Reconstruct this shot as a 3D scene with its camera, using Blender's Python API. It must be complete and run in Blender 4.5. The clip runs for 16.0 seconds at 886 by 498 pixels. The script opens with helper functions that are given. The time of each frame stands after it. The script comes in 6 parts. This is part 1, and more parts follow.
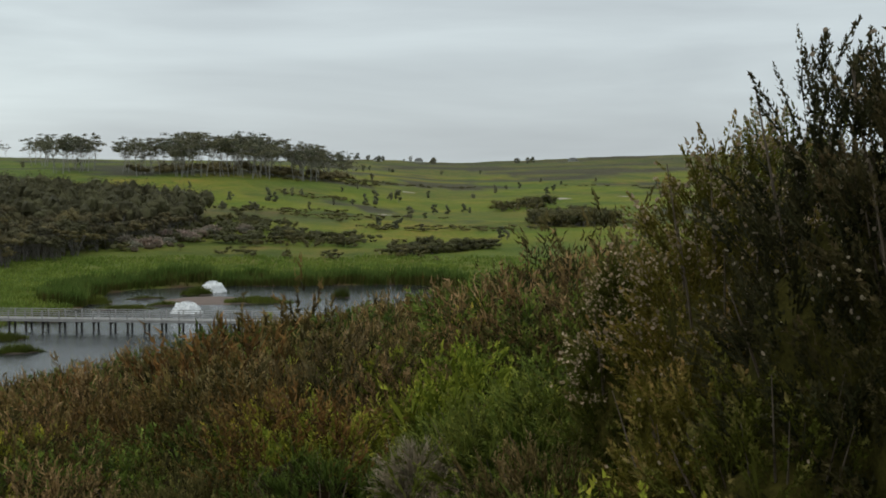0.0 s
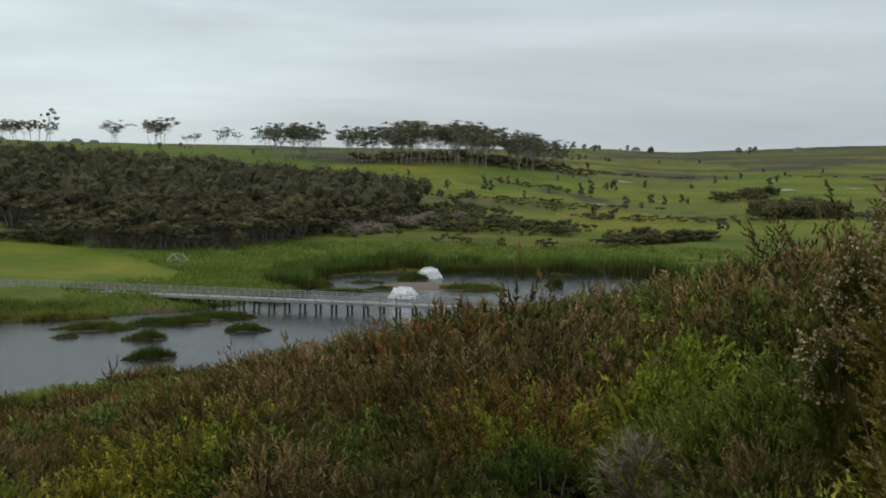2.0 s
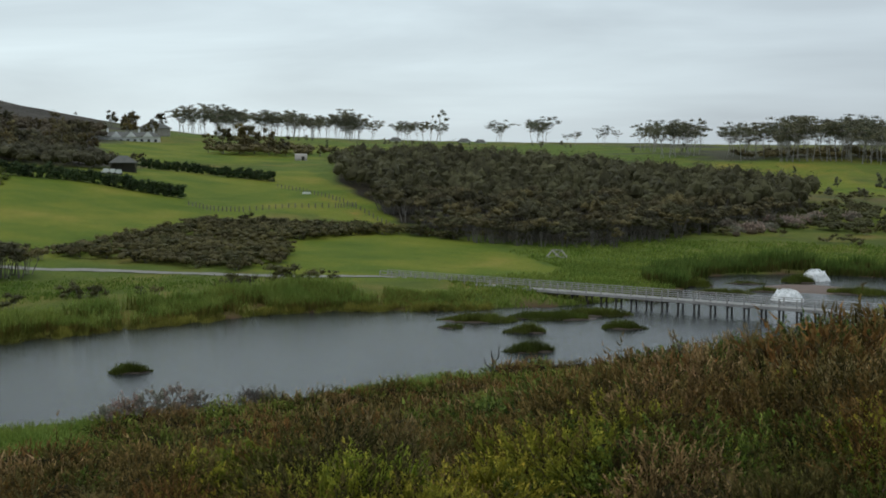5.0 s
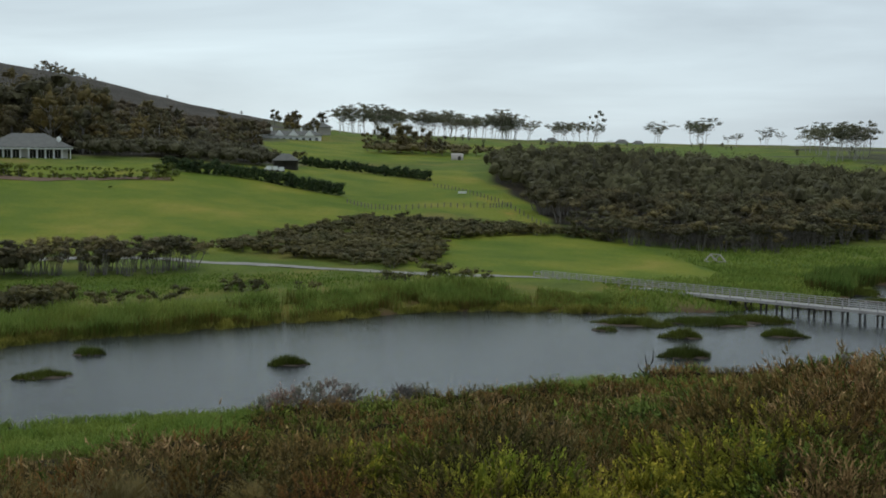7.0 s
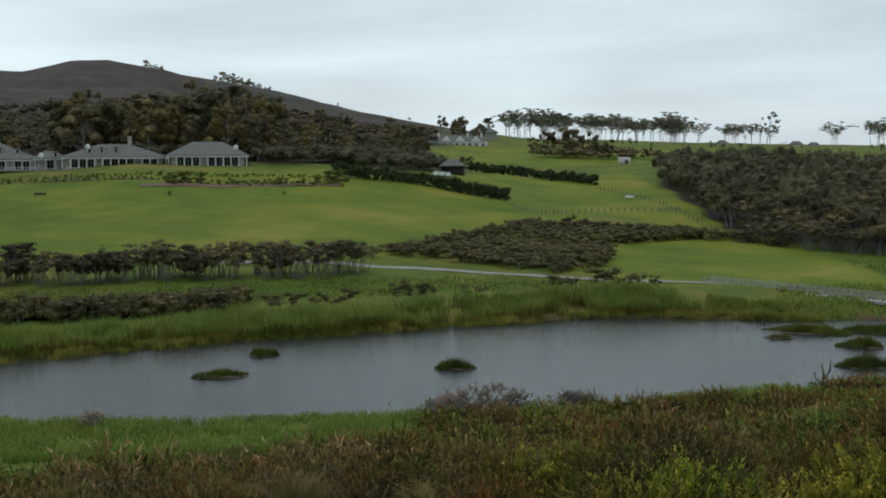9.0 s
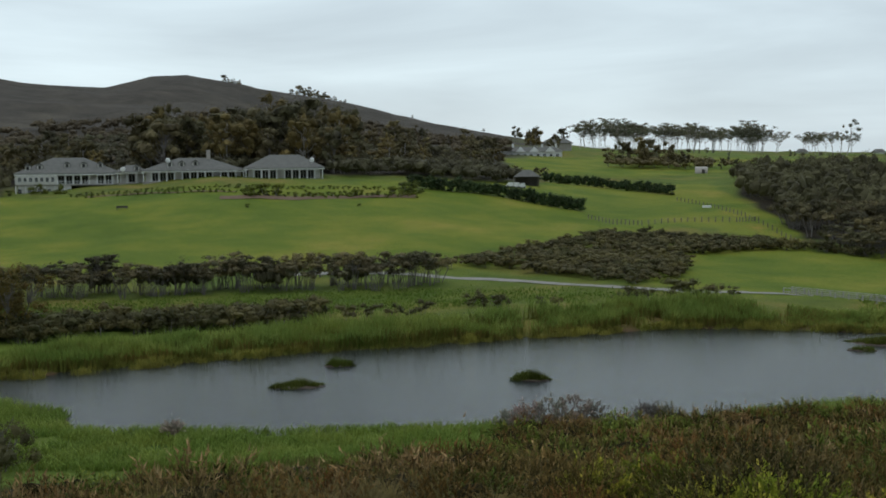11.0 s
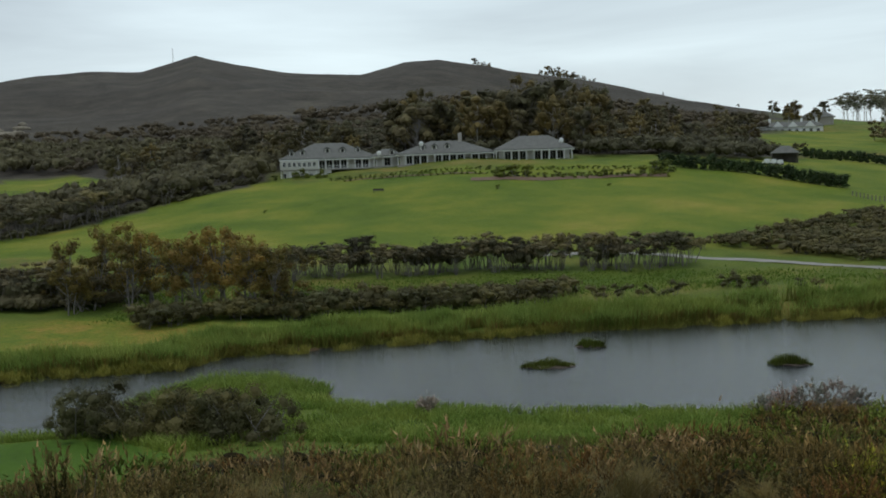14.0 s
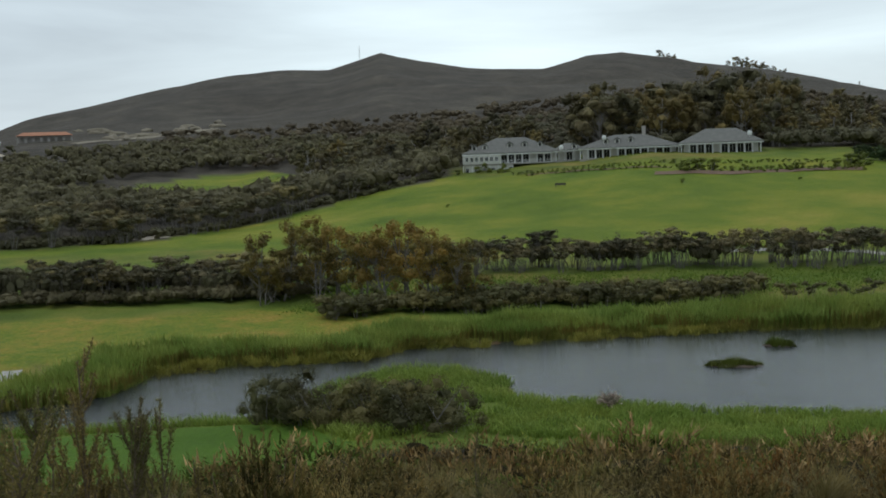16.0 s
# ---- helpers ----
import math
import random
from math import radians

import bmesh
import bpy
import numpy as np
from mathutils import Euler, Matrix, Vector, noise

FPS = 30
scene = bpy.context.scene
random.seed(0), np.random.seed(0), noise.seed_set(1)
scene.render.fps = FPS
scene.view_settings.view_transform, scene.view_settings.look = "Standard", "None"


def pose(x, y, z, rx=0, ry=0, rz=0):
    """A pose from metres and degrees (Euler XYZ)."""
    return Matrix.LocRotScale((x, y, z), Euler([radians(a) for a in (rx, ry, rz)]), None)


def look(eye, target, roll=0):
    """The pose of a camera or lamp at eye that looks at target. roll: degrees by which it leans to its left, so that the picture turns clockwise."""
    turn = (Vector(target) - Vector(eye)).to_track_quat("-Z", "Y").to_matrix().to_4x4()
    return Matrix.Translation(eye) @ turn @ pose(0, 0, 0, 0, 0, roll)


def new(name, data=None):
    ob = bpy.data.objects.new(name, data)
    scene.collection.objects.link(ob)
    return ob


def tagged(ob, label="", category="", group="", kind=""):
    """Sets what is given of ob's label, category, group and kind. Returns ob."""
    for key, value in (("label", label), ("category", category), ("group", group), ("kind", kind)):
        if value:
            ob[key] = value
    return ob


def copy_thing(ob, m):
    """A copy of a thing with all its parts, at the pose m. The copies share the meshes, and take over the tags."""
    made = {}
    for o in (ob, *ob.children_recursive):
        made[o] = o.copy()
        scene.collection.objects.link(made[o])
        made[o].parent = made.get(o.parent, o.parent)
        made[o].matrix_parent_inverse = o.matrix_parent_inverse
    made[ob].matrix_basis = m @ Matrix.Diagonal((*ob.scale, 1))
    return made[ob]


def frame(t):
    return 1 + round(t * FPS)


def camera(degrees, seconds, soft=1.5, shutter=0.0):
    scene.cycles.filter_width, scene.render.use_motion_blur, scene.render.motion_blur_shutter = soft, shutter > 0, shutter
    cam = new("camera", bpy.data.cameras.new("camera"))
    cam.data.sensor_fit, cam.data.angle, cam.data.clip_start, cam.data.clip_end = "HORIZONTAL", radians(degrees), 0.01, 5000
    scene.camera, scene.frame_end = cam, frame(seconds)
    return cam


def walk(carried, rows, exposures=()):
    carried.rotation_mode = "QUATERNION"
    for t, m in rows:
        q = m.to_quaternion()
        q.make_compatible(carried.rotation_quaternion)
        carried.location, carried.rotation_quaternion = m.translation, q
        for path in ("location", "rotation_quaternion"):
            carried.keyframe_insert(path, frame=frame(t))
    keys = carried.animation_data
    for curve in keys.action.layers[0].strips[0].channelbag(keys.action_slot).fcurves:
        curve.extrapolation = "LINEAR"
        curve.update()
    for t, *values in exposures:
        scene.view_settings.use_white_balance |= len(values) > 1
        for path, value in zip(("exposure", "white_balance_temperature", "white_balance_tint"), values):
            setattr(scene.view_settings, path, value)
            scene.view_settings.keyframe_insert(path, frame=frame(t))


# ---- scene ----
cam = camera(41.99, 16.0, 1.8)

PATH = [
    (0.0, pose(0.000, 0.000, 22.00, 86.000, 0.000, -0.000)),
    (0.5, pose(-0.018, -0.000, 22.00, 85.836, -0.060, 2.616)),
    (1.0, pose(-0.041, -0.002, 22.00, 85.715, 0.228, 5.835)),
    (1.5, pose(-0.057, -0.004, 22.00, 85.401, -0.217, 8.186)),
    (2.0, pose(-0.074, -0.007, 22.00, 85.417, -0.328, 10.647)),
    (2.5, pose(-0.094, -0.011, 22.00, 85.858, 0.063, 13.664)),
    (3.0, pose(-0.124, -0.020, 22.00, 85.211, 0.087, 18.037)),
    (3.5, pose(-0.140, -0.025, 22.00, 84.932, -0.126, 20.514)),
    (4.0, pose(-0.159, -0.033, 22.00, 85.084, -0.352, 23.439)),
    (4.5, pose(-0.178, -0.042, 22.00, 85.307, 0.031, 26.440)),
    (5.0, pose(-0.195, -0.051, 22.00, 85.274, 0.105, 29.237)),
    (7.5, pose(-0.253, -0.090, 22.00, 85.569, -0.245, 39.292)),
    (8.0, pose(-0.268, -0.103, 22.00, 85.805, 0.079, 42.039)),
    (8.5, pose(-0.278, -0.112, 22.00, 85.310, 0.070, 43.974)),
    (9.0, pose(-0.283, -0.118, 22.00, 85.476, 0.126, 45.124)),
    (11.5, pose(-0.309, -0.146, 22.00, 85.899, 0.803, 50.668)),
    (12.0, pose(-0.320, -0.159, 22.00, 85.708, 1.147, 53.033)),
    (12.5, pose(-0.327, -0.170, 22.00, 85.844, 1.420, 54.869)),
    (13.0, pose(-0.335, -0.182, 22.00, 85.514, 1.670, 56.895)),
    (13.5, pose(-0.342, -0.193, 22.00, 85.293, 1.265, 58.894)),
    (14.0, pose(-0.350, -0.207, 22.00, 85.312, 1.679, 61.082)),
    (14.5, pose(-0.358, -0.221, 22.00, 85.398, 1.783, 63.388)),
    (15.0, pose(-0.364, -0.234, 22.00, 85.421, 1.782, 65.533)),
    (15.5, pose(-0.372, -0.252, 22.00, 85.527, 1.988, 68.298)),
    (16.0, pose(-0.376, -0.264, 22.00, 85.323, 2.018, 70.063)),
]
walk(cam, PATH, [(0.0, 0.04, 6750, 10), (4.0, 0.0, 6500, 10), (8.0, 0.0, 6350, 10), (12.5, -0.04, 6350, 10), (14.5, 0.05, 6400, 10), (16.0, 0.15, 6400, 10)])

# ---- light and sky ----
world = bpy.data.worlds.new("world")
scene.world = world
world.use_nodes = True
wn, wl = world.node_tree.nodes, world.node_tree.links
wn.clear()
sky = wn.new("ShaderNodeTexSky")
sky.sky_type = "NISHITA"
sky.sun_disc = False
sky.sun_elevation, sky.sun_rotation = radians(50), radians(-60)
w_gain = wn.new("ShaderNodeVectorMath")
w_gain.operation = "SCALE"
w_gain.inputs["Scale"].default_value = 0.1
wl.new(sky.outputs[0], w_gain.inputs[0])
w_co = wn.new("ShaderNodeTexCoord")
w_map = wn.new("ShaderNodeMapping")
w_map.inputs["Scale"].default_value = (1.3, 1.3, 9.0)
wl.new(w_co.outputs["Generated"], w_map.inputs[0])
w_noise = wn.new("ShaderNodeTexNoise")
w_noise.inputs["Scale"].default_value = 1.7
w_noise.inputs["Detail"].default_value = 6.0
w_noise.inputs["Roughness"].default_value = 0.5
w_noise.inputs["Distortion"].default_value = 0.4
wl.new(w_map.outputs[0], w_noise.inputs["Vector"])
w_ramp = wn.new("ShaderNodeValToRGB")
w_ramp.color_ramp.elements[0].position, w_ramp.color_ramp.elements[0].color = 0.3, (0.43, 0.49, 0.525, 1)
w_ramp.color_ramp.elements[1].position, w_ramp.color_ramp.elements[1].color = 0.7, (0.64, 0.735, 0.77, 1)
wl.new(w_noise.outputs[0], w_ramp.inputs[0])
w_mix = wn.new("ShaderNodeMix")
w_mix.data_type = "RGBA"
w_mix.inputs[0].default_value = 0.93
wl.new(w_gain.outputs[0], w_mix.inputs[6])
wl.new(w_ramp.outputs[0], w_mix.inputs[7])
w_dot = wn.new("ShaderNodeVectorMath")
w_dot.operation = "DOT_PRODUCT"
w_dot.inputs[1].default_value = (-0.75, 0.58, 0.34)
wl.new(w_co.outputs["Generated"], w_dot.inputs[0])
w_glow = wn.new("ShaderNodeValToRGB")
w_glow.color_ramp.elements[0].position, w_glow.color_ramp.elements[0].color = 0.74, (0.98, 0.98, 1.0, 1)
w_glow.color_ramp.elements[1].position, w_glow.color_ramp.elements[1].color = 0.98, (1.32, 1.34, 1.33, 1)
wl.new(w_dot.outputs["Value"], w_glow.inputs[0])
w_mul = wn.new("ShaderNodeMix")
w_mul.data_type, w_mul.blend_type = "RGBA", "MULTIPLY"
w_mul.inputs[0].default_value = 1.0
wl.new(w_mix.outputs[2], w_mul.inputs[6])
wl.new(w_glow.outputs[0], w_mul.inputs[7])
w_back = wn.new("ShaderNodeBackground")
w_back.inputs["Strength"].default_value = 1.0
wl.new(w_mul.outputs[2], w_back.inputs[0])
w_out = wn.new("ShaderNodeOutputWorld")
wl.new(w_back.outputs[0], w_out.inputs[0])

sun_data = bpy.data.lights.new("sun", "SUN")
sun_data.energy, sun_data.angle, sun_data.color = 0.7, radians(25), (1.0, 0.96, 0.9)
sun = new("sun", sun_data)
sun.matrix_world = look((0, 0, 300), (60, 90, 0))



# ---- materials ----
def nodes_of(name, rough=0.8, spec=0.3):
    m = bpy.data.materials.new(name)
    m.use_nodes = True
    n, l = m.node_tree.nodes, m.node_tree.links
    b = n["Principled BSDF"]
    b.inputs["Roughness"].default_value = rough
    b.inputs["Specular IOR Level"].default_value = spec
    return m, n, l, b


def noise_node(n, l, scale, detail=4.0, rough=0.55, vector=None):
    t = n.new("ShaderNodeTexNoise")
    t.inputs["Scale"].default_value, t.inputs["Detail"].default_value, t.inputs["Roughness"].default_value = scale, detail, rough
    if vector is None:
        vector = n.new("ShaderNodeNewGeometry").outputs["Position"]
    l.new(vector, t.inputs["Vector"])
    return t.outputs[0]


def ramp_node(n, l, fac, stops):
    r = n.new("ShaderNodeValToRGB")
    e = r.color_ramp.elements
    while len(e) < len(stops):
        e.new(0.5)
    for k, (p, c) in enumerate(stops):
        e[k].position, e[k].color = p, (*c, 1)
    l.new(fac, r.inputs[0])
    return r.outputs[0]


def mix_node(n, l, fac, a, b, blend="MIX"):
    m = n.new("ShaderNodeMix")
    m.data_type, m.blend_type = "RGBA", blend
    for s, v in ((0, fac), (6, a), (7, b)):
        if isinstance(v, (int, float)):
            m.inputs[s].default_value = v
        elif isinstance(v, tuple):
            m.inputs[s].default_value = (*v, 1)
        else:
            l.new(v, m.inputs[s])
    return m.outputs[2]


def bump_node(n, l, b, height, strength, distance):
    k = n.new("ShaderNodeBump")
    k.inputs["Strength"].default_value, k.inputs["Distance"].default_value = strength, distance
    l.new(height, k.inputs["Height"])
    l.new(k.outputs[0], b.inputs["Normal"])


def leaf_material(name, dark, mid, light, patch=0.6, rough=0.65, spread=1.0, thinness=0.3, contrast=1.0):
    """Foliage: colour varies leaf by leaf, plant by plant and in patches."""
    m, n, l, b = nodes_of(name, rough, 0.25)
    geo = n.new("ShaderNodeNewGeometry")
    info = n.new("ShaderNodeObjectInfo")
    per_leaf = geo.outputs["Random Per Island"]
    dark, light = [tuple(0.55 * p + 0.45 * q for p, q in zip(mid, end)) for end in (dark, light)]
    c = ramp_node(n, l, per_leaf, [(0.0, dark), (0.5, mid), (1.0, light)])
    patches = noise_node(n, l, patch, 3.0)
    shade = ramp_node(n, l, patches, [(0.3, tuple(1 - contrast * q for q in (0.4, 0.42, 0.45))), (0.7, tuple(1 + contrast * q for q in (0.25, 0.25, 0.2)))])
    c = mix_node(n, l, 1.0, c, shade, "MULTIPLY")
    plant = ramp_node(n, l, info.outputs["Random"], [(0.0, (0.78 - 0.07 * spread, 0.8 - 0.07 * spread, 0.8 - 0.07 * spread)), (0.35, (0.86, 0.92, 0.84)), (0.65, (1.06, 1.0, 0.96)), (1.0, (1.15 + 0.1 * spread, 1.12 + 0.08 * spread, 1.1))])
    c = mix_node(n, l, 1.0, c, plant, "MULTIPLY")
    l.new(c, b.inputs["Base Color"])
    thin = n.new("ShaderNodeBsdfTranslucent")
    l.new(c, thin.inputs["Color"])
    blend = n.new("ShaderNodeMixShader")
    blend.inputs[0].default_value = thinness
    l.new(b.outputs[0], blend.inputs[1])
    l.new(thin.outputs[0], blend.inputs[2])
    l.new(blend.outputs[0], n["Material Output"].inputs["Surface"])
    return m


def shoot_material(name, old_shaded, fresh, tip, rough=0.7, thinness=0.15, patch=1.1):
    """Foliage of ascending shoots: dull older growth, darkened as gap shade on shrubs, fresh growth, pale tips; each
    plant differs.
    """
    m, n, l, b = nodes_of(name, rough, 0.12)
    geo, info = n.new("ShaderNodeNewGeometry"), n.new("ShaderNodeObjectInfo")
    age_shade = n.new("ShaderNodeAttribute")
    age_shade.attribute_name = "age_shade"
    c = ramp_node(n, l, age_shade.outputs["Fac"], [(0.0, old_shaded), (0.5, fresh), (1.0, tip)])
    c = mix_node(n, l, 1.0, c, ramp_node(n, l, geo.outputs["Random Per Island"], [(0.0, (0.78, 0.8, 0.8)), (1.0, (1.2, 1.18, 1.15))]), "MULTIPLY")
    c = mix_node(n, l, 1.0, c, ramp_node(n, l, noise_node(n, l, patch, 3.0), [(0.32, (0.78, 0.86, 0.8)), (0.5, (1.0, 0.98, 1.0)), (0.68, (1.25, 1.12, 1.15))]), "MULTIPLY")
    plant = ramp_node(n, l, info.outputs["Random"], [(0.0, (0.58, 0.6, 0.6)), (0.35, (0.93, 1.02, 0.86)), (0.65, (1.16, 1.0, 0.94)), (1.0, (1.36, 1.3, 1.2))])
    c = mix_node(n, l, 1.0, c, plant, "MULTIPLY")
    l.new(c, b.inputs["Base Color"])
    thin = n.new("ShaderNodeBsdfTranslucent")
    l.new(c, thin.inputs["Color"])
    blend = n.new("ShaderNodeMixShader")
    blend.inputs[0].default_value = thinness
    l.new(b.outputs[0], blend.inputs[1])
    l.new(thin.outputs[0], blend.inputs[2])
    l.new(blend.outputs[0], n["Material Output"].inputs["Surface"])
    return m


def plain_material(name, a, b_col, scale=3.0, rough=0.7, bump=0.0, metal=0.0, detail=5.0, spec=0.35):
    """A surface of two close colours, mottled at two scales."""
    m, n, l, b = nodes_of(name, rough, spec)
    b.inputs["Metallic"].default_value = metal
    f1, f2 = noise_node(n, l, scale, detail), noise_node(n, l, scale * 9, 3.0)
    f = mix_node(n, l, 0.35, f1, f2)
    l.new(ramp_node(n, l, f, [(0.32, a), (0.68, b_col)]), b.inputs["Base Color"])
    if bump:
        bump_node(n, l, b, f, 0.6, bump)
    return m


def ground_material():
    m, n, l, b = nodes_of("ground_cover", 0.9, 0.15)

    def mask(name):
        a = n.new("ShaderNodeAttribute")
        a.attribute_name = name
        return a.outputs["Fac"]
    big, mid, fine = noise_node(n, l, 0.012, 4.0), noise_node(n, l, 0.09, 5.0), noise_node(n, l, 2.2, 6.0, 0.7)
    rough_grass = ramp_node(n, l, mid, [(0.3, (0.072, 0.1, 0.016)), (0.48, (0.12, 0.14, 0.024)), (0.6, (0.185, 0.16, 0.038)), (0.75, (0.25, 0.17, 0.06))])
    lush = ramp_node(n, l, mid, [(0.3, (0.078, 0.125, 0.017)), (0.7, (0.14, 0.185, 0.027))])
    c = mix_node(n, l, ramp_node(n, l, big, [(0.42, (0, 0, 0)), (0.58, (1, 1, 1))]), rough_grass, lush)
    lawn = ramp_node(n, l, noise_node(n, l, 0.045, 7.0, 0.62), [(0.28, (0.07, 0.12, 0.012)), (0.45, (0.122, 0.168, 0.017)), (0.58, (0.176, 0.2, 0.023)), (0.74, (0.268, 0.235, 0.044))])
    c = mix_node(n, l, mask("lawn"), c, lawn)
    dry = ramp_node(n, l, mix_node(n, l, 0.55, mid, noise_node(n, l, 0.55, 5.0, 0.65)), [(0.36, (0.1, 0.162, 0.016)), (0.5, (0.185, 0.2, 0.025)), (0.64, (0.31, 0.21, 0.045))])
    c = mix_node(n, l, mask("dry"), c, dry)
    # much darker ground wherever the slope shrubs and the wood stand
    brush_floor = ramp_node(n, l, mid, [(0.3, (0.016, 0.013, 0.007)), (0.7, (0.038, 0.03, 0.016))])
    c = mix_node(n, l, mask("brush"), c, brush_floor)
    heath = ramp_node(n, l, noise_node(n, l, 0.03, 9.0, 0.74), [(0.32, (0.042, 0.037, 0.03)), (0.46, (0.06, 0.053, 0.043)), (0.57, (0.078, 0.069, 0.055)), (0.7, (0.115, 0.1, 0.072))])
    c = mix_node(n, l, mask("heath"), c, heath)
    c = mix_node(n, l, mask("tee"), c, ramp_node(n, l, mid, [(0.3, (0.055, 0.115, 0.011)), (0.7, (0.085, 0.155, 0.016))]))
    c = mix_node(n, l, mask("mud"), c, ramp_node(n, l, mid, [(0.3, (0.07, 0.045, 0.025)), (0.7, (0.13, 0.085, 0.045))]))
    speck = ramp_node(n, l, fine, [(0.3, (0.72, 0.72, 0.72)), (0.7, (1.22, 1.22, 1.22))])
    l.new(mix_node(n, l, 1.0, c, speck, "MULTIPLY"), b.inputs["Base Color"])
    hill = n.new("ShaderNodeMath")
    hill.operation = "MULTIPLY"
    hill.inputs[1].default_value = 4.0
    l.new(noise_node(n, l, 0.11, 6.0, 0.7), hill.inputs[0])
    bump_node(n, l, b, mix_node(n, l, mask("heath"), mix_node(n, l, 0.5, fine, noise_node(n, l, 0.25, 5.0, 0.65)), hill.outputs[0]), 0.8, 0.6)
    return m


def water_material():
    m, n, l, b = nodes_of("pond_water", 0.1, 0.5)
    b.inputs["Base Color"].default_value = (0.028, 0.032, 0.033, 1)
    b.inputs["IOR"].default_value = 1.33
    co = n.new("ShaderNodeNewGeometry").outputs["Position"]
    mp = n.new("ShaderNodeMapping")
    mp.inputs["Rotation"].default_value = (0, 0, radians(-35))
    mp.inputs["Scale"].default_value = (1.0, 0.5, 1.0)
    l.new(co, mp.inputs[0])
    h = mix_node(n, l, 0.35, noise_node(n, l, 2.2, 4.0, 0.6, mp.outputs[0]), noise_node(n, l, 0.4, 3.0, 0.5, mp.outputs[0]))
    bump_node(n, l, b, h, 1.0, 0.16)
    return m


M_GROUND, M_WATER = ground_material(), water_material()
M_WOOD_GREY = plain_material("weathered_timber", (0.26, 0.25, 0.24), (0.42, 0.41, 0.39), 1.5, 0.85, 0.01)
M_PILE = plain_material("dark_wet_timber", (0.035, 0.03, 0.025), (0.09, 0.08, 0.07), 2.0, 0.8, 0.01)
M_BARK = plain_material("grey_bark", (0.10, 0.09, 0.08), (0.24, 0.22, 0.2), 2.5, 0.9, 0.02)
M_BARK_PALE = plain_material("pale_bark", (0.25, 0.23, 0.21), (0.45, 0.43, 0.4), 2.5, 0.85, 0.02)
M_TWIG = plain_material("dry_twigs", (0.11, 0.08, 0.055), (0.2, 0.155, 0.11), 8.0, 0.9)
M_GRAVEL = plain_material("pale_gravel", (0.2, 0.19, 0.17), (0.34, 0.325, 0.3), 0.5, 0.95, 0.02)
M_SAND = plain_material("bunker_sand", (0.36, 0.32, 0.25), (0.48, 0.43, 0.35), 0.6, 0.95, 0.02)
# far tree foliage, lightened and greyed so the colour includes distance haze
M_CONIFER_HAZE = leaf_material("hazy_pine_foliage", (0.09, 0.092, 0.064), (0.155, 0.155, 0.105), (0.22, 0.215, 0.15), 0.06)
M_WOODLAND = leaf_material("manuka_canopy", (0.07, 0.064, 0.036), (0.132, 0.118, 0.066), (0.215, 0.19, 0.11), 0.11, spread=3.5, contrast=1.25)
M_WOOD = leaf_material("wood_canopy", (0.062, 0.056, 0.03), (0.13, 0.116, 0.062), (0.215, 0.195, 0.11), 0.17, spread=3.5, contrast=1.5)
M_BACK = leaf_material("slope_tree_foliage", (0.075, 0.066, 0.03), (0.135, 0.113, 0.048), (0.21, 0.16, 0.07), 0.1, spread=3.0, contrast=1.3)
M_EUCALYPT = leaf_material("eucalypt_foliage", (0.11, 0.1, 0.028), (0.215, 0.165, 0.046), (0.36, 0.205, 0.066), 0.2, spread=3.0, contrast=1.3)
M_HILL_SCRUB = leaf_material("hill_scrub_foliage", (0.065, 0.054, 0.035), (0.115, 0.095, 0.062), (0.18, 0.145, 0.095), 0.02, spread=1.0)
M_BUSH = leaf_material("low_bush_foliage", (0.062, 0.06, 0.025), (0.116, 0.108, 0.044), (0.185, 0.168, 0.08), 0.15, spread=2.5)
M_MOOR = leaf_material("moor_scrub_foliage", (0.07, 0.07, 0.024), (0.12, 0.115, 0.036), (0.18, 0.16, 0.06), 0.03, spread=1.5)
M_HEDGE = leaf_material("hedge_foliage", (0.022, 0.04, 0.014), (0.045, 0.075, 0.026), (0.075, 0.11, 0.04), 0.2)
M_GARDEN = leaf_material("garden_shrub_foliage", (0.07, 0.09, 0.014), (0.13, 0.16, 0.025), (0.21, 0.24, 0.045), 0.3)
M_REED = shoot_material("reed_blades", (0.18, 0.13, 0.045), (0.125, 0.19, 0.036), (0.235, 0.315, 0.09), thinness=0.4, patch=0.16)
M_SEDGE = leaf_material("brown_sedge", (0.13, 0.105, 0.034), (0.21, 0.165, 0.055), (0.32, 0.25, 0.1), 0.25)
M_FRINGE = leaf_material("pale_water_sedge", (0.14, 0.14, 0.03), (0.24, 0.24, 0.05), (0.36, 0.33, 0.09), 0.25)
# near-black filling colour that paints the shade between a shrub's shoots
M_GAP_SHADE = plain_material("shrub_gap_shade", (0.006, 0.005, 0.002), (0.034, 0.027, 0.01), 34.0, 1.0, spec=0.05)
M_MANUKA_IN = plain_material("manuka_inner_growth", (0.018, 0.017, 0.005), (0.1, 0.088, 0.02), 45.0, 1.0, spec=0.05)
# shrub shoots: first colour also paints the dark between shoots, last is pale tips
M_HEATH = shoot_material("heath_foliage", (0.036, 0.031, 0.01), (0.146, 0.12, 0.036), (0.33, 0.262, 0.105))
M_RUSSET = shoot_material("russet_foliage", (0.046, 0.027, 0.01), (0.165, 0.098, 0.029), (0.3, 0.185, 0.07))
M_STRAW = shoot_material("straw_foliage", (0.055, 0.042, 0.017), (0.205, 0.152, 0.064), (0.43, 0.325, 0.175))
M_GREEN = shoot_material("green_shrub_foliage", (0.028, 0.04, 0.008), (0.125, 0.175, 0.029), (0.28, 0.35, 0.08))
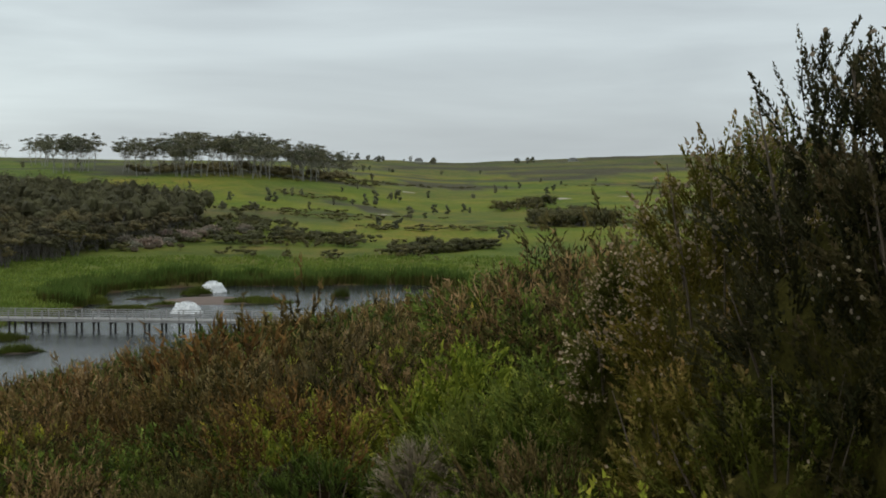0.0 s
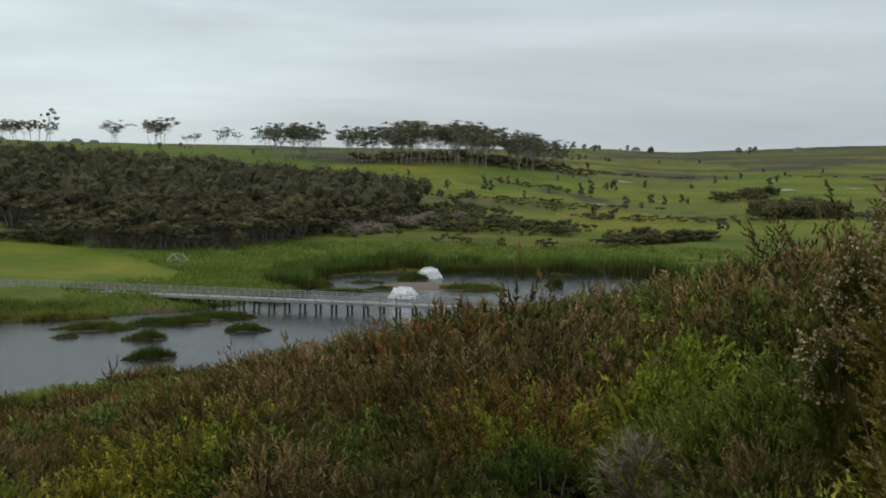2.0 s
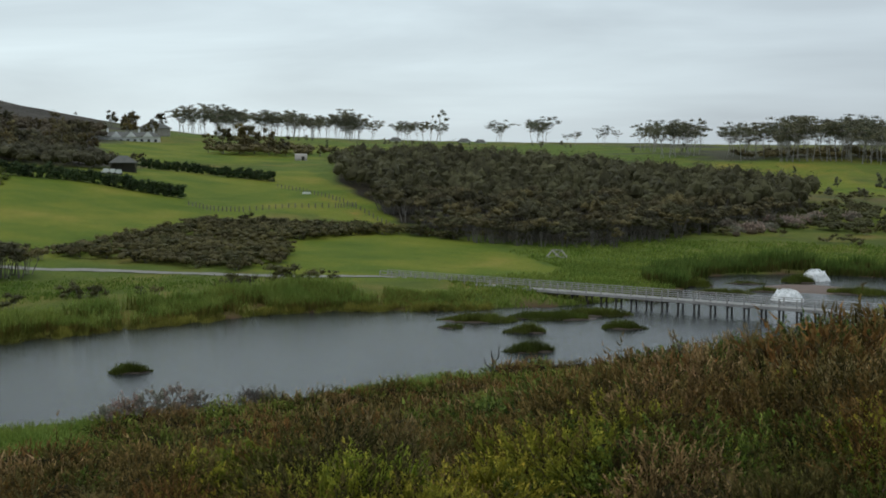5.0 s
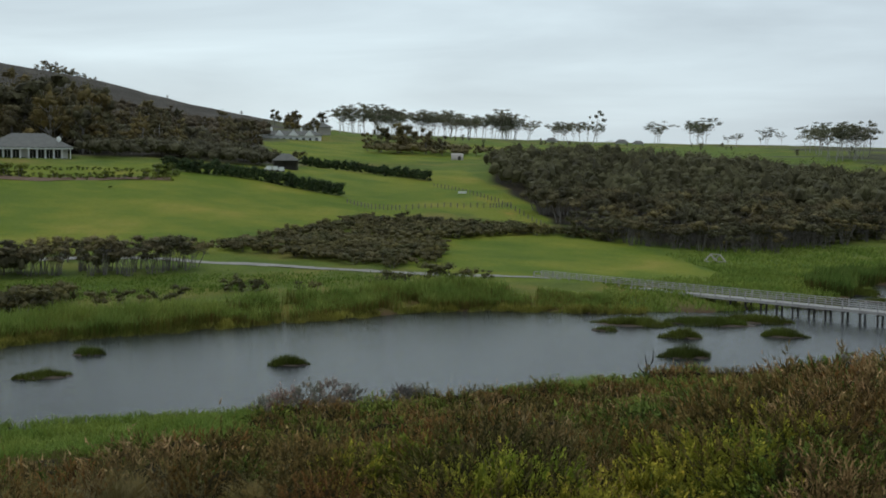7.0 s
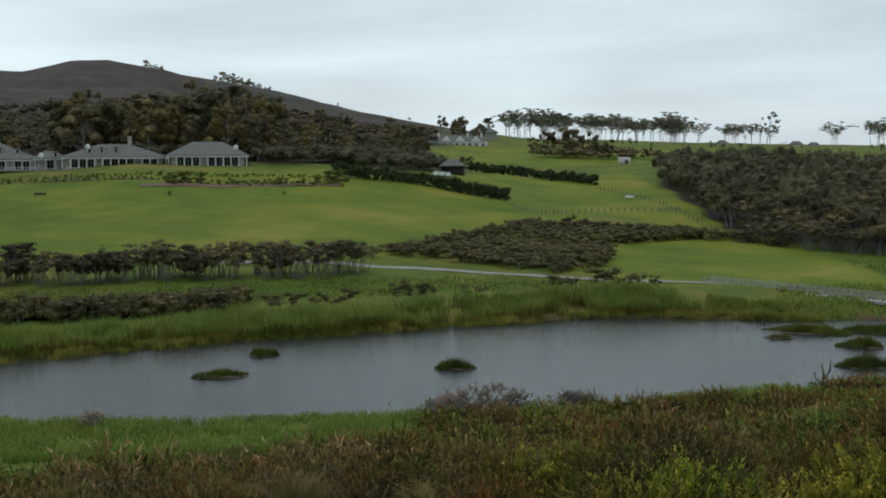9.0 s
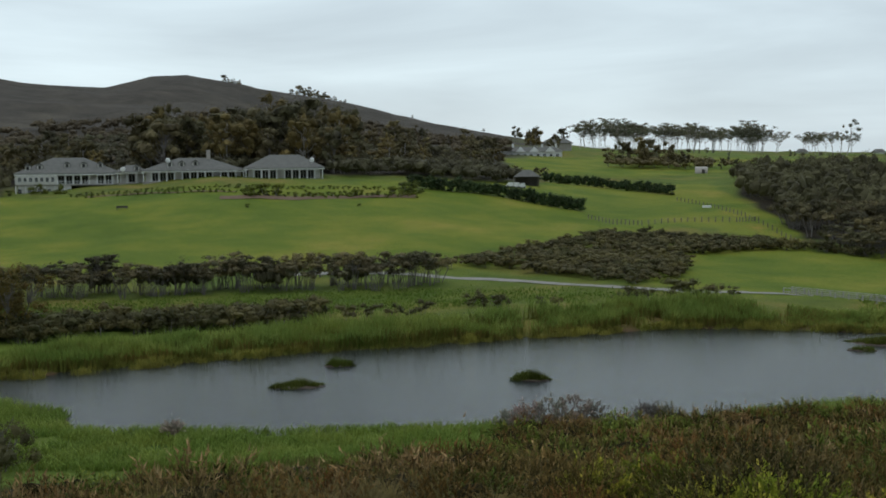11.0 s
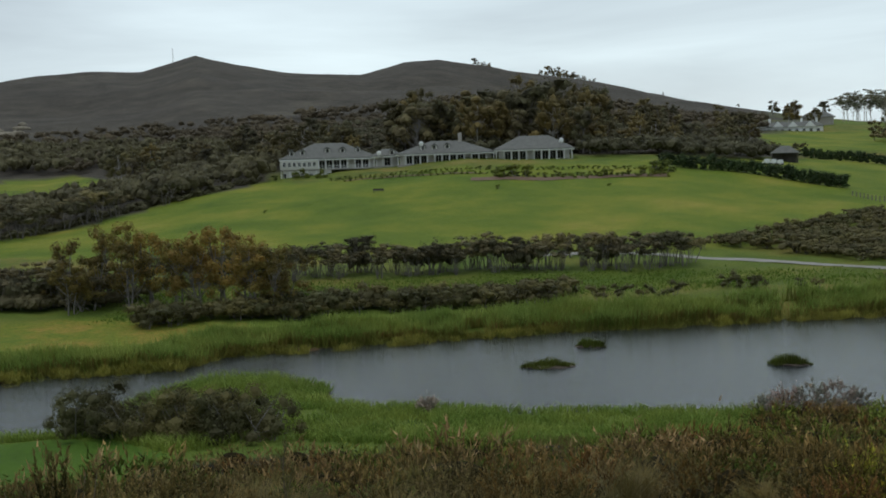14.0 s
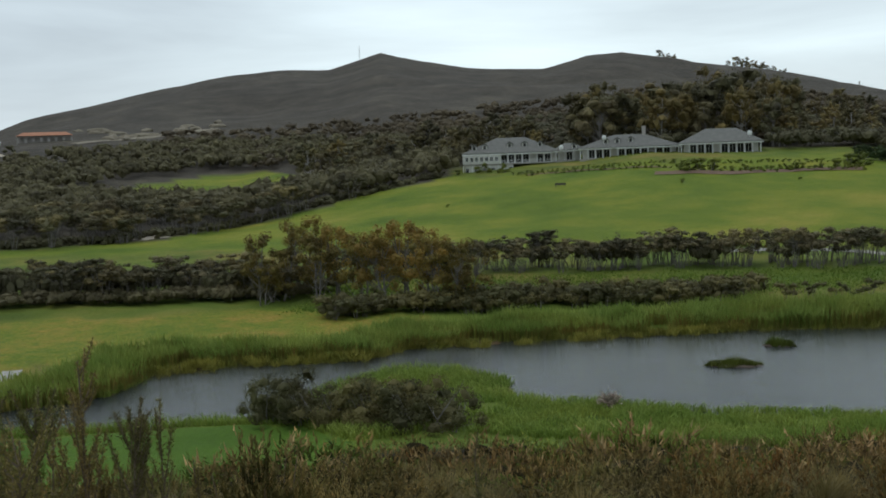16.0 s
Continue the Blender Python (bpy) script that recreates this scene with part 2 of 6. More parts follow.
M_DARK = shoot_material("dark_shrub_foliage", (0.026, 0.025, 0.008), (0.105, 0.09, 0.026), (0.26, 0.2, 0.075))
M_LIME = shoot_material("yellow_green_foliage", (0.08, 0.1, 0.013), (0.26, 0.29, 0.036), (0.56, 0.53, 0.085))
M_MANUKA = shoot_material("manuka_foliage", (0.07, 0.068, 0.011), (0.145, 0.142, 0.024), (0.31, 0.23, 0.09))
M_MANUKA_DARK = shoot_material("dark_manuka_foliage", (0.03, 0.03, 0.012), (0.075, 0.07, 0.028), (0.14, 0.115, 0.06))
M_SAPLING = shoot_material("sapling_foliage", (0.09, 0.085, 0.028), (0.2, 0.175, 0.062), (0.36, 0.3, 0.14))
M_DEAD = shoot_material("bleached_twigs", (0.1, 0.088, 0.064), (0.22, 0.195, 0.145), (0.38, 0.34, 0.265))
M_BLEACHED = shoot_material("bleached_scrub", (0.15, 0.13, 0.115), (0.31, 0.275, 0.245), (0.52, 0.47, 0.43))
M_BLOOM = leaf_material("pale_blossom", (0.3, 0.22, 0.15), (0.46, 0.36, 0.27), (0.62, 0.52, 0.42), 1.0)


# ---- lie of the land: azimuth in degrees to the left of +y, distance from the viewpoint ----
AZ = np.array([-25, -10, 0, 10, 20, 30, 45, 60, 75, 95.0])
NEAR_R = np.array([0, 8, 20, 35, 60, 85, 100, 120.0])
NEAR_Z = np.array([
    [20.4, 20.4, 20.4, 20.4, 20.4, 20.4, 20.4, 20.4, 20.4, 20.4],
    [20.0, 19.8, 19.5, 19.2, 19.0, 18.9, 18.8, 18.8, 18.8, 18.9],
    [19.5, 18.9, 18.1, 17.6, 17.0, 16.3, 15.9, 15.8, 15.8, 16.2],
    [19.0, 18.3, 17.1, 16.1, 14.7, 12.6, 12.0, 11.5, 11.0, 11.5],
    [17.5, 16.5, 13.8, 11.5, 9.6, 7.0, 6.3, 5.3, 4.3, 4.8],
    [14.0, 12.0, 8.5, 6.2, 4.6, 2.3, 1.5, 0.9, 1.5, 1.6],
    [10.0, 7.0, 4.5, 3.0, 2.0, 0.8, 0.4, 0.5, 0.7, 0.8],
    [5.0, 2.5, 1.2, 0.9, 0.7, 0.6, 0.5, 0.5, 0.5, 0.6]])
AZ_FAR = np.array([-25, -10, 0, 10, 20, 30, 40, 50, 60, 70, 80, 95.0])
FAR_R = np.array([170, 210, 260, 340, 430, 520, 650.0])
FAR_Z = np.array([
    [1.5, 1.0, 0.8, 0.8, 1.0, 1.6, 1.9, 1.9, 1.8, 1.6, 1.4, 1.4],
    [2.0, 1.5, 0.8, 0.9, 1.3, 2.4, 3.3, 4.3, 4.2, 3.4, 2.5, 2.0],
    [4.0, 3.0, 2.0, 2.0, 3.3, 4.6, 6.4, 8.8, 9.0, 6.2, 3.6, 3.0],
    [7.0, 5.0, 4.0, 6.0, 8.8, 10.5, 11.6, 18.0, 19.4, 14.5, 6.0, 5.0],
    [10.0, 6.5, 5.5, 10.5, 13.0, 17.0, 16.8, 21.0, 23.0, 21.0, 11.0, 10.0],
    [14.0, 8.5, 7.5, 18.0, 19.0, 21.0, 22.5, 26.0, 31.0, 28.0, 18.0, 17.0],
    [20.0, 12.0, 11.0, 24.0, 25.0, 27.0, 31.0, 36.0, 44.0, 40.0, 32.0, 31.0]])
# the crest of the far hills: azimuth and elevation
CREST_AZ = np.array([-30, -11, -6, -1, 4, 10, 16, 21, 28, 34, 41, 44.7, 48, 51.3, 53.8, 57.7, 61.2, 62.8, 65, 68.6, 71, 73, 75.6, 77.8, 80.5, 83.2, 86.3, 89.7, 91, 95])
CREST_EL = np.array([0.8, 0.66, 0.45, 0.28, 0.42, 0.35, 0.4, 0.5, 0.56, 0.72, 0.94, 1.4, 2.0, 2.75, 3.4, 4.0, 4.67, 4.6, 4.0, 4.2, 4.62, 5.09, 4.32, 4.38, 4.14, 3.66, 3.0, 2.2, 1.7, 0.8])
EYE_Z = 22.0
POND = [(-125, -60), (-118, -20), (-112, -2), (-114, 6), (-124, 11), (-124, 20), (-121, 33), (-125, 38), (-123, 49), (-121, 59), (-118, 71), (-115, 80),
        (-110, 94), (-103, 112), (-98, 126), (-90, 134), (-78, 141), (-66, 152), (-60, 165), (-57, 180), (-61, 196), (-56, 208), (-44, 215), (-28, 215),
        (-9, 217), (3, 212), (14, 204), (18, 190), (12, 165), (0, 140), (-15, 126), (-30, 117), (-49, 107.5), (-52.6, 98.6), (-59.5, 87.8), (-63, 77.7), (-69, 68),
        (-75.9, 61.2), (-81, 53.5), (-94, 40.5), (-101, 42), (-110, 41), (-113, 33), (-107, 26), (-98, 19), (-98, 8), (-102, -2), (-106, -20), (-110, -60)]


def vnoise(x, y, seed=0):
    """Smooth value noise from -1 to 1 with unit cells."""
    xi, yi = np.floor(x), np.floor(y)
    fx, fy = x - xi, y - yi
    fx, fy = fx * fx * (3 - 2 * fx), fy * fy * (3 - 2 * fy)

    def h(a, b):
        v = np.sin(a * 127.1 + b * 311.7 + seed * 74.7) * 43758.5453
        return (v - np.floor(v)) * 2 - 1
    return (h(xi, yi) * (1 - fx) + h(xi + 1, yi) * fx) * (1 - fy) + (h(xi, yi + 1) * (1 - fx) + h(xi + 1, yi + 1) * fx) * fy


def fbm(x, y, seed=0, octaves=4):
    return sum(vnoise(x * 2 ** k, y * 2 ** k, seed + k) / 2 ** k for k in range(octaves))


def pond_distance(x, y):
    """Metres from the shore: negative over water."""
    best, inside = np.full(x.shape, 1e9), np.zeros(x.shape, bool)
    for (ax, ay), (bx, by) in zip(POND, POND[1:] + POND[:1]):
        dx, dy = bx - ax, by - ay
        k = np.clip(((x - ax) * dx + (y - ay) * dy) / (dx * dx + dy * dy), 0, 1)
        best = np.minimum(best, np.hypot(x - ax - k * dx, y - ay - k * dy))
        cross = ((ay > y) != (by > y)) & (x < dx * (y - ay) / (dy if dy else 1e-9) + ax)
        inside ^= cross
    return np.where(inside, -best, best)


def smooth(a, b, v):
    k = np.clip((v - a) / (b - a), 0, 1)
    return k * k * (3 - 2 * k)


def land(x, y):
    """Height of the ground."""
    x, y = np.asarray(x, float), np.asarray(y, float)
    az = np.degrees(np.arctan2(-x, y))
    r = np.hypot(x, y)
    az = np.where(az < -115, 95, az)
    knots = np.concatenate([NEAR_R, FAR_R])
    cols = np.stack([np.interp(az, AZ, row) for row in NEAR_Z] + [np.interp(az, AZ_FAR, row) for row in FAR_Z])
    slope = np.gradient(cols, knots, axis=0)
    k = np.clip(np.searchsorted(knots, r) - 1, 0, len(knots) - 2)
    w = (knots[k + 1] - knots[k])
    s = np.clip((r - knots[k]) / w, 0, 1)
    idx = np.indices(r.shape)
    pick = lambda table, j: table[(j, *idx)]
    z = ((2 * s ** 3 - 3 * s ** 2 + 1) * pick(cols, k) + (s ** 3 - 2 * s ** 2 + s) * w * pick(slope, k)
         + (3 * s ** 2 - 2 * s ** 3) * pick(cols, k + 1) + (s ** 3 - s ** 2) * w * pick(slope, k + 1))
    rc = np.interp(az, [38, 52], [1000, 1400])
    zc = EYE_Z + rc * np.tan(np.radians(np.interp(az, CREST_AZ, CREST_EL)))
    f = np.clip((r - 650) / (rc - 650), 0, 1)
    hill = z + (zc - z) * f
    hill += smooth(0, 0.25, f) * smooth(1, 0.8, f) * np.clip((zc - 40) / 40, 0, 1) * 8 * fbm(x / 170, y / 170, 3)
    z = np.where(r > 650, hill, z)
    z = np.where(r > rc, zc - (zc - 4) * smooth(0, 2300, r - rc), z)
    z = z + smooth(4, 30, r) * 0.18 * fbm(x / 7, y / 7, 5, 3) + smooth(200, 400, r) * 0.7 * fbm(x / 45, y / 45, 9, 3)
    d = pond_distance(x, y) + 0.8 * vnoise(x / 4, y / 4, 2)
    shore = 0.12 + (np.maximum(z, 0.4) - 0.12) * smooth(0, 7, d)
    return np.where(d < 0, -0.1 - np.minimum(1.6, -d * 0.35), shore)


def at(az, r, lift=0.0):
    x, y = -math.sin(radians(az)) * r, math.cos(radians(az)) * r
    return Vector((x, y, float(land(np.array([x]), np.array([y]))[0]) + lift))


def in_ring(az, r, poly):
    """Which of the polar points lie in a polygon of (azimuth, distance)."""
    az, r = np.asarray(az, float), np.asarray(r, float)
    inside = np.zeros(az.shape, bool)
    for (ax, ay), (bx, by) in zip(poly, poly[1:] + poly[:1]):
        inside ^= ((ay > r) != (by > r)) & (az < (bx - ax) * (r - ay) / ((by - ay) or 1e-9) + ax)
    return inside


LAWNS = [
    [(83, 255), (76, 225), (66, 206), (50, 204), (47, 212), (41, 268), (36, 285), (32, 262), (31.5, 285), (34.5, 350), (36.2, 420), (42, 425), (50, 345), (55, 330), (66, 332), (69.5, 350), (74.7, 339), (76.4, 328), (79.5, 321), (83.5, 292), (87.5, 282), (95, 284), (95, 258)],
    [(36.8, 258), (33, 262), (28, 240), (23.3, 206), (24, 196), (30, 183), (36, 186), (39, 196), (38.2, 225)],
    [(93, 64), (93, 98), (84, 96), (78, 90), (75, 80), (79, 68)],
    [(36, 470), (45, 440), (46, 560), (38, 620), (30, 600)],
    [(86, 436), (80, 436), (76.5, 418), (76.5, 440), (79, 505), (81, 512), (86, 458)],
]
DRY = [[(95, 131), (88, 131), (80, 133), (73, 139), (70.5, 146), (74, 155), (82, 165), (95, 168)],
       [(6, 300), (-2, 300), (-1, 380), (4, 400)],
       [(35.2, 335), (33.9, 300), (32.2, 270), (30.6, 257), (31.4, 256), (33.0, 266), (34.7, 296), (35.9, 335)]]
FAIRWAYS = [[(1, 385), (-9, 370), (-12, 480), (-9, 640), (2, 620), (6, 480)], [(13, 395), (3, 395), (5, 430), (14, 470)], [(2, 290), (-9, 300), (-9, 330), (1, 320)]]
WOOD = [(34.6, 378), (33.4, 322), (31.5, 272), (29, 256), (26.5, 246), (22, 246), (18, 264), (14, 300), (11.5, 335), (12, 372), (16, 395), (21, 425), (26, 440), (31, 445), (34.6, 430)]


def build_ground():
    az = np.concatenate([np.arange(-27, 97, 0.42), np.linspace(97, 333, 60)[:-1]])
    r = np.concatenate([[0.0], np.geomspace(1.2, 4700, 300)])
    A, R = np.meshgrid(az, r, indexing="ij")
    x, y = -np.sin(np.radians(A)) * R, np.cos(np.radians(A)) * R
    z = land(x, y)
    na, nr = A.shape
    i, j = np.meshgrid(np.arange(na), np.arange(nr - 1), indexing="ij")
    i2 = (i + 1) % na
    faces = np.stack([i * nr + j, i2 * nr + j, i2 * nr + j + 1, i * nr + j + 1], -1).reshape(-1, 4)
    me = bpy.data.meshes.new("ground")
    me.from_pydata(np.stack([x, y, z], -1).reshape(-1, 3).tolist(), [], faces.tolist())
    me.shade_smooth()
    wob = 1 + 0.02 * vnoise(x / 9, y / 9, 4)
    Az = np.where(A > 180, A - 360, A)
    masks = {"lawn": np.zeros(A.shape), "dry": np.zeros(A.shape), "brush": np.zeros(A.shape), "heath": np.zeros(A.shape), "tee": in_ring(Az, R * wob, LAWNS[2]) * 1.0, "mud": 1 - smooth(0.6, 2.0, pond_distance(x, y) + 0.9 * vnoise(x / 5, y / 5, 15))}
    for poly in LAWNS + FAIRWAYS:
        masks["lawn"] = np.maximum(masks["lawn"], in_ring(Az, R * wob, poly))
    for poly in DRY:
        masks["dry"] = np.maximum(masks["dry"], (0.8 if poly is DRY[0] else 0.9) * in_ring(Az, R * wob, poly))
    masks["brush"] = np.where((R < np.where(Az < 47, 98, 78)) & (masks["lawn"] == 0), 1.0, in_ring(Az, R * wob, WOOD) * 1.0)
    slope = smooth(360, 400, R) * smooth(43.2, 45.6, Az + 1.6 * fbm(x / 40, y / 40, 77)) * (1 - masks["lawn"])
    moor = smooth(0.3, 0.5, fbm(x / 70, y / 30, 71) + 0.25) * smooth(330, 420, R) * (Az < 24)
    masks["dry"] = np.maximum(masks["dry"], 0.9 * smooth(-0.3, 0.2, fbm(x / 50, y / 28, 73)) * smooth(265, 330, R) * (Az < 16) * (1 - 0.4 * masks["lawn"]))
    far = smooth(720, 860, R + 120 * vnoise(x / 90, y / 90, 8)) * np.interp(Az, [-12, 4, 12, 20, 43, 46], [0.5, 0.35, 0.2, 0.1, 0.1, 1])
    masks["heath"] = np.maximum.reduce([slope, far, 0.85 * moor * (1 - 0.7 * masks["lawn"])])
    masks["heath"] = np.where((Az > 70) & (R > 280) & (masks["lawn"] == 0), 1.0, masks["heath"])
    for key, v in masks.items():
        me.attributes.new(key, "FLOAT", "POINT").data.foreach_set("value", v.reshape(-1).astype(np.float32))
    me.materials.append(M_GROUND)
    tagged(new("ground", me), "rolling green farmland and heath round a pond", "ground", kind="structure")


build_ground()


def grid_sheet(name, x0, x1, y0, y1, z, material):
    me = bpy.data.meshes.new(name)
    me.from_pydata([(x0, y0, z), (x1, y0, z), (x1, y1, z), (x0, y1, z)], [], [(0, 1, 2, 3)])
    me.materials.append(material)
    return new(name, me)


tagged(grid_sheet("water", -140, 30, -70, 225, 0.0, M_WATER), "dark grey wind-rippled pond water", "water", kind="structure")


# ---- helpers for shapes ----
def mesh_of(name, verts, faces, material, flat=True):
    me = bpy.data.meshes.new(name)
    me.from_pydata(verts.tolist() if hasattr(verts, "tolist") else verts, [], faces.tolist() if hasattr(faces, "tolist") else faces)
    if not flat:
        me.shade_smooth()
    me.materials.append(material)
    return me


def part_of(name, me, parent, label="", kind=""):
    ob = new(name, me)
    ob.parent = parent
    if kind:
        ob["kind"] = kind
    if label:
        ob["label"] = label
    return ob


def part(name, bm, material, parent, label=""):
    """Links a bmesh as one mesh object under a thing or a part."""
    me = bpy.data.meshes.new(name)
    bm.to_mesh(me)
    bm.free()
    me.materials.append(material)
    return part_of(name, me, parent, label)


def thing(name, label, category, place=(0, 0, 0), turn=0.0, group="", kind=""):
    ob = new(name)
    ob.matrix_world = pose(*place, 0, 0, turn)
    return tagged(ob, label, category, group, kind)


def box(bm, x0, y0, z0, x1, y1, z1):
    v = [bm.verts.new(p) for p in ((x0, y0, z0), (x1, y0, z0), (x1, y1, z0), (x0, y1, z0), (x0, y0, z1), (x1, y0, z1), (x1, y1, z1), (x0, y1, z1))]
    for f in ((3, 2, 1, 0), (4, 5, 6, 7), (0, 1, 5, 4), (1, 2, 6, 5), (2, 3, 7, 6), (3, 0, 4, 7)):
        bm.faces.new([v[k] for k in f])


def beam(bm, a, b, w, h):
    """A squared timber from a to b, w wide and h deep."""
    a, b = Vector(a), Vector(b)
    d = (b - a).normalized()
    side = d.cross(Vector((0, 0, 1)))
    side = side.normalized() if side.length > 0.05 else Vector((1, 0, 0))
    up = side.cross(d).normalized()
    v = [bm.verts.new(p + side * sx * w / 2 + up * sz * h / 2) for p in (a, b) for sx, sz in ((-1, -1), (1, -1), (1, 1), (-1, 1))]
    for f in ((3, 2, 1, 0), (4, 5, 6, 7), (0, 1, 5, 4), (1, 2, 6, 5), (2, 3, 7, 6), (3, 0, 4, 7)):
        bm.faces.new([v[k] for k in f])


def tube(points, radii, sides=5):
    """Vertices and faces of a tapered limb along a line of points."""
    points = np.asarray(points, float)
    d = np.gradient(points, axis=0)
    d /= np.linalg.norm(d, axis=1)[:, None] + 1e-9
    ref = np.where(np.abs(d[:, 2:3]) > 0.9, [[1, 0, 0]], [[0, 0, 1]])
    u = np.cross(d, ref)
    u /= np.linalg.norm(u, axis=1)[:, None] + 1e-9
    w = np.cross(d, u)
    a = np.arange(sides) * 2 * np.pi / sides
    v = points[:, None] + np.asarray(radii)[:, None, None] * (np.cos(a)[None, :, None] * u[:, None] + np.sin(a)[None, :, None] * w[:, None])
    n = len(points)
    f = [(k * sides + s, k * sides + (s + 1) % sides, (k + 1) * sides + (s + 1) % sides, (k + 1) * sides + s) for k in range(n - 1) for s in range(sides)]
    return v.reshape(-1, 3), f


def join_tubes(parts):
    vs, fs, off = [], [], 0
    for v, f in parts:
        vs.append(v)
        fs += [tuple(q + off for q in face) for face in f]
        off += len(v)
    return np.concatenate(vs), fs


def leaves(c, size, g, aspect=1.6, along=None, face=None, loose=0.55):
    """One small leaf (a triangle) at each centre: turned at random, along the given ways, or facing them."""
    n = len(c)
    a = g.normal(size=(n, 3)) if along is None else along + 0.35 * g.normal(size=(n, 3))
    if face is not None:
        q = face + loose * g.normal(size=(n, 3))
        a = np.cross(q, a) if along is None else a
    a /= np.linalg.norm(a, axis=1)[:, None] + 1e-9
    b = np.cross(a, g.normal(size=(n, 3)) if face is None else q)
    b /= np.linalg.norm(b, axis=1)[:, None] + 1e-9
    s = np.broadcast_to(np.asarray(size, float), (n,))[:, None] * g.uniform(0.7, 1.3, (n, 1))
    v = np.stack([c - b * s / aspect / 1.4 - a * s * 0.35, c + b * s / aspect / 1.4 - a * s * 0.35, c + a * s * 0.8], 1).reshape(-1, 3)
    return v, np.arange(3 * n).reshape(n, 3)


def icosahedron():
    bm = bmesh.new()
    bmesh.ops.create_icosphere(bm, subdivisions=1, radius=1)
    v, f = np.array([q.co[:] for q in bm.verts]), np.array([[q.index for q in t.verts] for t in bm.faces])
    bm.free()
    return v, f


ICO_V, ICO_F = icosahedron()


def cores(c, radii, g):
    """Uneven solid hearts of leaf clumps, one at each centre."""
    c, radii = np.asarray(c, float), np.asarray(radii, float)
    v = ICO_V[None] * (1 + 0.22 * g.normal(size=(len(c), len(ICO_V), 1))) * radii[:, None] + c[:, None]
    f = ICO_F[None] + (np.arange(len(c)) * len(ICO_V))[:, None, None]
    return v.reshape(-1, 3), f.reshape(-1, 3)


def both(a, b):
    return np.concatenate([a[0], b[0]]), np.concatenate([np.asarray(a[1]), np.asarray(b[1]) + len(a[0])])


def ball_points(g, n, centre, radii, shell=0.55, flat_under=0.0):
    p = g.normal(size=(n, 3))
    p /= np.linalg.norm(p, axis=1)[:, None]
    p *= (shell + (1 - shell) * g.random((n, 1)) ** 0.6)
    if flat_under:
        p[:, 2] = np.where(p[:, 2] < 0, p[:, 2] * (1 - flat_under), p[:, 2])
    return np.asarray(centre) + p * np.asarray(radii)


# ---- trees ----
def tree(name, label, g, height, spread, trunk_r, blobs, n_leaf, leaf, m_leaf, m_bark, base_h=0.35, flat=0.3, stems=1, blob_r=(0.3, 0.22), lean=0.06, lump=True, heart=0.58):
    """A tapered trunk with limbs, each ending in a clump of small leaves."""
    wood, pts, ways, hearts = [], [], [], []
    for s in range(stems):
        foot = np.array([g.uniform(-1, 1), g.uniform(-1, 1), 0]) * (0.12 * spread if stems > 1 else 0)
        top = foot + np.array([g.uniform(-lean, lean) * height, g.uniform(-lean, lean) * height, height * g.uniform(0.72, 0.82)])
        if stems > 1:
            top[:2] += foot[:2] * 3
        k = np.linspace(0, 1, 6)[:, None]
        line = foot + (top - foot) * k + np.sin(k * 5) * g.uniform(-0.02, 0.02, (1, 3)) * height * [[1, 1, 0]]
        line[0, 2] -= 0.4
        wood.append(tube(line, trunk_r * (1 - 0.75 * k[:, 0])))
        for _ in range(blobs // stems):
            h = g.uniform(base_h, 1.0)
            start = line[min(5, int(h * 4.2))]
            ang, out = g.uniform(0, 2 * np.pi), spread * 0.5 * g.uniform(0.25, 1.0) * (1.1 - 0.6 * abs(h - base_h - 0.2))
            end = np.array([foot[0] + (top - foot)[0] * h + np.cos(ang) * out, foot[1] + (top - foot)[1] * h + np.sin(ang) * out, height * (0.12 + 0.8 * h) * g.uniform(0.92, 1.02)])
            mid = start * 0.5 + end * 0.5 + [0, 0, -0.03 * height]
            wood.append(tube([start, mid, end], trunk_r * np.array([0.4, 0.25, 0.1]), 4))
            q = spread * blob_r[0] * g.uniform(0.6, 1.2)
            qz = spread * blob_r[1] * g.uniform(0.6, 1.1)
            pts.append(ball_points(g, n_leaf // blobs, end, (q, q, qz), 0.72, flat))
            hearts.append((*end, q * heart, q * heart, qz * heart))
            ways.append((pts[-1] - end) / (q, q, qz) + [0, 0, 0.25])
    v, f = join_tubes(wood)
    if lump:
        root = thing(name, label, "tree")
        part_of("trunk", mesh_of("trunk", v, f, m_bark, False), root)
    else:
        root = tagged(new(name, mesh_of("stem", v, f, m_bark, False)), label, "bush")
    c = np.concatenate(pts)
    hearts = np.array(hearts)
    v, f = both(leaves(c, leaf, g, face=np.concatenate(ways), loose=0.4), cores(hearts[:, :3], hearts[:, 3:], g))
    part_of("crown", mesh_of("crown", v, f, m_leaf), root, kind="stuff")
    return root


def make_kind(count, seed, **kw):
    kinds = []
    for k in range(count):
        kinds.append(tree(g=np.random.default_rng(seed + k), **kw))
    return kinds


used = set()


def place_tree(kinds, g, az, r, scale=1.0, lift=-0.1, label="", group="", name=""):
    """Stands one of a kind at a polar place; the first call of each kind moves the original."""
    src = kinds[int(g.integers(len(kinds)))]
    key = src.data.name if src.data else src.children[0].data.name
    p = at(az, r, lift)
    m = pose(*p, 0, 0, float(g.uniform(0, 360)))
    s = scale * float(g.uniform(0.88, 1.12))
    if key not in used:
        used.add(key)
        ob = src
        ob.matrix_world = m
    else:
        ob = copy_thing(src, m)
    ob.scale = (s, s, s * float(g.uniform(0.92, 1.08)))
    if name:
        ob.name = name
    return tagged(ob, label, group=group)


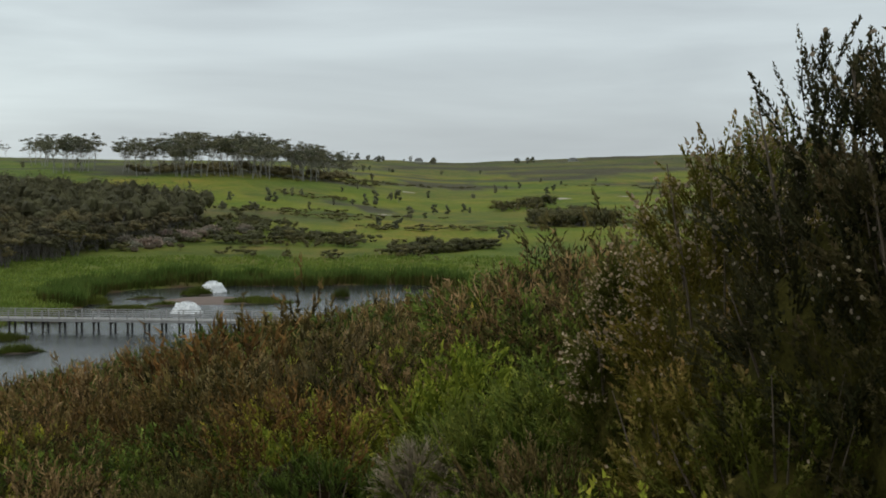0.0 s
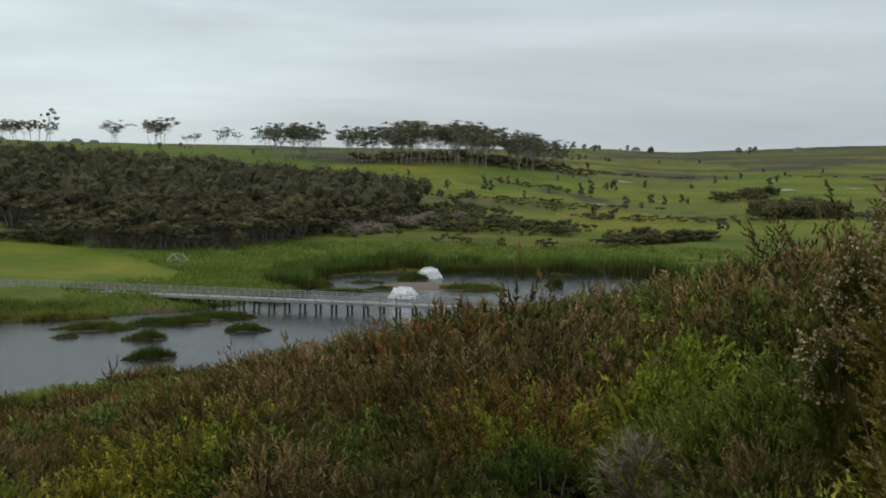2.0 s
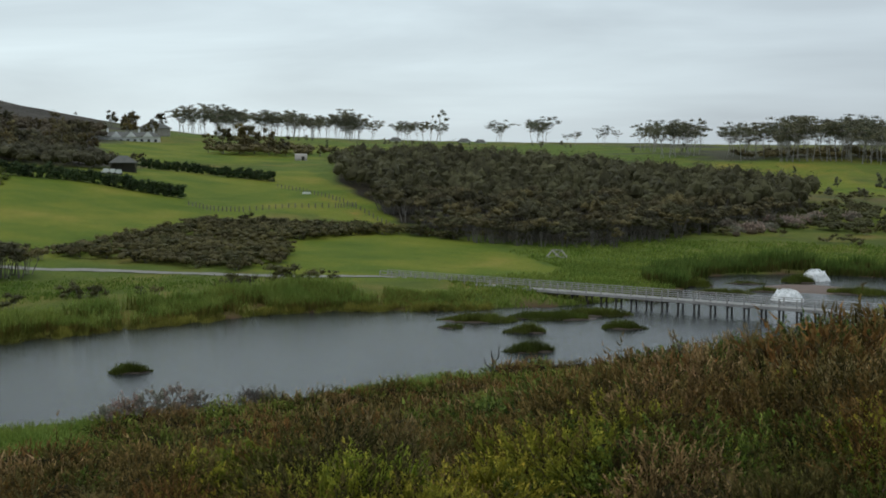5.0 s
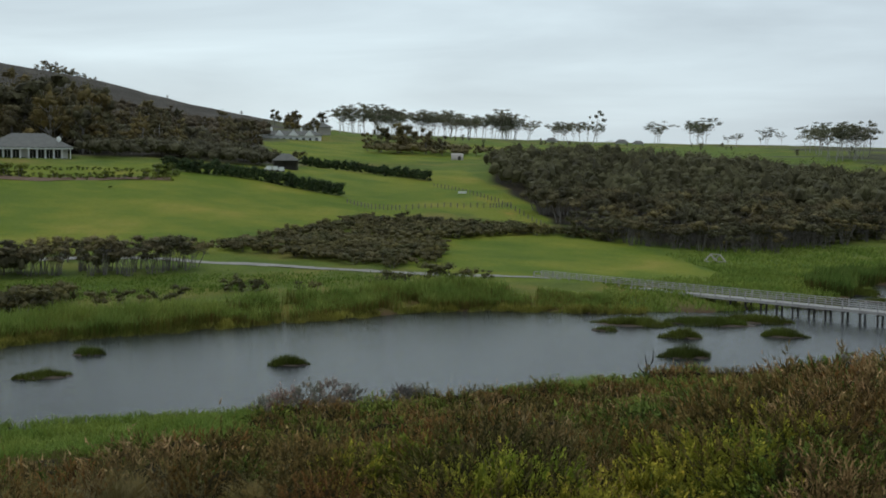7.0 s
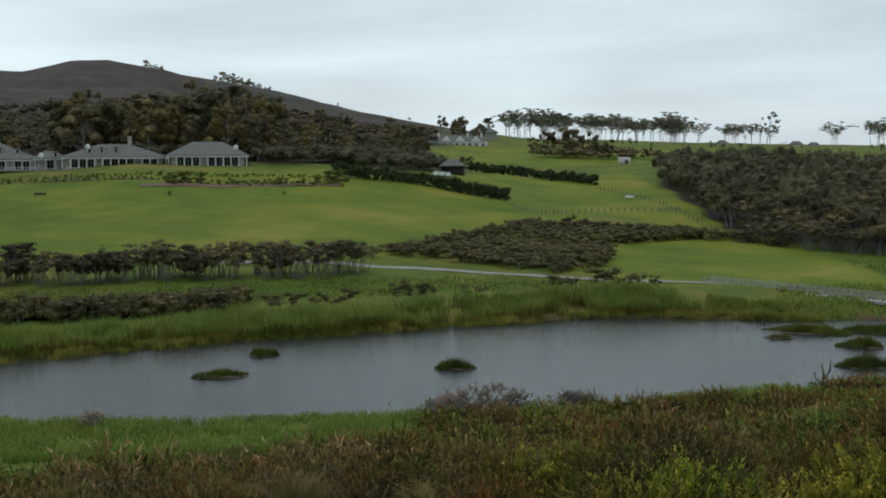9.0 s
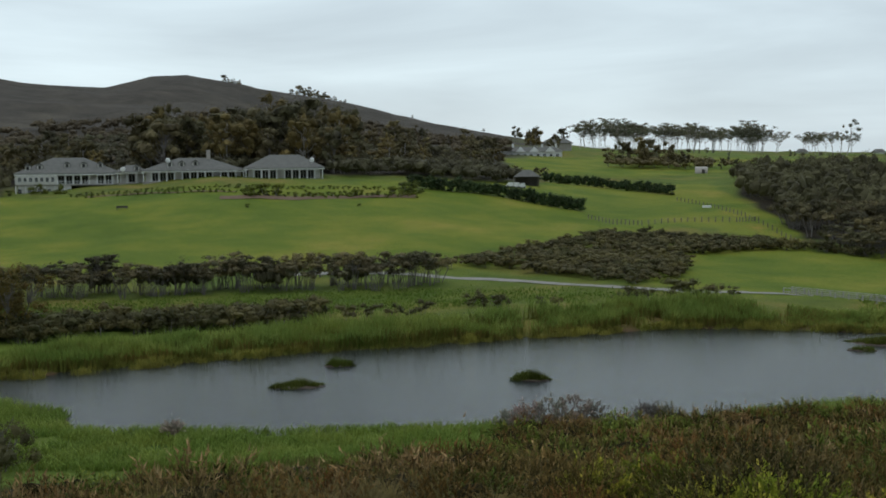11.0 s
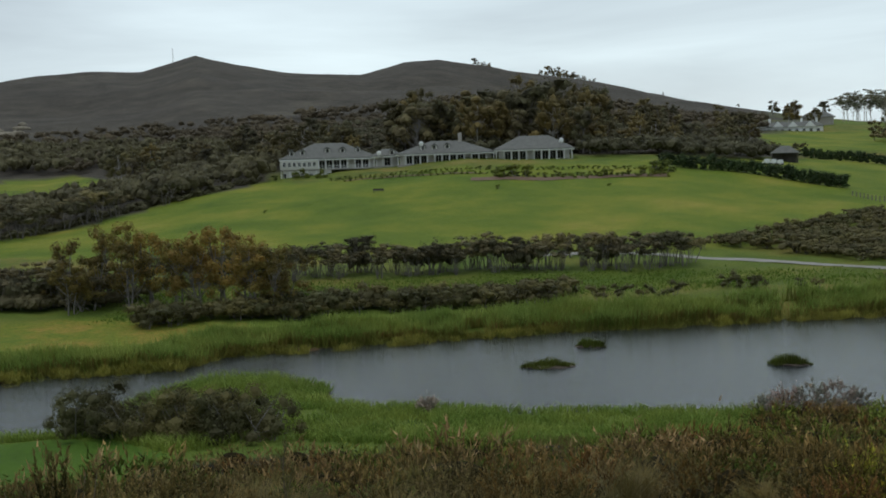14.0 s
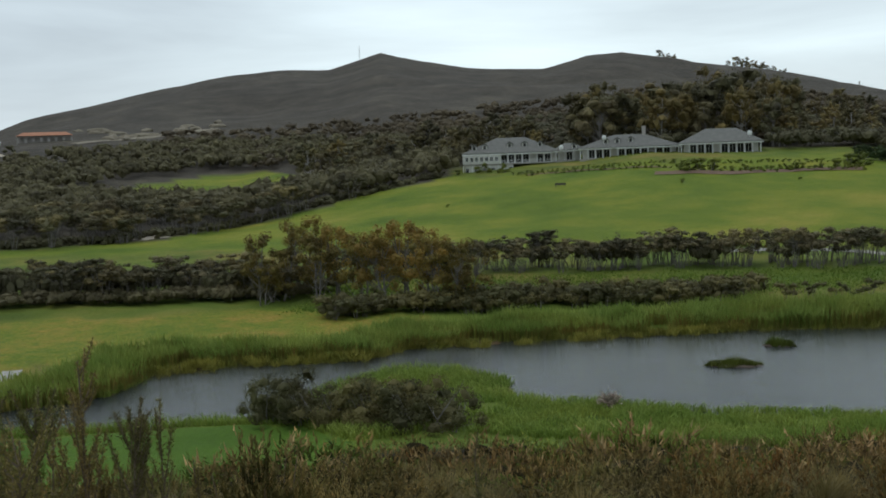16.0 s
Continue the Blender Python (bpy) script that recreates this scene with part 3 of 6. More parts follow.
def drop_unused(kinds):
    for src in kinds:
        if (src.data.name if src.data else src.children[0].data.name) not in used:
            for o in (*src.children_recursive, src):
                bpy.data.objects.remove(o)


def scatter(g, poly, n, wobble=0.0):
    """Random polar places in a polygon, even over its area."""
    a = np.array(poly)
    out_az, out_r = [], []
    while len(out_az) < n:
        az = g.uniform(a[:, 0].min(), a[:, 0].max(), 400)
        r = np.sqrt(g.uniform(a[:, 1].min() ** 2, a[:, 1].max() ** 2, 400))
        ok = in_ring(az, r, poly)
        out_az += az[ok].tolist()
        out_r += r[ok].tolist()
    return list(zip(out_az[:n], out_r[:n]))


def stuff_clumps(name, label, category, places, g, radius, height, n_leaf, leaf, material, lobes=3, spiky=0.0, domed=False, vary=0.3):
    """Many low clumps too small to tell apart, as one sheet of growth."""
    az, r = np.array([p[0] for p in places]), np.array([p[1] for p in places])
    x, y = -np.sin(np.radians(az)) * r, np.cos(np.radians(az)) * r
    z = land(x, y)
    n = len(x)
    k = np.repeat(np.arange(n), n_leaf)
    size = g.uniform(1 - vary, 1 + vary, n)
    lobe = g.normal(size=(n, lobes, 3)) * [0.45, 0.45, 0.2]
    if domed:
        lobe[..., 2] = g.uniform(0.3, 0.75, (n, lobes))
    which = g.integers(0, lobes, n * n_leaf)
    p = ball_points(g, n * n_leaf, (0, 0, 0), (0.6, 0.6, 0.55), 0.75)
    way = p / 0.6 + [0, 0, 0.3]
    p = (p + lobe[k, which]) * size[k][:, None]
    p[:, 2] = np.maximum(p[:, 2] + 0.5, 0.02)
    c = np.stack([x[k] + p[:, 0] * radius, y[k] + p[:, 1] * radius, z[k] + p[:, 2] * height * 0.75], 1)
    if spiky:
        v, f = leaves(c, leaf, g, spiky, way * 0.5 + [0, 0, 0.9])
    else:
        v, f = leaves(c, leaf, g, face=way, loose=0.32)
    where = lobe * size[:, None, None]
    heart = np.stack([x[:, None] + where[..., 0] * radius, y[:, None] + where[..., 1] * radius, z[:, None] + np.maximum(where[..., 2] + 0.45, 0.1) * height * 0.75], -1).reshape(-1, 3)
    girth = np.repeat(size, lobes)[:, None] * np.array([[0.46 * radius, 0.46 * radius, 0.42 * height * 0.75]])
    if not spiky:
        v, f = both((v, f), cores(heart, girth * 0.8, g))
    return tagged(new(name, mesh_of(name, v, f, material)), label, category, kind="stuff")


g = np.random.default_rng(11)

# the dark wood on the facing slope
canopy = make_kind(6, 20, name="manuka_tree", label="dark olive manuka tree with a rounded crown in a wood", height=7.4, spread=6.0, trunk_r=0.15,
                   blobs=9, n_leaf=460, leaf=0.38, m_leaf=M_WOOD, m_bark=M_BARK, base_h=0.6, stems=3, blob_r=(0.27, 0.22))
wood_places = scatter(g, WOOD, 780)
wood_places.sort(key=lambda q: q[1])
for az_, r_ in wood_places[:120]:
    place_tree(canopy, g, az_, r_, 0.95, group="trees of the hillside wood")
stuff_clumps("woodland_canopy", "dark olive scrub wood covering the upper slope", "wood", wood_places[120:], g, 3.3, 6.4, 150, 0.42, M_WOOD, 3, domed=True, vary=0.42)
drop_unused(canopy)

# tall flat-topped pines along the ridge
pines = make_kind(6, 40, name="pine_tree", label="tall dark pine with bare trunk and flat-topped crown", height=18.0, spread=16.0, trunk_r=0.2,
                  blobs=18, n_leaf=560, leaf=0.48, m_leaf=M_CONIFER_HAZE, m_bark=M_BARK_PALE, base_h=0.66, flat=0.4, blob_r=(0.14, 0.065), lean=0.12, heart=0.4)
for az_, r_, n_, spread_, deep_, s_ in ((13.2, 540, 14, 2.6, 30, 0.92), (10.6, 550, 42, 4.0, 35, 1.02), (7.9, 570, 36, 2.8, 30, 0.95), (6.0, 590, 18, 1.8, 25, 0.72), (4.8, 620, 6, 1.2, 25, 0.55), (17.8, 560, 14, 1.3, 25, 0.9), (19.4, 600, 5, 0.9, 30, 0.8), (15.5, 570, 4, 0.6, 30, 0.85),
                                      (24.6, 760, 7, 0.8, 10, 0.95), (22.9, 790, 3, 0.5, 10, 0.6), (30.5, 780, 12, 1.9, 30, 0.85), (26.6, 790, 3, 0.5, 20, 0.9),
                                      (36.3, 800, 52, 4.8, 30, 1.02), (40.6, 790, 34, 2.4, 30, 1.08), (33.4, 820, 12, 1.4, 30, 0.85), (20.9, 820, 3, 0.8, 20, 0.7)):
    for _ in range(n_):
        place_tree(pines, g, az_ + g.uniform(-spread_ / 1.6, spread_ / 1.6), r_ + g.uniform(-deep_, deep_), s_ * g.uniform(0.8, 1.1), group="ridge pines")
drop_unused(pines)

# the taller stragglers with see-through crowns
thin = make_kind(3, 60, name="tall_eucalypt_tree", label="tall sparse tree with a thin see-through crown", height=20.0, spread=8.0, trunk_r=0.25, blobs=9, n_leaf=240, leaf=0.6,
                 m_leaf=M_CONIFER_HAZE, m_bark=M_BARK_PALE, base_h=0.45, blob_r=(0.16, 0.12), lean=0.12)
for az_, r_, s_ in ((29.6, 740, 1.15), (29.9, 745, 1.0), (14.2, 560, 0.9), (16.8, 560, 0.85), (21.6, 760, 0.6), (18.9, 600, 0.8)):
    place_tree(thin, g, az_, r_, s_)
drop_unused(thin)

# trees and rows of the middle distance
scrub = make_kind(4, 80, name="kanuka_tree", label="spindly dark kanuka tree with many bare grey stems", height=5.8, spread=4.4, trunk_r=0.075, blobs=14, n_leaf=520, leaf=0.24,
                  m_leaf=M_WOODLAND, m_bark=M_BARK, base_h=0.58, flat=0.4, stems=7, blob_r=(0.23, 0.14), lean=0.06)
for k in range(84):
    az_ = 49.2 + 26.5 * (k + g.uniform(-0.4, 0.4)) / 84
    gap = 54.6 < az_ < 55.3
    if not gap:
        place_tree(scrub, g, az_, np.interp(az_, [49, 55, 62, 68, 76], [188, 187, 188, 190, 184]) + g.uniform(-4, 5), g.uniform(0.75, 1.08), group="row of kanuka trees below the lawn")
for k in range(52):
    az_ = 78 + 18 * k / 52
    place_tree(scrub, g, az_, np.interp(az_, [78, 84, 92], [174, 178, 190]) + g.uniform(-3, 7), g.uniform(0.85, 1.15), group="dark row of trees behind the meadow")
for k in range(70):
    az_ = 12.6 + 17.6 * (k + g.uniform(-0.4, 0.4)) / 70
    place_tree(scrub, g, az_, np.interp(az_, [12, 14, 18, 22, 26.5, 29, 31.5], [322, 294, 258, 240, 240, 250, 266]) + g.uniform(-4, 6), g.uniform(0.8, 1.15), label="spindly dark kanuka tree in front of the wood", group="kanuka trees along the wood's foot")
drop_unused(scrub)

euc = make_kind(4, 90, name="eucalypt_tree", label="eucalypt with open russet-olive crown and pale trunk beside a meadow", height=12.0, spread=7.5, trunk_r=0.2, blobs=30, n_leaf=3600, leaf=0.24,
                m_leaf=M_EUCALYPT, m_bark=M_BARK, base_h=0.15, flat=0.15, stems=2, blob_r=(0.15, 0.14), lean=0.12, heart=0.45)
for az_, r_, s_ in ((78.6, 170, 1.0), (77.4, 176, 1.08), (76.6, 168, 0.9), (75.6, 173, 1.05), (74.4, 166, 0.93), (73.2, 162, 0.95), (72.2, 168, 0.98), (71.2, 160, 0.86), (70.2, 156, 0.8), (69.4, 158, 0.72), (80.2, 176, 0.62), (79.4, 167, 0.6)):
    place_tree(euc, g, az_, r_, s_, group="eucalypts by the pond meadow")
young = place_tree(euc, g, 55.0, 200, 0.42)
drop_unused(euc)

bush = make_kind(5, 100, name="bush", label="low dark rounded bush with dense small leaves", height=2.2, spread=2.8, trunk_r=0.05, blobs=7, n_leaf=250, leaf=0.23,
                 m_leaf=M_BUSH, m_bark=M_BARK, base_h=0.15, stems=3, blob_r=(0.3, 0.24), lump=False)
for k in range(120):
    az_ = g.uniform(55.3, 76.5)
    place_tree(bush, g, az_, np.interp(az_, [55, 62, 70, 77], [157, 155, 152, 150]) + g.uniform(-1, 7), g.uniform(0.95, 1.35), group="strip of bushes behind the reeds")
for az_, r_, s_ in ((53.6, 158, 0.9), (52.7, 160, 0.8), (51.6, 161, 0.75), (50.8, 162, 0.85), (50.0, 163, 0.9), (47.6, 169, 1.0), (46.8, 168, 1.1), (46.2, 168, 0.8), (43.9, 168, 0.8), (43.3, 169, 0.75),
                     (40.2, 176, 0.8), (39.6, 177, 1.0), (38.7, 176, 0.9), (37.6, 179, 1.3), (37.0, 180, 1.3), (36.3, 180, 0.8), (35.4, 182, 0.9), (34.8, 183, 0.7), (49.2, 210, 1.0), (48.6, 208, 1.1), (50.5, 207, 1.0)):
    place_tree(bush, g, az_, r_, s_, label="low dark bush at the back of the reeds")
THICKET = [(48.8, 212), (45.8, 207), (43, 201), (39.6, 192), (37.6, 200), (36.9, 216), (36.8, 236), (33.5, 246), (32.3, 250), (33, 258), (36.8, 262), (40.5, 262), (43, 243), (45.8, 226)]
for az_, r_ in scatter(g, THICKET, 270):
    place_tree(bush, g, az_, r_, g.uniform(0.7, 1.1), label="low dark olive bush in a thicket on the slope", group="bushes of the thicket", name="thicket_bush")
for k in range(40):
    az_ = 28.6 + 6.0 * (k + g.uniform(-0.4, 0.4)) / 40
    place_tree(bush, g, az_, np.interp(az_, [28.6, 31, 34.6], [247, 252, 250]) + g.uniform(-3, 3), g.uniform(0.7, 1.1), label="low dark olive bush in a thicket on the slope", group="bushes of the thicket", name="thicket_bush")
for az_, r_, s_ in [(2.4 - 4.6 * k / 26 + g.uniform(-.15, .15), 262 + 0.7 * k + g.uniform(-5, 8), g.uniform(0.9, 1.35)) for k in range(27)]:
    place_tree(bush, g, az_, r_, s_, label="low dark bush in a band beyond the marsh", group="bushes beyond the marsh", name="marsh_bush")
for az_, r_, s_ in [(9.3 - 5.2 * k / 22 + g.uniform(-.2, .2), 288 + g.uniform(-8, 10), g.uniform(0.8, 1.5)) for k in range(23)]:
    place_tree(bush, g, az_, r_, s_, label="low dark bush in a band beyond the marsh", group="bushes beyond the marsh", name="marsh_bush")
for az_, r_ in scatter(g, [(17.5, 270), (14, 285), (9.5, 325), (7, 330), (7, 345), (10, 352), (14, 320), (18, 285)], 46):
    place_tree(bush, g, az_, r_, g.uniform(0.8, 1.5), label="grey-brown bush in scrub at the foot of the wood", group="scrub at the foot of the wood", name="scrub_bush")
for az_, r_ in scatter(g, [(15, 262), (6, 255), (-1, 250), (0, 262), (8, 272), (16, 275)], 16):
    place_tree(bush, g, az_, r_, g.uniform(0.5, 0.9), label="small bush standing in marsh grass", group="bushes of the marsh")
edge_ = np.array(WOOD[2:8])[::-1]
for k in range(26):
    az_ = g.uniform(12.5, 31)
    place_tree(bush, g, az_, np.interp(az_, edge_[:, 0], edge_[:, 1]) + g.uniform(-3, 6), g.uniform(0.8, 1.3), label="low dark bush along the edge of the wood", group="bushes at the wood's edge", name="edge_bush")
# the oval clump, and its neighbour, on the golf course
for az_, r_ in scatter(g, [(-4.3, 365), (-5, 345), (-6.3, 335), (-7.8, 342), (-8.7, 362), (-8, 385), (-6.2, 392), (-4.8, 382)], 95):
    place_tree(bush, g, az_, r_, g.uniform(1.6, 2.0), label="dark bush in an oval clump on the golf course", group="oval clump on the golf course", name="clump_bush")
for az_, r_ in scatter(g, [(-2.0, 445), (-3.2, 432), (-4.6, 438), (-5.5, 470), (-5.2, 500), (-4.2, 480), (-3.5, 462)], 34):
    place_tree(bush, g, az_, r_, g.uniform(1.2, 1.8), label="dark bush in a clump beside a bunker", group="clump beside the bunker", name="clump_bush")
# dark clump by the tee, on the near bank
bank = make_kind(3, 115, name="bank_bush", label="dark leafy bush on the near bank", height=2.4, spread=2.8, trunk_r=0.05, blobs=10, n_leaf=2000, leaf=0.1,
                 m_leaf=M_BUSH, m_bark=M_BARK, base_h=0.12, stems=3, blob_r=(0.26, 0.24), lump=False, heart=0.5)
for k in range(36):
    az_ = 70.5 + 9.0 * k / 35
    place_tree(bank, g, az_, np.interp(az_, [70, 76, 79.5], [86, 91, 95]) + g.uniform(-3, 4), g.uniform(1.0, 1.5), label="dark leafy bush on the near bank", group="clump beside the tee", name="bank_bush")
for az_, r_, s_ in ((90.6, 640, 2), (88.4, 640, 2.2), (87.6, 635, 2), (86.4, 630, 2.4), (85.5, 625, 2)):
    place_tree(bush, g, az_, r_, s_)
drop_unused(bush), drop_unused(bank)

golf = make_kind(4, 120, name="young_tree", label="small dark round young tree on open grassland", height=4.4, spread=2.9, trunk_r=0.09, blobs=8, n_leaf=260, leaf=0.3,
                 m_leaf=M_CONIFER_HAZE, m_bark=M_BARK, base_h=0.08, blob_r=(0.3, 0.36), lump=False, heart=0.66, lean=0.02)
for az_, r_, s_ in ((10.42, 424, .9), (9.48, 385, .7), (8.65, 431, 1.0), (8.3, 428, .9), (7.83, 454, .75), (7.41, 460, .8), (7.0, 460, .7), (5.42, 430, .65), (1.6, 375, 1.0), (0.9, 390, .6), (0.48, 420, .9), (-0.17, 430, .85), (-1.01, 425, .9), (-1.3, 425, .6),
                     (2.36, 335, .75), (3.2, 340, .8), (2.1, 360, .5), (4.5, 430, .6), (3.9, 445, .9), (3.4, 450, 1.1), (2.2, 470, 1.3), (2.6, 480, .8), (1.0, 330, .5), (-2.9, 300, .9), (-3.2, 298, .6), (-9.6, 330, .7), (-10.1, 335, .6), (-9.9, 300, .5), (9.2, 376, .9), (10.8, 380, .7),
                     (6.6, 400, .6), (11.4, 440, .6), (12.4, 470, .7), (5.0, 500, .7), (-5.1, 560, 1.0)):
    place_tree(golf, g, az_, r_, s_, group="young trees on the golf course")
for _ in range(24):
    place_tree(golf, g, g.uniform(-11, 9), g.uniform(520, 800), g.uniform(0.5, 1.0), group="young trees on the golf course")
for _ in range(34):
    place_tree(golf, g, g.uniform(17, 40), g.uniform(560, 690), g.uniform(0.4, 0.8), group="young trees on the upper pasture")
for _ in range(26):
    place_tree(golf, g, g.choice([6.5, 4.2, 3.4, 1.6, 0.4, -3.6, -4.6]) + g.normal(0, 0.35), g.uniform(940, 990), g.uniform(0.7, 1.5), label="dark tree on the far skyline", group="trees on the far skyline")
drop_unused(golf)

# tall mixed trees behind the lodge, and in the saddle of the hill
back = make_kind(5, 140, name="tall_tree", label="tall dense olive-brown tree on the slope behind a lodge", height=16.0, spread=11.0, trunk_r=0.28, blobs=26, n_leaf=900, leaf=0.42,
                 m_leaf=M_BACK, m_bark=M_BARK_PALE, base_h=0.25, flat=0.1, blob_r=(0.19, 0.18))
dark_back = make_kind(4, 150, name="tall_tree", label="tall dark dense tree on the slope behind a lodge", height=15.0, spread=11.0, trunk_r=0.28, blobs=20, n_leaf=700, leaf=0.45,
                      m_leaf=M_WOOD, m_bark=M_BARK, base_h=0.2, flat=0.1, blob_r=(0.21, 0.19))
for _ in range(56):
    place_tree(back if g.random() < 0.6 else dark_back, g, g.uniform(53.5, 63), g.uniform(392, 460), g.uniform(0.85, 1.5), group="trees behind the lodge")
for _ in range(22):
    place_tree(back if g.random() < 0.4 else dark_back, g, g.uniform(55, 62), g.uniform(480, 580), g.uniform(0.75, 1.0), group="trees behind the lodge")
for _ in range(40):
    place_tree(dark_back if g.random() < 0.6 else back, g, g.uniform(63, 77), g.uniform(395, 490), g.uniform(0.5, 0.9), group="trees behind the lodge")
for _ in range(80):
    az_, r_ = g.uniform(42.5, 54), g.uniform(395, 660)
    if az_ > 46.2 or r_ < 440 or r_ > 610:
        place_tree(dark_back if g.random() < 0.6 else back, g, az_, r_, g.uniform(0.5, 0.85) if az_ > 46.2 else 0.35 if r_ < 440 else 0.8, group="trees beside the upper house")
for az_, r_, s_ in ((52.5, 378, .55), (51.5, 372, .5), (50.6, 385, .6), (53.6, 385, .5), (49.6, 390, .6), (37.0, 505, .7), (37.8, 510, .75), (38.5, 520, .8), (39.2, 515, .95), (40.0, 515, .9), (40.7, 520, .65), (38.9, 540, .8), (36.2, 500, .35), (35.3, 505, .4), (34.6, 500, .4), (33.8, 505, .4)):
    place_tree(dark_back, g, az_, r_, s_, label="dark rounded tree beside a paddock")
for az_, r_, s_ in ((54.6, 1300, .8), (55.0, 1320, .9), (55.4, 1310, 1.0), (55.8, 1310, .85), (54.1, 1300, .5), (56.2, 1310, .6), (53.6, 1300, .4), (59.4, 1340, .7), (59.0, 1340, .6), (58.7, 1340, .7), (45.2, 900, 0.9), (44.3, 900, 1.0), (43.0, 880, .9), (54.75, 1310, .6), (55.2, 1300, .7), (55.6, 1305, .6), (54.4, 1305, .5), (55.9, 1310, .55), (54.9, 1300, .45), (55.3, 1315, .5), (54.25, 1310, .35), (53.8, 1310, .3), (58.85, 1345, .5), (59.2, 1345, .45), (50.3, 1330, .3), (46.8, 1200, .3)):
    place_tree(dark_back, g, az_, r_, s_, label="tree standing up from the hill's skyline")
tall_g = np.random.default_rng(61)
for _ in range(22):
    place_tree(back if tall_g.random() < 0.6 else dark_back, tall_g, tall_g.uniform(53.2, 58.6), tall_g.uniform(440, 520), tall_g.uniform(1.15, 1.55), group="trees behind the lodge")
drop_unused(back), drop_unused(dark_back)

VALLEY = [(96, 283), (91, 281), (87, 277), (83.5, 287), (79.3, 314), (75.8, 326), (73, 337), (70.0, 355), (69.2, 400), (70, 440), (75.5, 415), (78, 392), (81, 390), (84, 398), (90, 430), (96, 425)]
VALLEY_2 = [(96, 460), (90, 455), (87, 470), (84, 500), (81, 525), (78, 512), (75.5, 445), (72, 440), (71, 520), (77, 600), (83, 640), (90, 585), (96, 580)]
valley = make_kind(3, 170, name="scrub_tree", label="dark scrub tree with thin grey trunks on a valley side", height=8.0, spread=6.5, trunk_r=0.12, blobs=10, n_leaf=600, leaf=0.34,
                   m_leaf=M_WOODLAND, m_bark=M_BARK, base_h=0.5, stems=3, blob_r=(0.27, 0.17), lump=False)
vp = scatter(g, VALLEY, 640)
vp.sort(key=lambda q: q[1])
for az_, r_ in vp[:150]:
    place_tree(valley, g, az_, r_, g.uniform(0.8, 1.1), group="scrub trees of the side valley")
drop_unused(valley)
stuff_clumps("valley_scrub", "dark scrub covering the side valley", "scrub", vp[150:] + scatter(g, VALLEY_2, 820), g, 3.4, 5.4, 56, 0.6, M_WOODLAND, 4, domed=True)
edge_az = np.arange(70.2, 95, 0.13)
stuff_clumps("valley_undergrowth", "dark low growth at the foot of the valley trees", "scrub", list(zip(edge_az, np.interp(edge_az, [70, 73, 75.8, 79.3, 83.5, 87, 91, 96], [357, 343, 332, 321, 294, 283, 287, 289]) + g.uniform(-2, 7, len(edge_az)))), g, 2.0, 2.2, 60, 0.35, M_WOODLAND, 4, vary=0.5)
stuff_clumps("lodge_scrub", "dark understorey of scrub behind the lodge", "scrub", scatter(g, [(70, 400), (62, 378), (52, 372), (47.5, 420), (47.5, 560), (53, 620), (63, 620), (70, 520)], 520) + scatter(g, [(54.2, 362), (50, 352), (46, 358), (45, 392), (48, 420), (54, 390)], 150), g, 3.6, 4.5, 60, 0.6, M_WOODLAND, 4, domed=True)
stuff_clumps("hillside_scrub", "brown-grey scrub covering the mountain's lower slope", "scrub", scatter(g, [(47, 430), (50, 400), (62, 440), (76, 480), (84, 560), (84, 700), (70, 680), (58, 760), (50, 800), (45.5, 700), (45.8, 520)], 900), g, 4.2, 4.2, 50, 0.75, M_HILL_SCRUB, 4, domed=True)
stuff_clumps("kanuka_understorey", "dark close growth among the kanuka stems", "scrub", [(a, float(np.interp(a, [49, 55, 62, 68, 76, 78, 84, 96], [188, 187, 188, 190, 184, 176, 180, 190])) + g.uniform(-2, 5)) for a in np.arange(49.4, 96, 0.16) if a > 76.5 or (a < 54.5 or 55.4 < a) and vnoise(np.array([a * 0.9]), np.array([0.5]), 7)[0] > 0.35], g, 1.5, 3.6, 60, 0.27, M_WOODLAND, 4, domed=True)
stuff_clumps("row_undergrowth", "dark low bushes closing the foot of the tree row", "scrub", [(a, float(np.interp(a, [76, 78, 84, 96], [178, 172, 176, 186])) + g.uniform(-2, 4)) for a in np.arange(75.5, 96, 0.11)], g, 1.6, 1.7, 100, 0.25, M_WOODLAND, 4, domed=True, vary=0.35)
stuff_clumps("thicket_growth", "low olive scrub filling the thicket", "scrub", scatter(g, THICKET, 420), g, 1.5, 1.5, 40, 0.22, M_BUSH, 4, domed=True)
stuff_clumps("bush_strip", "dark close scrub in a strip behind the reeds", "scrub", [(a, float(np.interp(a, [55, 62, 70, 77], [160, 158, 155, 153])) + g.uniform(-2, 3)) for a in np.arange(55.4, 76.6, 0.17)], g, 1.4, 1.9, 70, 0.2, M_BUSH, 4, domed=True)
stuff_clumps("ridge_scrub", "dark low scrub under the ridge pines", "scrub", scatter(g, [(35, 495), (40.8, 500), (40.8, 535), (38, 545), (35, 515)], 46) + scatter(g, [(15, 525), (5.5, 560), (4.5, 600), (8, 600), (15, 560)], 90), g, 4.0, 3.5, 50, 0.7, M_WOODLAND, 4, domed=True)



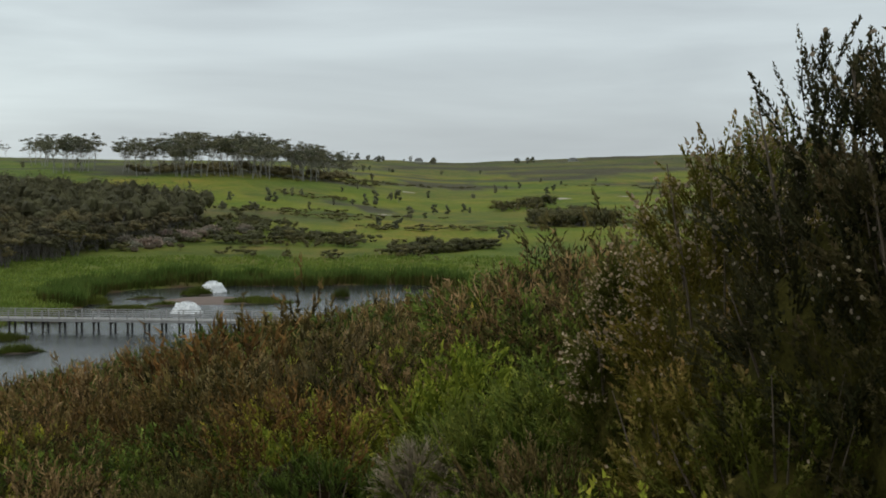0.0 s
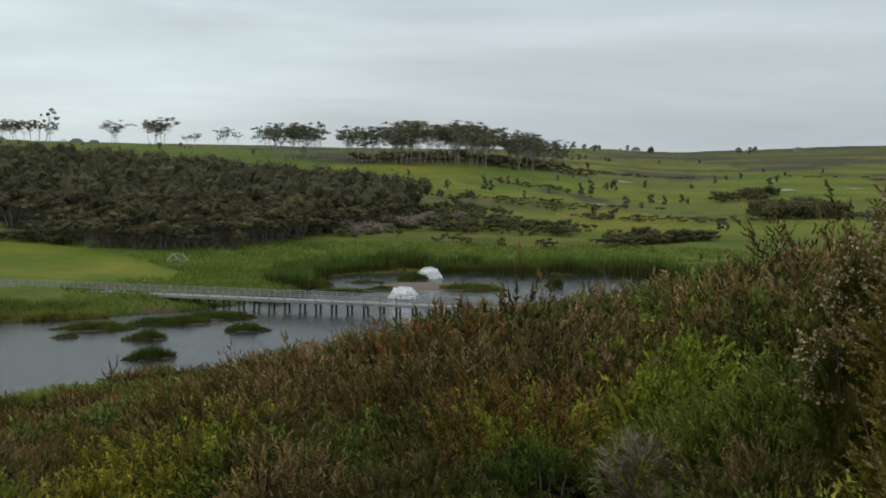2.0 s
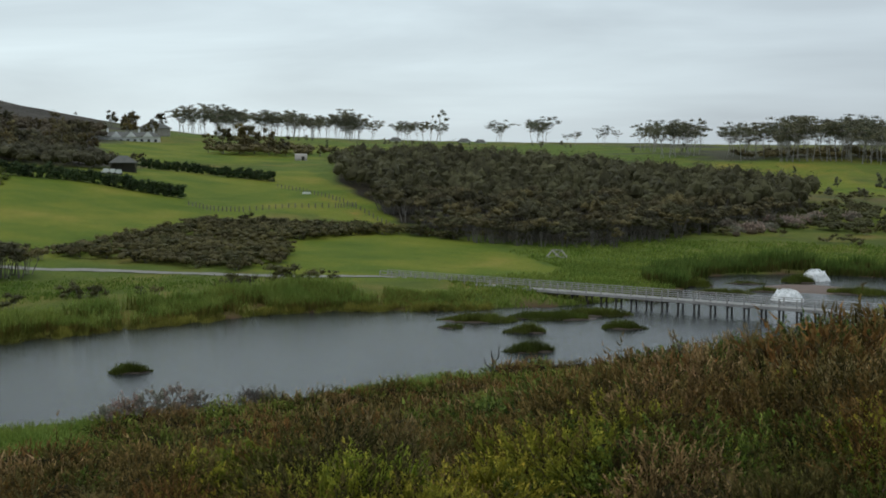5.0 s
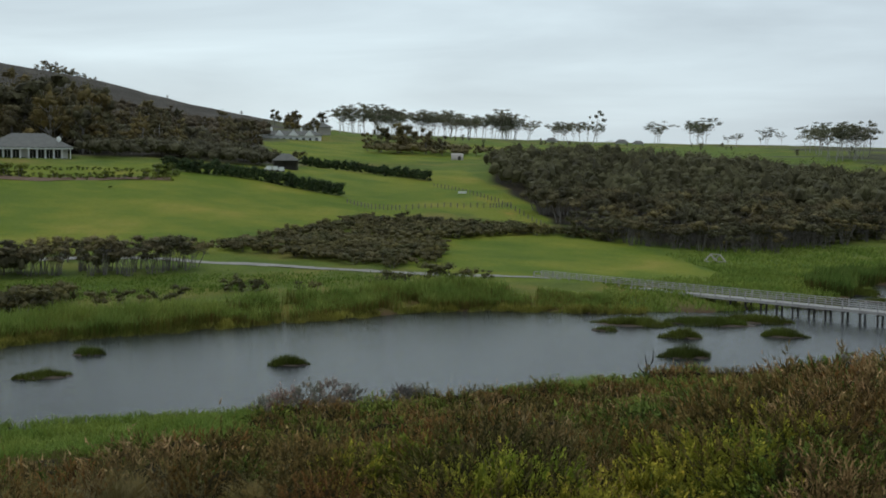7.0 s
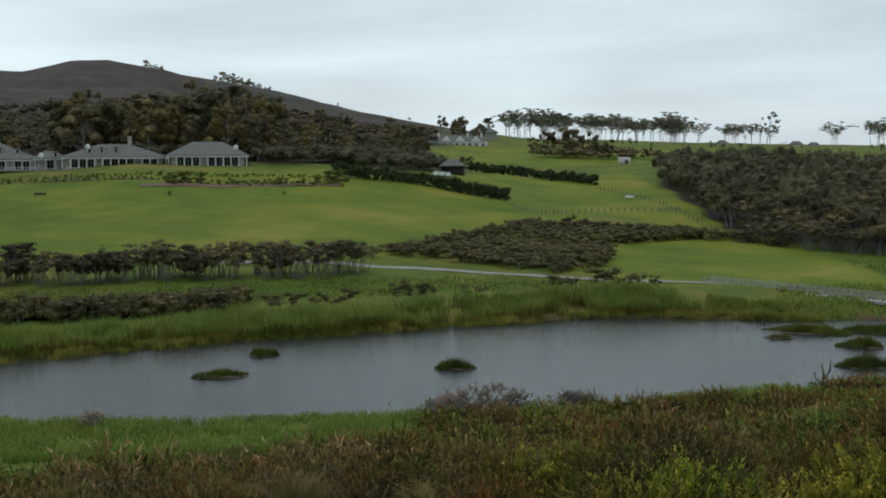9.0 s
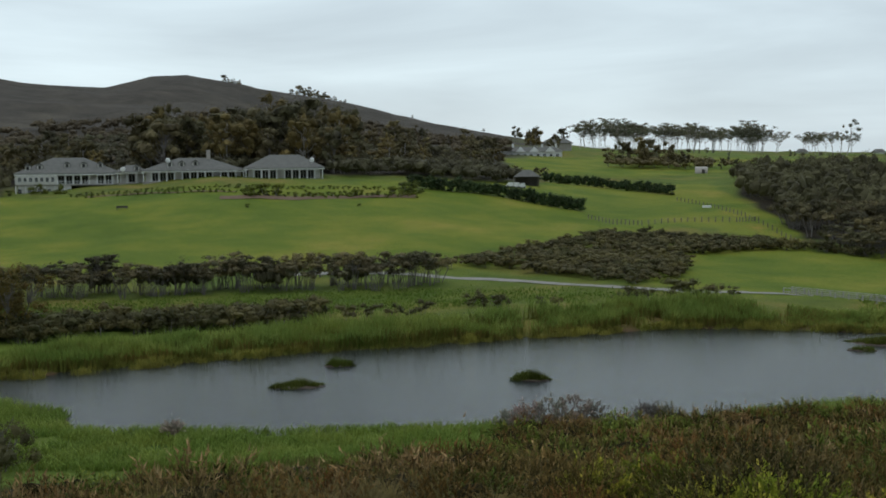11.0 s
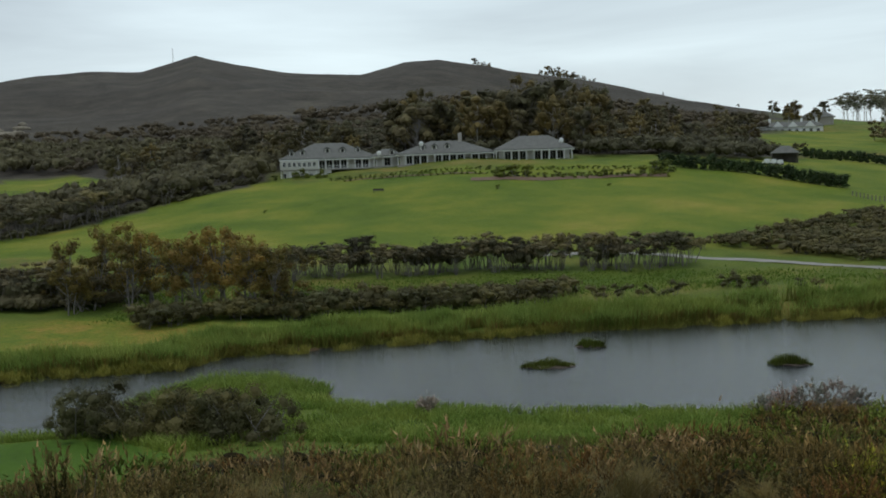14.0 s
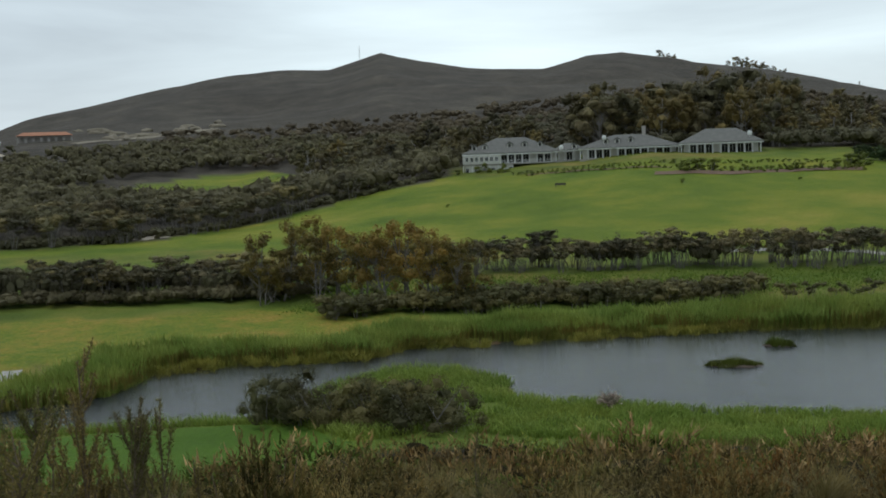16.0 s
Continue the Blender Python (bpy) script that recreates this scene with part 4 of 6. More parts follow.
moor_ = [(a, r) for a, r in scatter(g, [(13, 300), (6, 285), (-2, 290), (-12, 300), (-12, 640), (9, 640), (13, 420)], 3600)
         if fbm(np.array([-math.sin(radians(a)) * r / 46]), np.array([math.cos(radians(a)) * r / 20]), 81, 4)[0] > 0.12 and not any(in_ring([a], [r], q)[0] for q in FAIRWAYS)]
stuff_clumps("marsh_scrub", "grey-olive scrub in bands between marsh and golf grass", "scrub", scatter(g, [(13, 282), (8, 292), (3.2, 284), (3.2, 300), (9, 322), (14, 305)], 150) + scatter(g, [(2.8, 262), (-2.6, 274), (-2.6, 288), (2.8, 274)], 80) + scatter(g, [(18, 262), (13.5, 280), (8.5, 325), (7, 342), (10, 352), (14.5, 318), (19, 275)], 170),
             g, 1.6, 1.5, 44, 0.26, M_BUSH, 4, domed=True, vary=0.45)
stuff_clumps("moor_scrub", "low dull olive scrub in patches over rough golf grass", "scrub", moor_, g, 1.7, 0.9, 26, 0.34, M_MOOR, 3, domed=True, vary=0.45)


# ---- reeds ----
def aged(me, age_shade):
    me.attributes.new("age_shade", "FLOAT", "FACE").data.foreach_set("value", np.asarray(age_shade, np.float32))
    return me


def blades(name, label, x, y, g, low, high, width, material, bend=0.18, lush=0.0):
    z = land(x, y)
    n = len(x)
    h = g.uniform(low, high, n) * (1 + 0.25 * fbm(x / 8, y / 8, 61, 3) + 0.2 * vnoise(x / 1.7, y / 1.7, 62))
    a = g.uniform(0, 2 * np.pi, n)
    dx, dy = np.cos(a) * width / 2, np.sin(a) * width / 2
    bx, by = g.normal(0.5, 1, n) * bend * h, g.normal(-0.3, 1, n) * bend * h
    base = np.stack([x, y, z - 0.1], 1)
    side = np.stack([dx, dy, 0 * dx], 1)
    mid = base + np.stack([bx * 0.35, by * 0.35, h * 0.6], 1)
    tip = base + np.stack([bx, by, h], 1)
    v = np.stack([base - side, base + side, mid + side * 0.8, mid - side * 0.8, tip], 1).reshape(-1, 3)
    k = np.arange(n) * 5
    f = [(q, q + 1, q + 2, q + 3) for q in k] + [(q + 3, q + 2, q + 4) for q in k]
    ripe = np.clip(g.normal(0.5, 0.18, n) + 0.25 * fbm(x / 3, y / 3, 67, 2), 0, 1)
    me = aged(mesh_of(name, v, f, material), np.concatenate([0.05 + lush + (0.45 - lush) * ripe, 0.45 + 0.55 * ripe]))
    return tagged(new(name, me), label, "reeds", kind="stuff")


def shore_points(g, n, lo, hi, az0, az1, r0, r1, seed, clump=0.0, far_side=True):
    xs, ys = [], []
    while sum(map(len, xs)) < n:
        az, r = np.radians(g.uniform(az0, az1, 20000)), np.sqrt(g.uniform(r0 * r0, r1 * r1, 20000))
        x, y = -np.sin(az) * r, np.cos(az) * r
        d = pond_distance(x, y) + 1.6 * vnoise(x / 6, y / 6, seed + 1)
        deg = np.degrees(az) + 2.0 * g.normal(size=len(az))
        ok = (d > lo) & (d < hi) & (deg > az0) & (deg < az1)
        for poly in LAWNS[:3]:
            ok &= ~in_ring(np.degrees(az), r, poly)
        ok &= (r > np.interp(np.degrees(az), [27, 35, 45, 60, 75, 90], [134, 134, 128, 121, 119, 112])) if far_side else (r < 125)
        ok &= (fbm(x / 5, y / 5, seed, 3) > clump - 1 + 0.5 * g.random(len(x)))
        xs.append(x[ok])
        ys.append(y[ok])
    return np.concatenate(xs)[:n], np.concatenate(ys)[:n]


x_, y_ = shore_points(g, 34000, 0.2, 7.5, 27, 96, 108, 180, 31, 0.2)
k_ = np.interp(np.degrees(np.arctan2(-x_, y_)), [31, 34], [0.45, 1])
blades("reed_bed", "tall green reeds along the pond's far bank", x_, y_, g, 1.6 * k_, 2.6 * k_, 0.13, M_REED, 0.2)
x_, y_ = shore_points(g, 9000, -1.3, 1.2, 27, 96, 100, 180, 33, 0.45)
blades("reed_fringe", "short yellowing reeds at the water's edge", x_, y_, g, 0.3, 1.0, 0.16, M_FRINGE, 0.55)
x_, y_ = shore_points(g, 9000, 0.2, 6, -6, 20, 190, 262, 36, 0.0)
blades("marsh_reed_belt", "tall dark green reeds behind the pond", x_, y_, g, 1.9, 3.0, 0.2, M_REED, 0.12)
x_, y_ = shore_points(g, 16000, 6, 42, -6, 26, 195, 262, 35, 0.0)
blades("marsh_reeds", "deep green reed marsh beyond the pond", x_, y_, g, 0.3, 0.9, 0.24, M_REED, 0.3, 0.4)
x_, y_ = shore_points(g, 7000, 0.0, 40, 15, 29, 155, 215, 37, 0.0)
blades("marsh_reeds", "deep green reed marsh behind the boardwalk", x_, y_, g, 0.4, 1.1, 0.2, M_REED, 0.3, 0.35)
x_, y_ = shore_points(g, 240, -1.2, 0.9, 27, 96, 100, 180, 43, 0.3)
stuff_clumps("water_sedge", "pale green sedge tufts drooping at the water's edge", "sedge", list(zip(np.degrees(np.arctan2(-x_, y_)), np.hypot(x_, y_))), g, 1.0, 0.9, 110, 0.45, M_FRINGE, 3, 5.0, vary=0.45)
x_, y_ = np.concatenate([shore_points(g, 31000, -0.2, 19, 46, 97, 78, 122, 39, 0.0, False), shore_points(g, 7000, -0.2, 6, 24, 48, 78, 122, 39, 0.0, False)], axis=1)
blades("bank_reeds", "soft green rushes along the near bank", x_, y_, g, 0.4, 1.1, 0.1, M_REED, 0.45, 0.35)
m_az, m_r = np.array(scatter(g, [(78, 157), (70, 160), (55, 163), (40, 176), (36, 182), (36, 186), (47, 186), (55, 184), (76, 182)], 15000)).T
m_az, m_r = m_az + g.normal(0, 0.4, 15000), m_r + g.normal(0, 1.5, 15000)
blades("meadow_grass", "rough tufted green meadow grass behind the reeds", -np.sin(np.radians(m_az)) * m_r, np.cos(np.radians(m_az)) * m_r, g, 0.15, 0.5, 0.2, M_REED, 0.4, 0.4)


def islet(az, r, length, width, g, n, high, turn, label):
    """A hummock of mud with rushes standing in the pond."""
    c = at(az, r)
    root = thing("reed_islet", label, "islet", (c.x, c.y, 0), turn, "reed islets in the pond")
    bm = bmesh.new()
    bmesh.ops.create_icosphere(bm, subdivisions=3, radius=1)
    for v in bm.verts:
        k = 1 + 0.2 * noise.noise(v.co * 2 + Vector((az, r, 0)))
        v.co = Vector((v.co.x * length / 2 * k, v.co.y * width / 2 * k, v.co.z * 0.22))
    part("mud_base", bm, M_MUD, root)
    n = int(2.4 * n)
    rr, a = np.sqrt(g.random(n)) * 1.05, g.uniform(0, 2 * np.pi, n)
    rr = rr * (0.9 + 0.2 * np.sin(2 * a + az) + 0.16 * np.sin(5 * a + r))
    x, y = np.cos(a) * rr * length / 2, np.sin(a) * rr * width / 2
    h = g.uniform(0.3, 1.0, n) * high * (1.3 - 0.7 * rr ** 2) * (1 + 0.35 * vnoise(x * 1.3 + az, y * 1.3, 5))
    t = g.uniform(0, 2 * np.pi, n)
    side = np.stack([np.cos(t) * 0.05, np.sin(t) * 0.05, 0 * t], 1)
    base = np.stack([x, y, 0 * x], 1)
    tip = base + np.stack([g.normal(0, 0.25, n) * h + 0.12 * h, g.normal(0, 0.25, n) * h, h], 1)
    v = np.stack([base - side, base + side, tip], 1).reshape(-1, 3)
    part_of("rush_growth", mesh_of("rush_growth", v, np.arange(3 * n).reshape(n, 3), M_REED_DARK), root)
    return root


M_MUD = plain_material("wet_mud", (0.045, 0.032, 0.022), (0.09, 0.065, 0.045), 1.5, 0.6, 0.02)
M_REED_DARK = leaf_material("rush_blades", (0.06, 0.08, 0.015), (0.11, 0.14, 0.024), (0.19, 0.2, 0.045), 0.3)
for az_, r_, l_, w_, n_, h_, t_ in ((56.3, 117.5, 5.4, 2.2, 900, 0.75, 57), (54.2, 129.5, 3.6, 1.4, 520, 0.9, 50), (44.7, 119.5, 3.8, 1.6, 600, 1.0, 45), (25.2, 141.5, 5.0, 2.2, 800, 1.1, 25), (20.4, 146, 5.0, 2.2, 800, 1.1, 20),
                                  (25.0, 128, 5.5, 3.0, 800, 1.2, 25), (27.5, 151, 9.5, 4.0, 1800, 1.0, 22), (24.0, 154, 12, 4.0, 2200, 1.0, 22), (21.7, 158, 9, 4.0, 1600, 1.0, 20), (12.1, 205, 5.5, 3, 700, 1.5, 10), (9.3, 191, 11, 4.5, 1600, 1.1, 5),
                                  (15.6, 186, 9, 2, 900, 0.8, 15), (13.6, 190, 6, 1.6, 600, 0.7, 15), (5.1, 197, 3.5, 2, 300, 1.6, 0), (28.9, 145, 3.5, 1.4, 300, 0.6, 30), (17.0, 195, 7, 3, 900, 1.3, 15), (19.0, 176, 8, 5, 900, 1.2, 15), (14.5, 200, 6, 1.2, 400, 0.6, 15)):
    islet(az_, r_, l_, w_, g, n_, h_, t_, "low islet of green rushes standing in the pond")
c_ = at(11.6, 195)
mud = thing("mud_bank", "reddish-brown mud bank lying bare in the pond", "mud bank", (c_.x, c_.y, 0))
bm_ = bmesh.new()
bmesh.ops.create_icosphere(bm_, subdivisions=3, radius=1)
for v_ in bm_.verts:
    k_ = 1 + 0.25 * noise.noise(v_.co * 1.7)
    v_.co = Vector((v_.co.x * 7 * k_, v_.co.y * 6 * k_, v_.co.z * 0.16))
part("mud_surface", bm_, plain_material("red_mud", (0.11, 0.07, 0.05), (0.19, 0.125, 0.09), 0.8, 0.6, 0.02), mud)


# ---- boardwalk over the pond ----
def boardwalk(name, label, a, b, deck_z, bays, m_deck, piles=True, width=2.2):
    """Deck on paired piles, with posts and two rails a side."""
    a, b = Vector((*a, 0)), Vector((*b, 0))
    d = (b - a)
    length = d.length
    root = thing(name, label, "boardwalk", (a.x, a.y, 0), math.degrees(math.atan2(d.y, d.x)))
    step = length / bays

    def shared(nm, make, mat):
        bm = bmesh.new()
        make(bm)
        me = bpy.data.meshes.new(nm)
        bm.to_mesh(me)
        bm.free()
        me.materials.append(mat)
        return me
    w = width / 2
    me_board = shared("deck_panel", lambda bm: box(bm, 0.006, -w, -0.06, step - 0.006, w, 0.0), m_deck)
    me_beam = shared("edge_beam", lambda bm: box(bm, 0.004, -0.06, -0.34, step - 0.004, 0.06, 0.03), m_deck)
    me_post = shared("rail_post", lambda bm: box(bm, -0.075, -0.075, -0.2, 0.075, 0.075, 1.1), m_deck)
    me_rail = shared("top_rail", lambda bm: box(bm, 0.003, -0.08, 1.104, step - 0.003, 0.08, 1.18), m_deck)
    me_mid = shared("mid_rail", lambda bm: box(bm, 0.08, -0.03, 0.5, step - 0.08, 0.03, 0.64), m_deck)
    me_pile = shared("support_post", lambda bm: bmesh.ops.create_cone(bm, cap_ends=True, segments=10, radius1=0.15, radius2=0.14, depth=3.4, matrix=Matrix.Translation((0, 0, -1.7))), M_PILE)
    me_head = shared("cross_beam", lambda bm: box(bm, -0.1, -w - 0.1, -0.58, 0.1, w + 0.1, -0.35), M_PILE)
    for k in range(bays):
        x = k * step
        for nm, me, y in [("deck_panel", me_board, 0)] + [(nm, me, s * (w + 0.063)) for s in (-1, 1) for nm, me in (("edge_beam", me_beam),)] + [(nm, me, s * (w - 0.07)) for s in (-1, 1) for nm, me in (("rail_post", me_post), ("top_rail", me_rail), ("mid_rail", me_mid))]:
            ob = part_of(nm, me, root)
            ob.location = (x, y, deck_z)
        if piles:
            part_of("cross_beam", me_head, root).location = (x, 0, deck_z)
            for s in (-1, 1):
                part_of("support_post", me_pile, root).location = (x, s * (w - 0.25), deck_z - 0.35)
    return root


boardwalk("boardwalk", "long weathered grey timber boardwalk with rails crossing the pond", (-101.5, 160.9), (12, 150), 1.65, 48, M_WOOD_GREY)
jet = thing("jetty", "pale weathered timber jetty on dark piles at the bank", "jetty", (-127.5, -2.6, 0), math.degrees(math.atan2(-2.3, 16)))
for k in range(58):
    bm_ = bmesh.new()
    box(bm_, k * 0.27, -1.0, 1.12, k * 0.27 + 0.25, 1.0, 1.18)
    part("plank", bm_, M_WOOD_GREY, jet)
for y_ in (-0.9, 0.78):
    bm_ = bmesh.new()
    box(bm_, 0.05, y_, 0.82, 15.5, y_ + 0.14, 1.116)
    part("bearer", bm_, M_WOOD_GREY, jet)
for x_ in (0.4, 5.2, 10.2, 15.0):
    for y_ in (-0.82, 0.82):
        v_, f_ = tube([(x_, y_, -1.0), (x_, y_, 0.82)], (0.12, 0.12), 8)
        part_of("pile", mesh_of("pile", v_, f_, M_PILE, False), jet)


# ---- fountains ----
def fountain(az, r, g, rad, high):
    c = at(az, r)
    root = thing("fountain_aerator", "white foaming mound of water from a pond aerator", "fountain", (c.x, c.y, 0), group="pond aerators")
    bm = bmesh.new()
    bmesh.ops.create_icosphere(bm, subdivisions=5, radius=1)
    for v in bm.verts:
        q = v.co * 2.0 + Vector((az, 0, 0))
        k = 1 + 0.12 * noise.noise(q) + 0.07 * noise.noise(v.co * 5 + Vector((0, az, 0))) + 0.05 * noise.noise(v.co * 13)
        crown = min(1.0, 1.5 * max(v.co.z, 0)) * (0.85 + 0.3 * noise.noise(Vector((v.co.x * 3, v.co.y * 3, az))))
        spread = 1.15 - 0.3 * max(v.co.z, 0)
        v.co = Vector((v.co.x * rad * k * spread, v.co.y * rad * k * spread, max(-0.1, crown * high * k)))
    for f in bm.faces:
        f.smooth = True
    part("foam_mound", bm, M_FOAM, root)
    n = 900
    a, e = g.uniform(0, 2 * np.pi, n), g.random(n) ** 0.7
    rr = rad * (0.1 + 1.1 * e)
    h = high * np.sqrt(np.maximum(1 - (0.1 + 1.0 * e) ** 2, 0)) * g.uniform(0.7, 1.25, n)
    v, f = leaves(np.stack([np.cos(a) * rr, np.sin(a) * rr, np.maximum(h, 0.04)], 1), 0.2, g, 1.3)
    part_of("spray", mesh_of("spray", v, f, M_FOAM), root)


M_FOAM = plain_material("white_foam", (0.78, 0.8, 0.8), (0.92, 0.93, 0.93), 2.0, 0.6, 0.05)
fountain(12.6, 179, g, 2.1, 1.45)
fountain(11.35, 209, g, 2.1, 1.6)


# ---- gravel road ----
def ribbon(name, line, width, material, lift, label, category):
    az = np.array([q[0] for q in line])
    fine = np.linspace(0, len(line) - 1, 12 * len(line))
    a = np.radians(np.interp(fine, range(len(line)), az))
    r = np.interp(fine, range(len(line)), [q[1] for q in line])
    p = np.stack([-np.sin(a) * r, np.cos(a) * r], 1)
    d = np.gradient(p, axis=0)
    d /= np.linalg.norm(d, axis=1)[:, None]
    s = np.stack([-d[:, 1], d[:, 0]], 1)
    rows = [p + s * width * k for k in (-0.5, -0.17, 0.17, 0.5)]
    v = np.concatenate([np.column_stack([q, land(q[:, 0], q[:, 1]) + lift]) for q in rows])
    n = len(p)
    f = [(c * n + k, c * n + k + 1, (c + 1) * n + k + 1, (c + 1) * n + k) for c in range(3) for k in range(n - 1)]
    return tagged(new(name, mesh_of(name, v, f, material, False)), label, category, kind="structure")


ribbon("road", [(57.5, 203), (56, 203), (52.2, 204), (49.2, 199), (45.8, 196), (43, 191), (40.7, 189.5), (38.8, 188), (35.5, 186.5), (32.3, 187.2), (31.1, 187.5)], 2.7, M_GRAVEL, 0.09, "pale gravel track leading to the boardwalk", "track")
for line_, w_ in (([(-8.7, 538), (-9.1, 540)], 8), ([(-3.7, 478), (-4.2, 474)], 7), ([(-5.6, 520), (-6.1, 515)], 8), ([(3.2, 398), (2.6, 401)], 4), ([(-1.8, 292), (-2.3, 294)], 3), ([(-10.3, 305), (-11.0, 302)], 4), ([(78.9, 447), (79.6, 448)], 10), ([(83.9, 292), (85.2, 287)], 7), ([(90.8, 636), (92, 630)], 10), ([(2.0, 560), (1.4, 560)], 5)):
    ribbon("bunker", line_, w_, M_SAND, 0.15, "pale sand bunker in golf grass", "bunker")


# ---- buildings ----
M_WALL = plain_material("cream_weatherboard", (0.5, 0.49, 0.44), (0.6, 0.59, 0.54), 1.0, 0.7)
M_WHITE = plain_material("white_paint", (0.68, 0.69, 0.68), (0.8, 0.81, 0.8), 1.5, 0.5)
M_ROOF = plain_material("grey_shingle", (0.1, 0.102, 0.094), (0.16, 0.162, 0.148), 0.8, 0.85, 0.02)
M_STONE = plain_material("pale_stone", (0.3, 0.28, 0.25), (0.45, 0.42, 0.38), 1.2, 0.9, 0.02)
M_TILE = plain_material("terracotta_tile", (0.3, 0.13, 0.075), (0.45, 0.22, 0.13), 0.9, 0.8)
M_DARK_TIMBER = plain_material("dark_timber", (0.05, 0.045, 0.04), (0.1, 0.09, 0.08), 1.2, 0.8)
M_GLASS, n_, l_, b_ = nodes_of("window_glass", 0.06, 0.6)
b_.inputs["Base Color"].default_value = (0.02, 0.022, 0.024, 1)


def hip_roof(bm, x0, x1, y0, y1, z0, h, ridge):
    """A hipped roof over a rectangle, with thin eaves."""
    m = (y0 + y1) / 2
    lo = [bm.verts.new(p) for p in ((x0, y0, z0), (x1, y0, z0), (x1, y1, z0), (x0, y1, z0))]
    up = [bm.verts.new(p) for p in ((x0, y0, z0 + 0.18), (x1, y0, z0 + 0.18), (x1, y1, z0 + 0.18), (x0, y1, z0 + 0.18))]
    c = (x0 + x1) / 2
    a, b = bm.verts.new((c - ridge / 2, m, z0 + h)), bm.verts.new((c + ridge / 2, m, z0 + h))
    bm.faces.new(lo[::-1])
    for k in range(4):
        bm.faces.new((lo[k], lo[(k + 1) % 4], up[(k + 1) % 4], up[k]))
    bm.faces.new((up[0], up[1], b, a))
    bm.faces.new((up[1], up[2], b))
    bm.faces.new((up[2], up[3], a, b))
    bm.faces.new((up[3], up[0], a))


def boxed(name, material, parent, *b, label=""):
    bm = bmesh.new()
    box(bm, *b)
    return part(name, bm, material, parent, label)


def window(parent, x, y, z, w, h):
    """A framed dark pane on a wall that faces -y."""
    pane = boxed("window", M_GLASS, parent, x - w / 2, y - 0.04, z, x + w / 2, y + 0.02, z + h)
    bm = bmesh.new()
    for q in ((x - w / 2 - 0.1, z - 0.1, x - w / 2, z + h + 0.1), (x + w / 2, z - 0.1, x + w / 2 + 0.1, z + h + 0.1), (x - w / 2, z + h, x + w / 2, z + h + 0.1), (x - w / 2, z - 0.1, x + w / 2, z), (x - 0.04, z, x + 0.04, z + h)):
        box(bm, q[0], y - 0.09, q[1], q[2], y - 0.045, q[3])
    part("window_frame", bm, M_WHITE, pane)


def dormer(parent, x, y, z):
    bm = bmesh.new()
    box(bm, x - 0.75, y, z, x + 0.75, y + 2.2, z + 1.2)
    d = part("dormer", bm, M_WALL, parent)
    bm = bmesh.new()
    p = [bm.verts.new(q) for q in ((x - 1, y - 0.15, z + 1.2), (x + 1, y - 0.15, z + 1.2), (x, y - 0.15, z + 1.95), (x - 1, y + 2.6, z + 1.2), (x + 1, y + 2.6, z + 1.2), (x, y + 2.6, z + 1.95))]
    for f in ((0, 1, 2), (5, 4, 3), (0, 2, 5, 3), (2, 1, 4, 5), (1, 0, 3, 4)):
        bm.faces.new([p[k] for k in f])
    part("dormer_roof", bm, M_ROOF, d)
    boxed("window", M_GLASS, d, x - 0.4, y - 0.05, z + 0.2, x + 0.4, y - 0.004, z + 1.1)


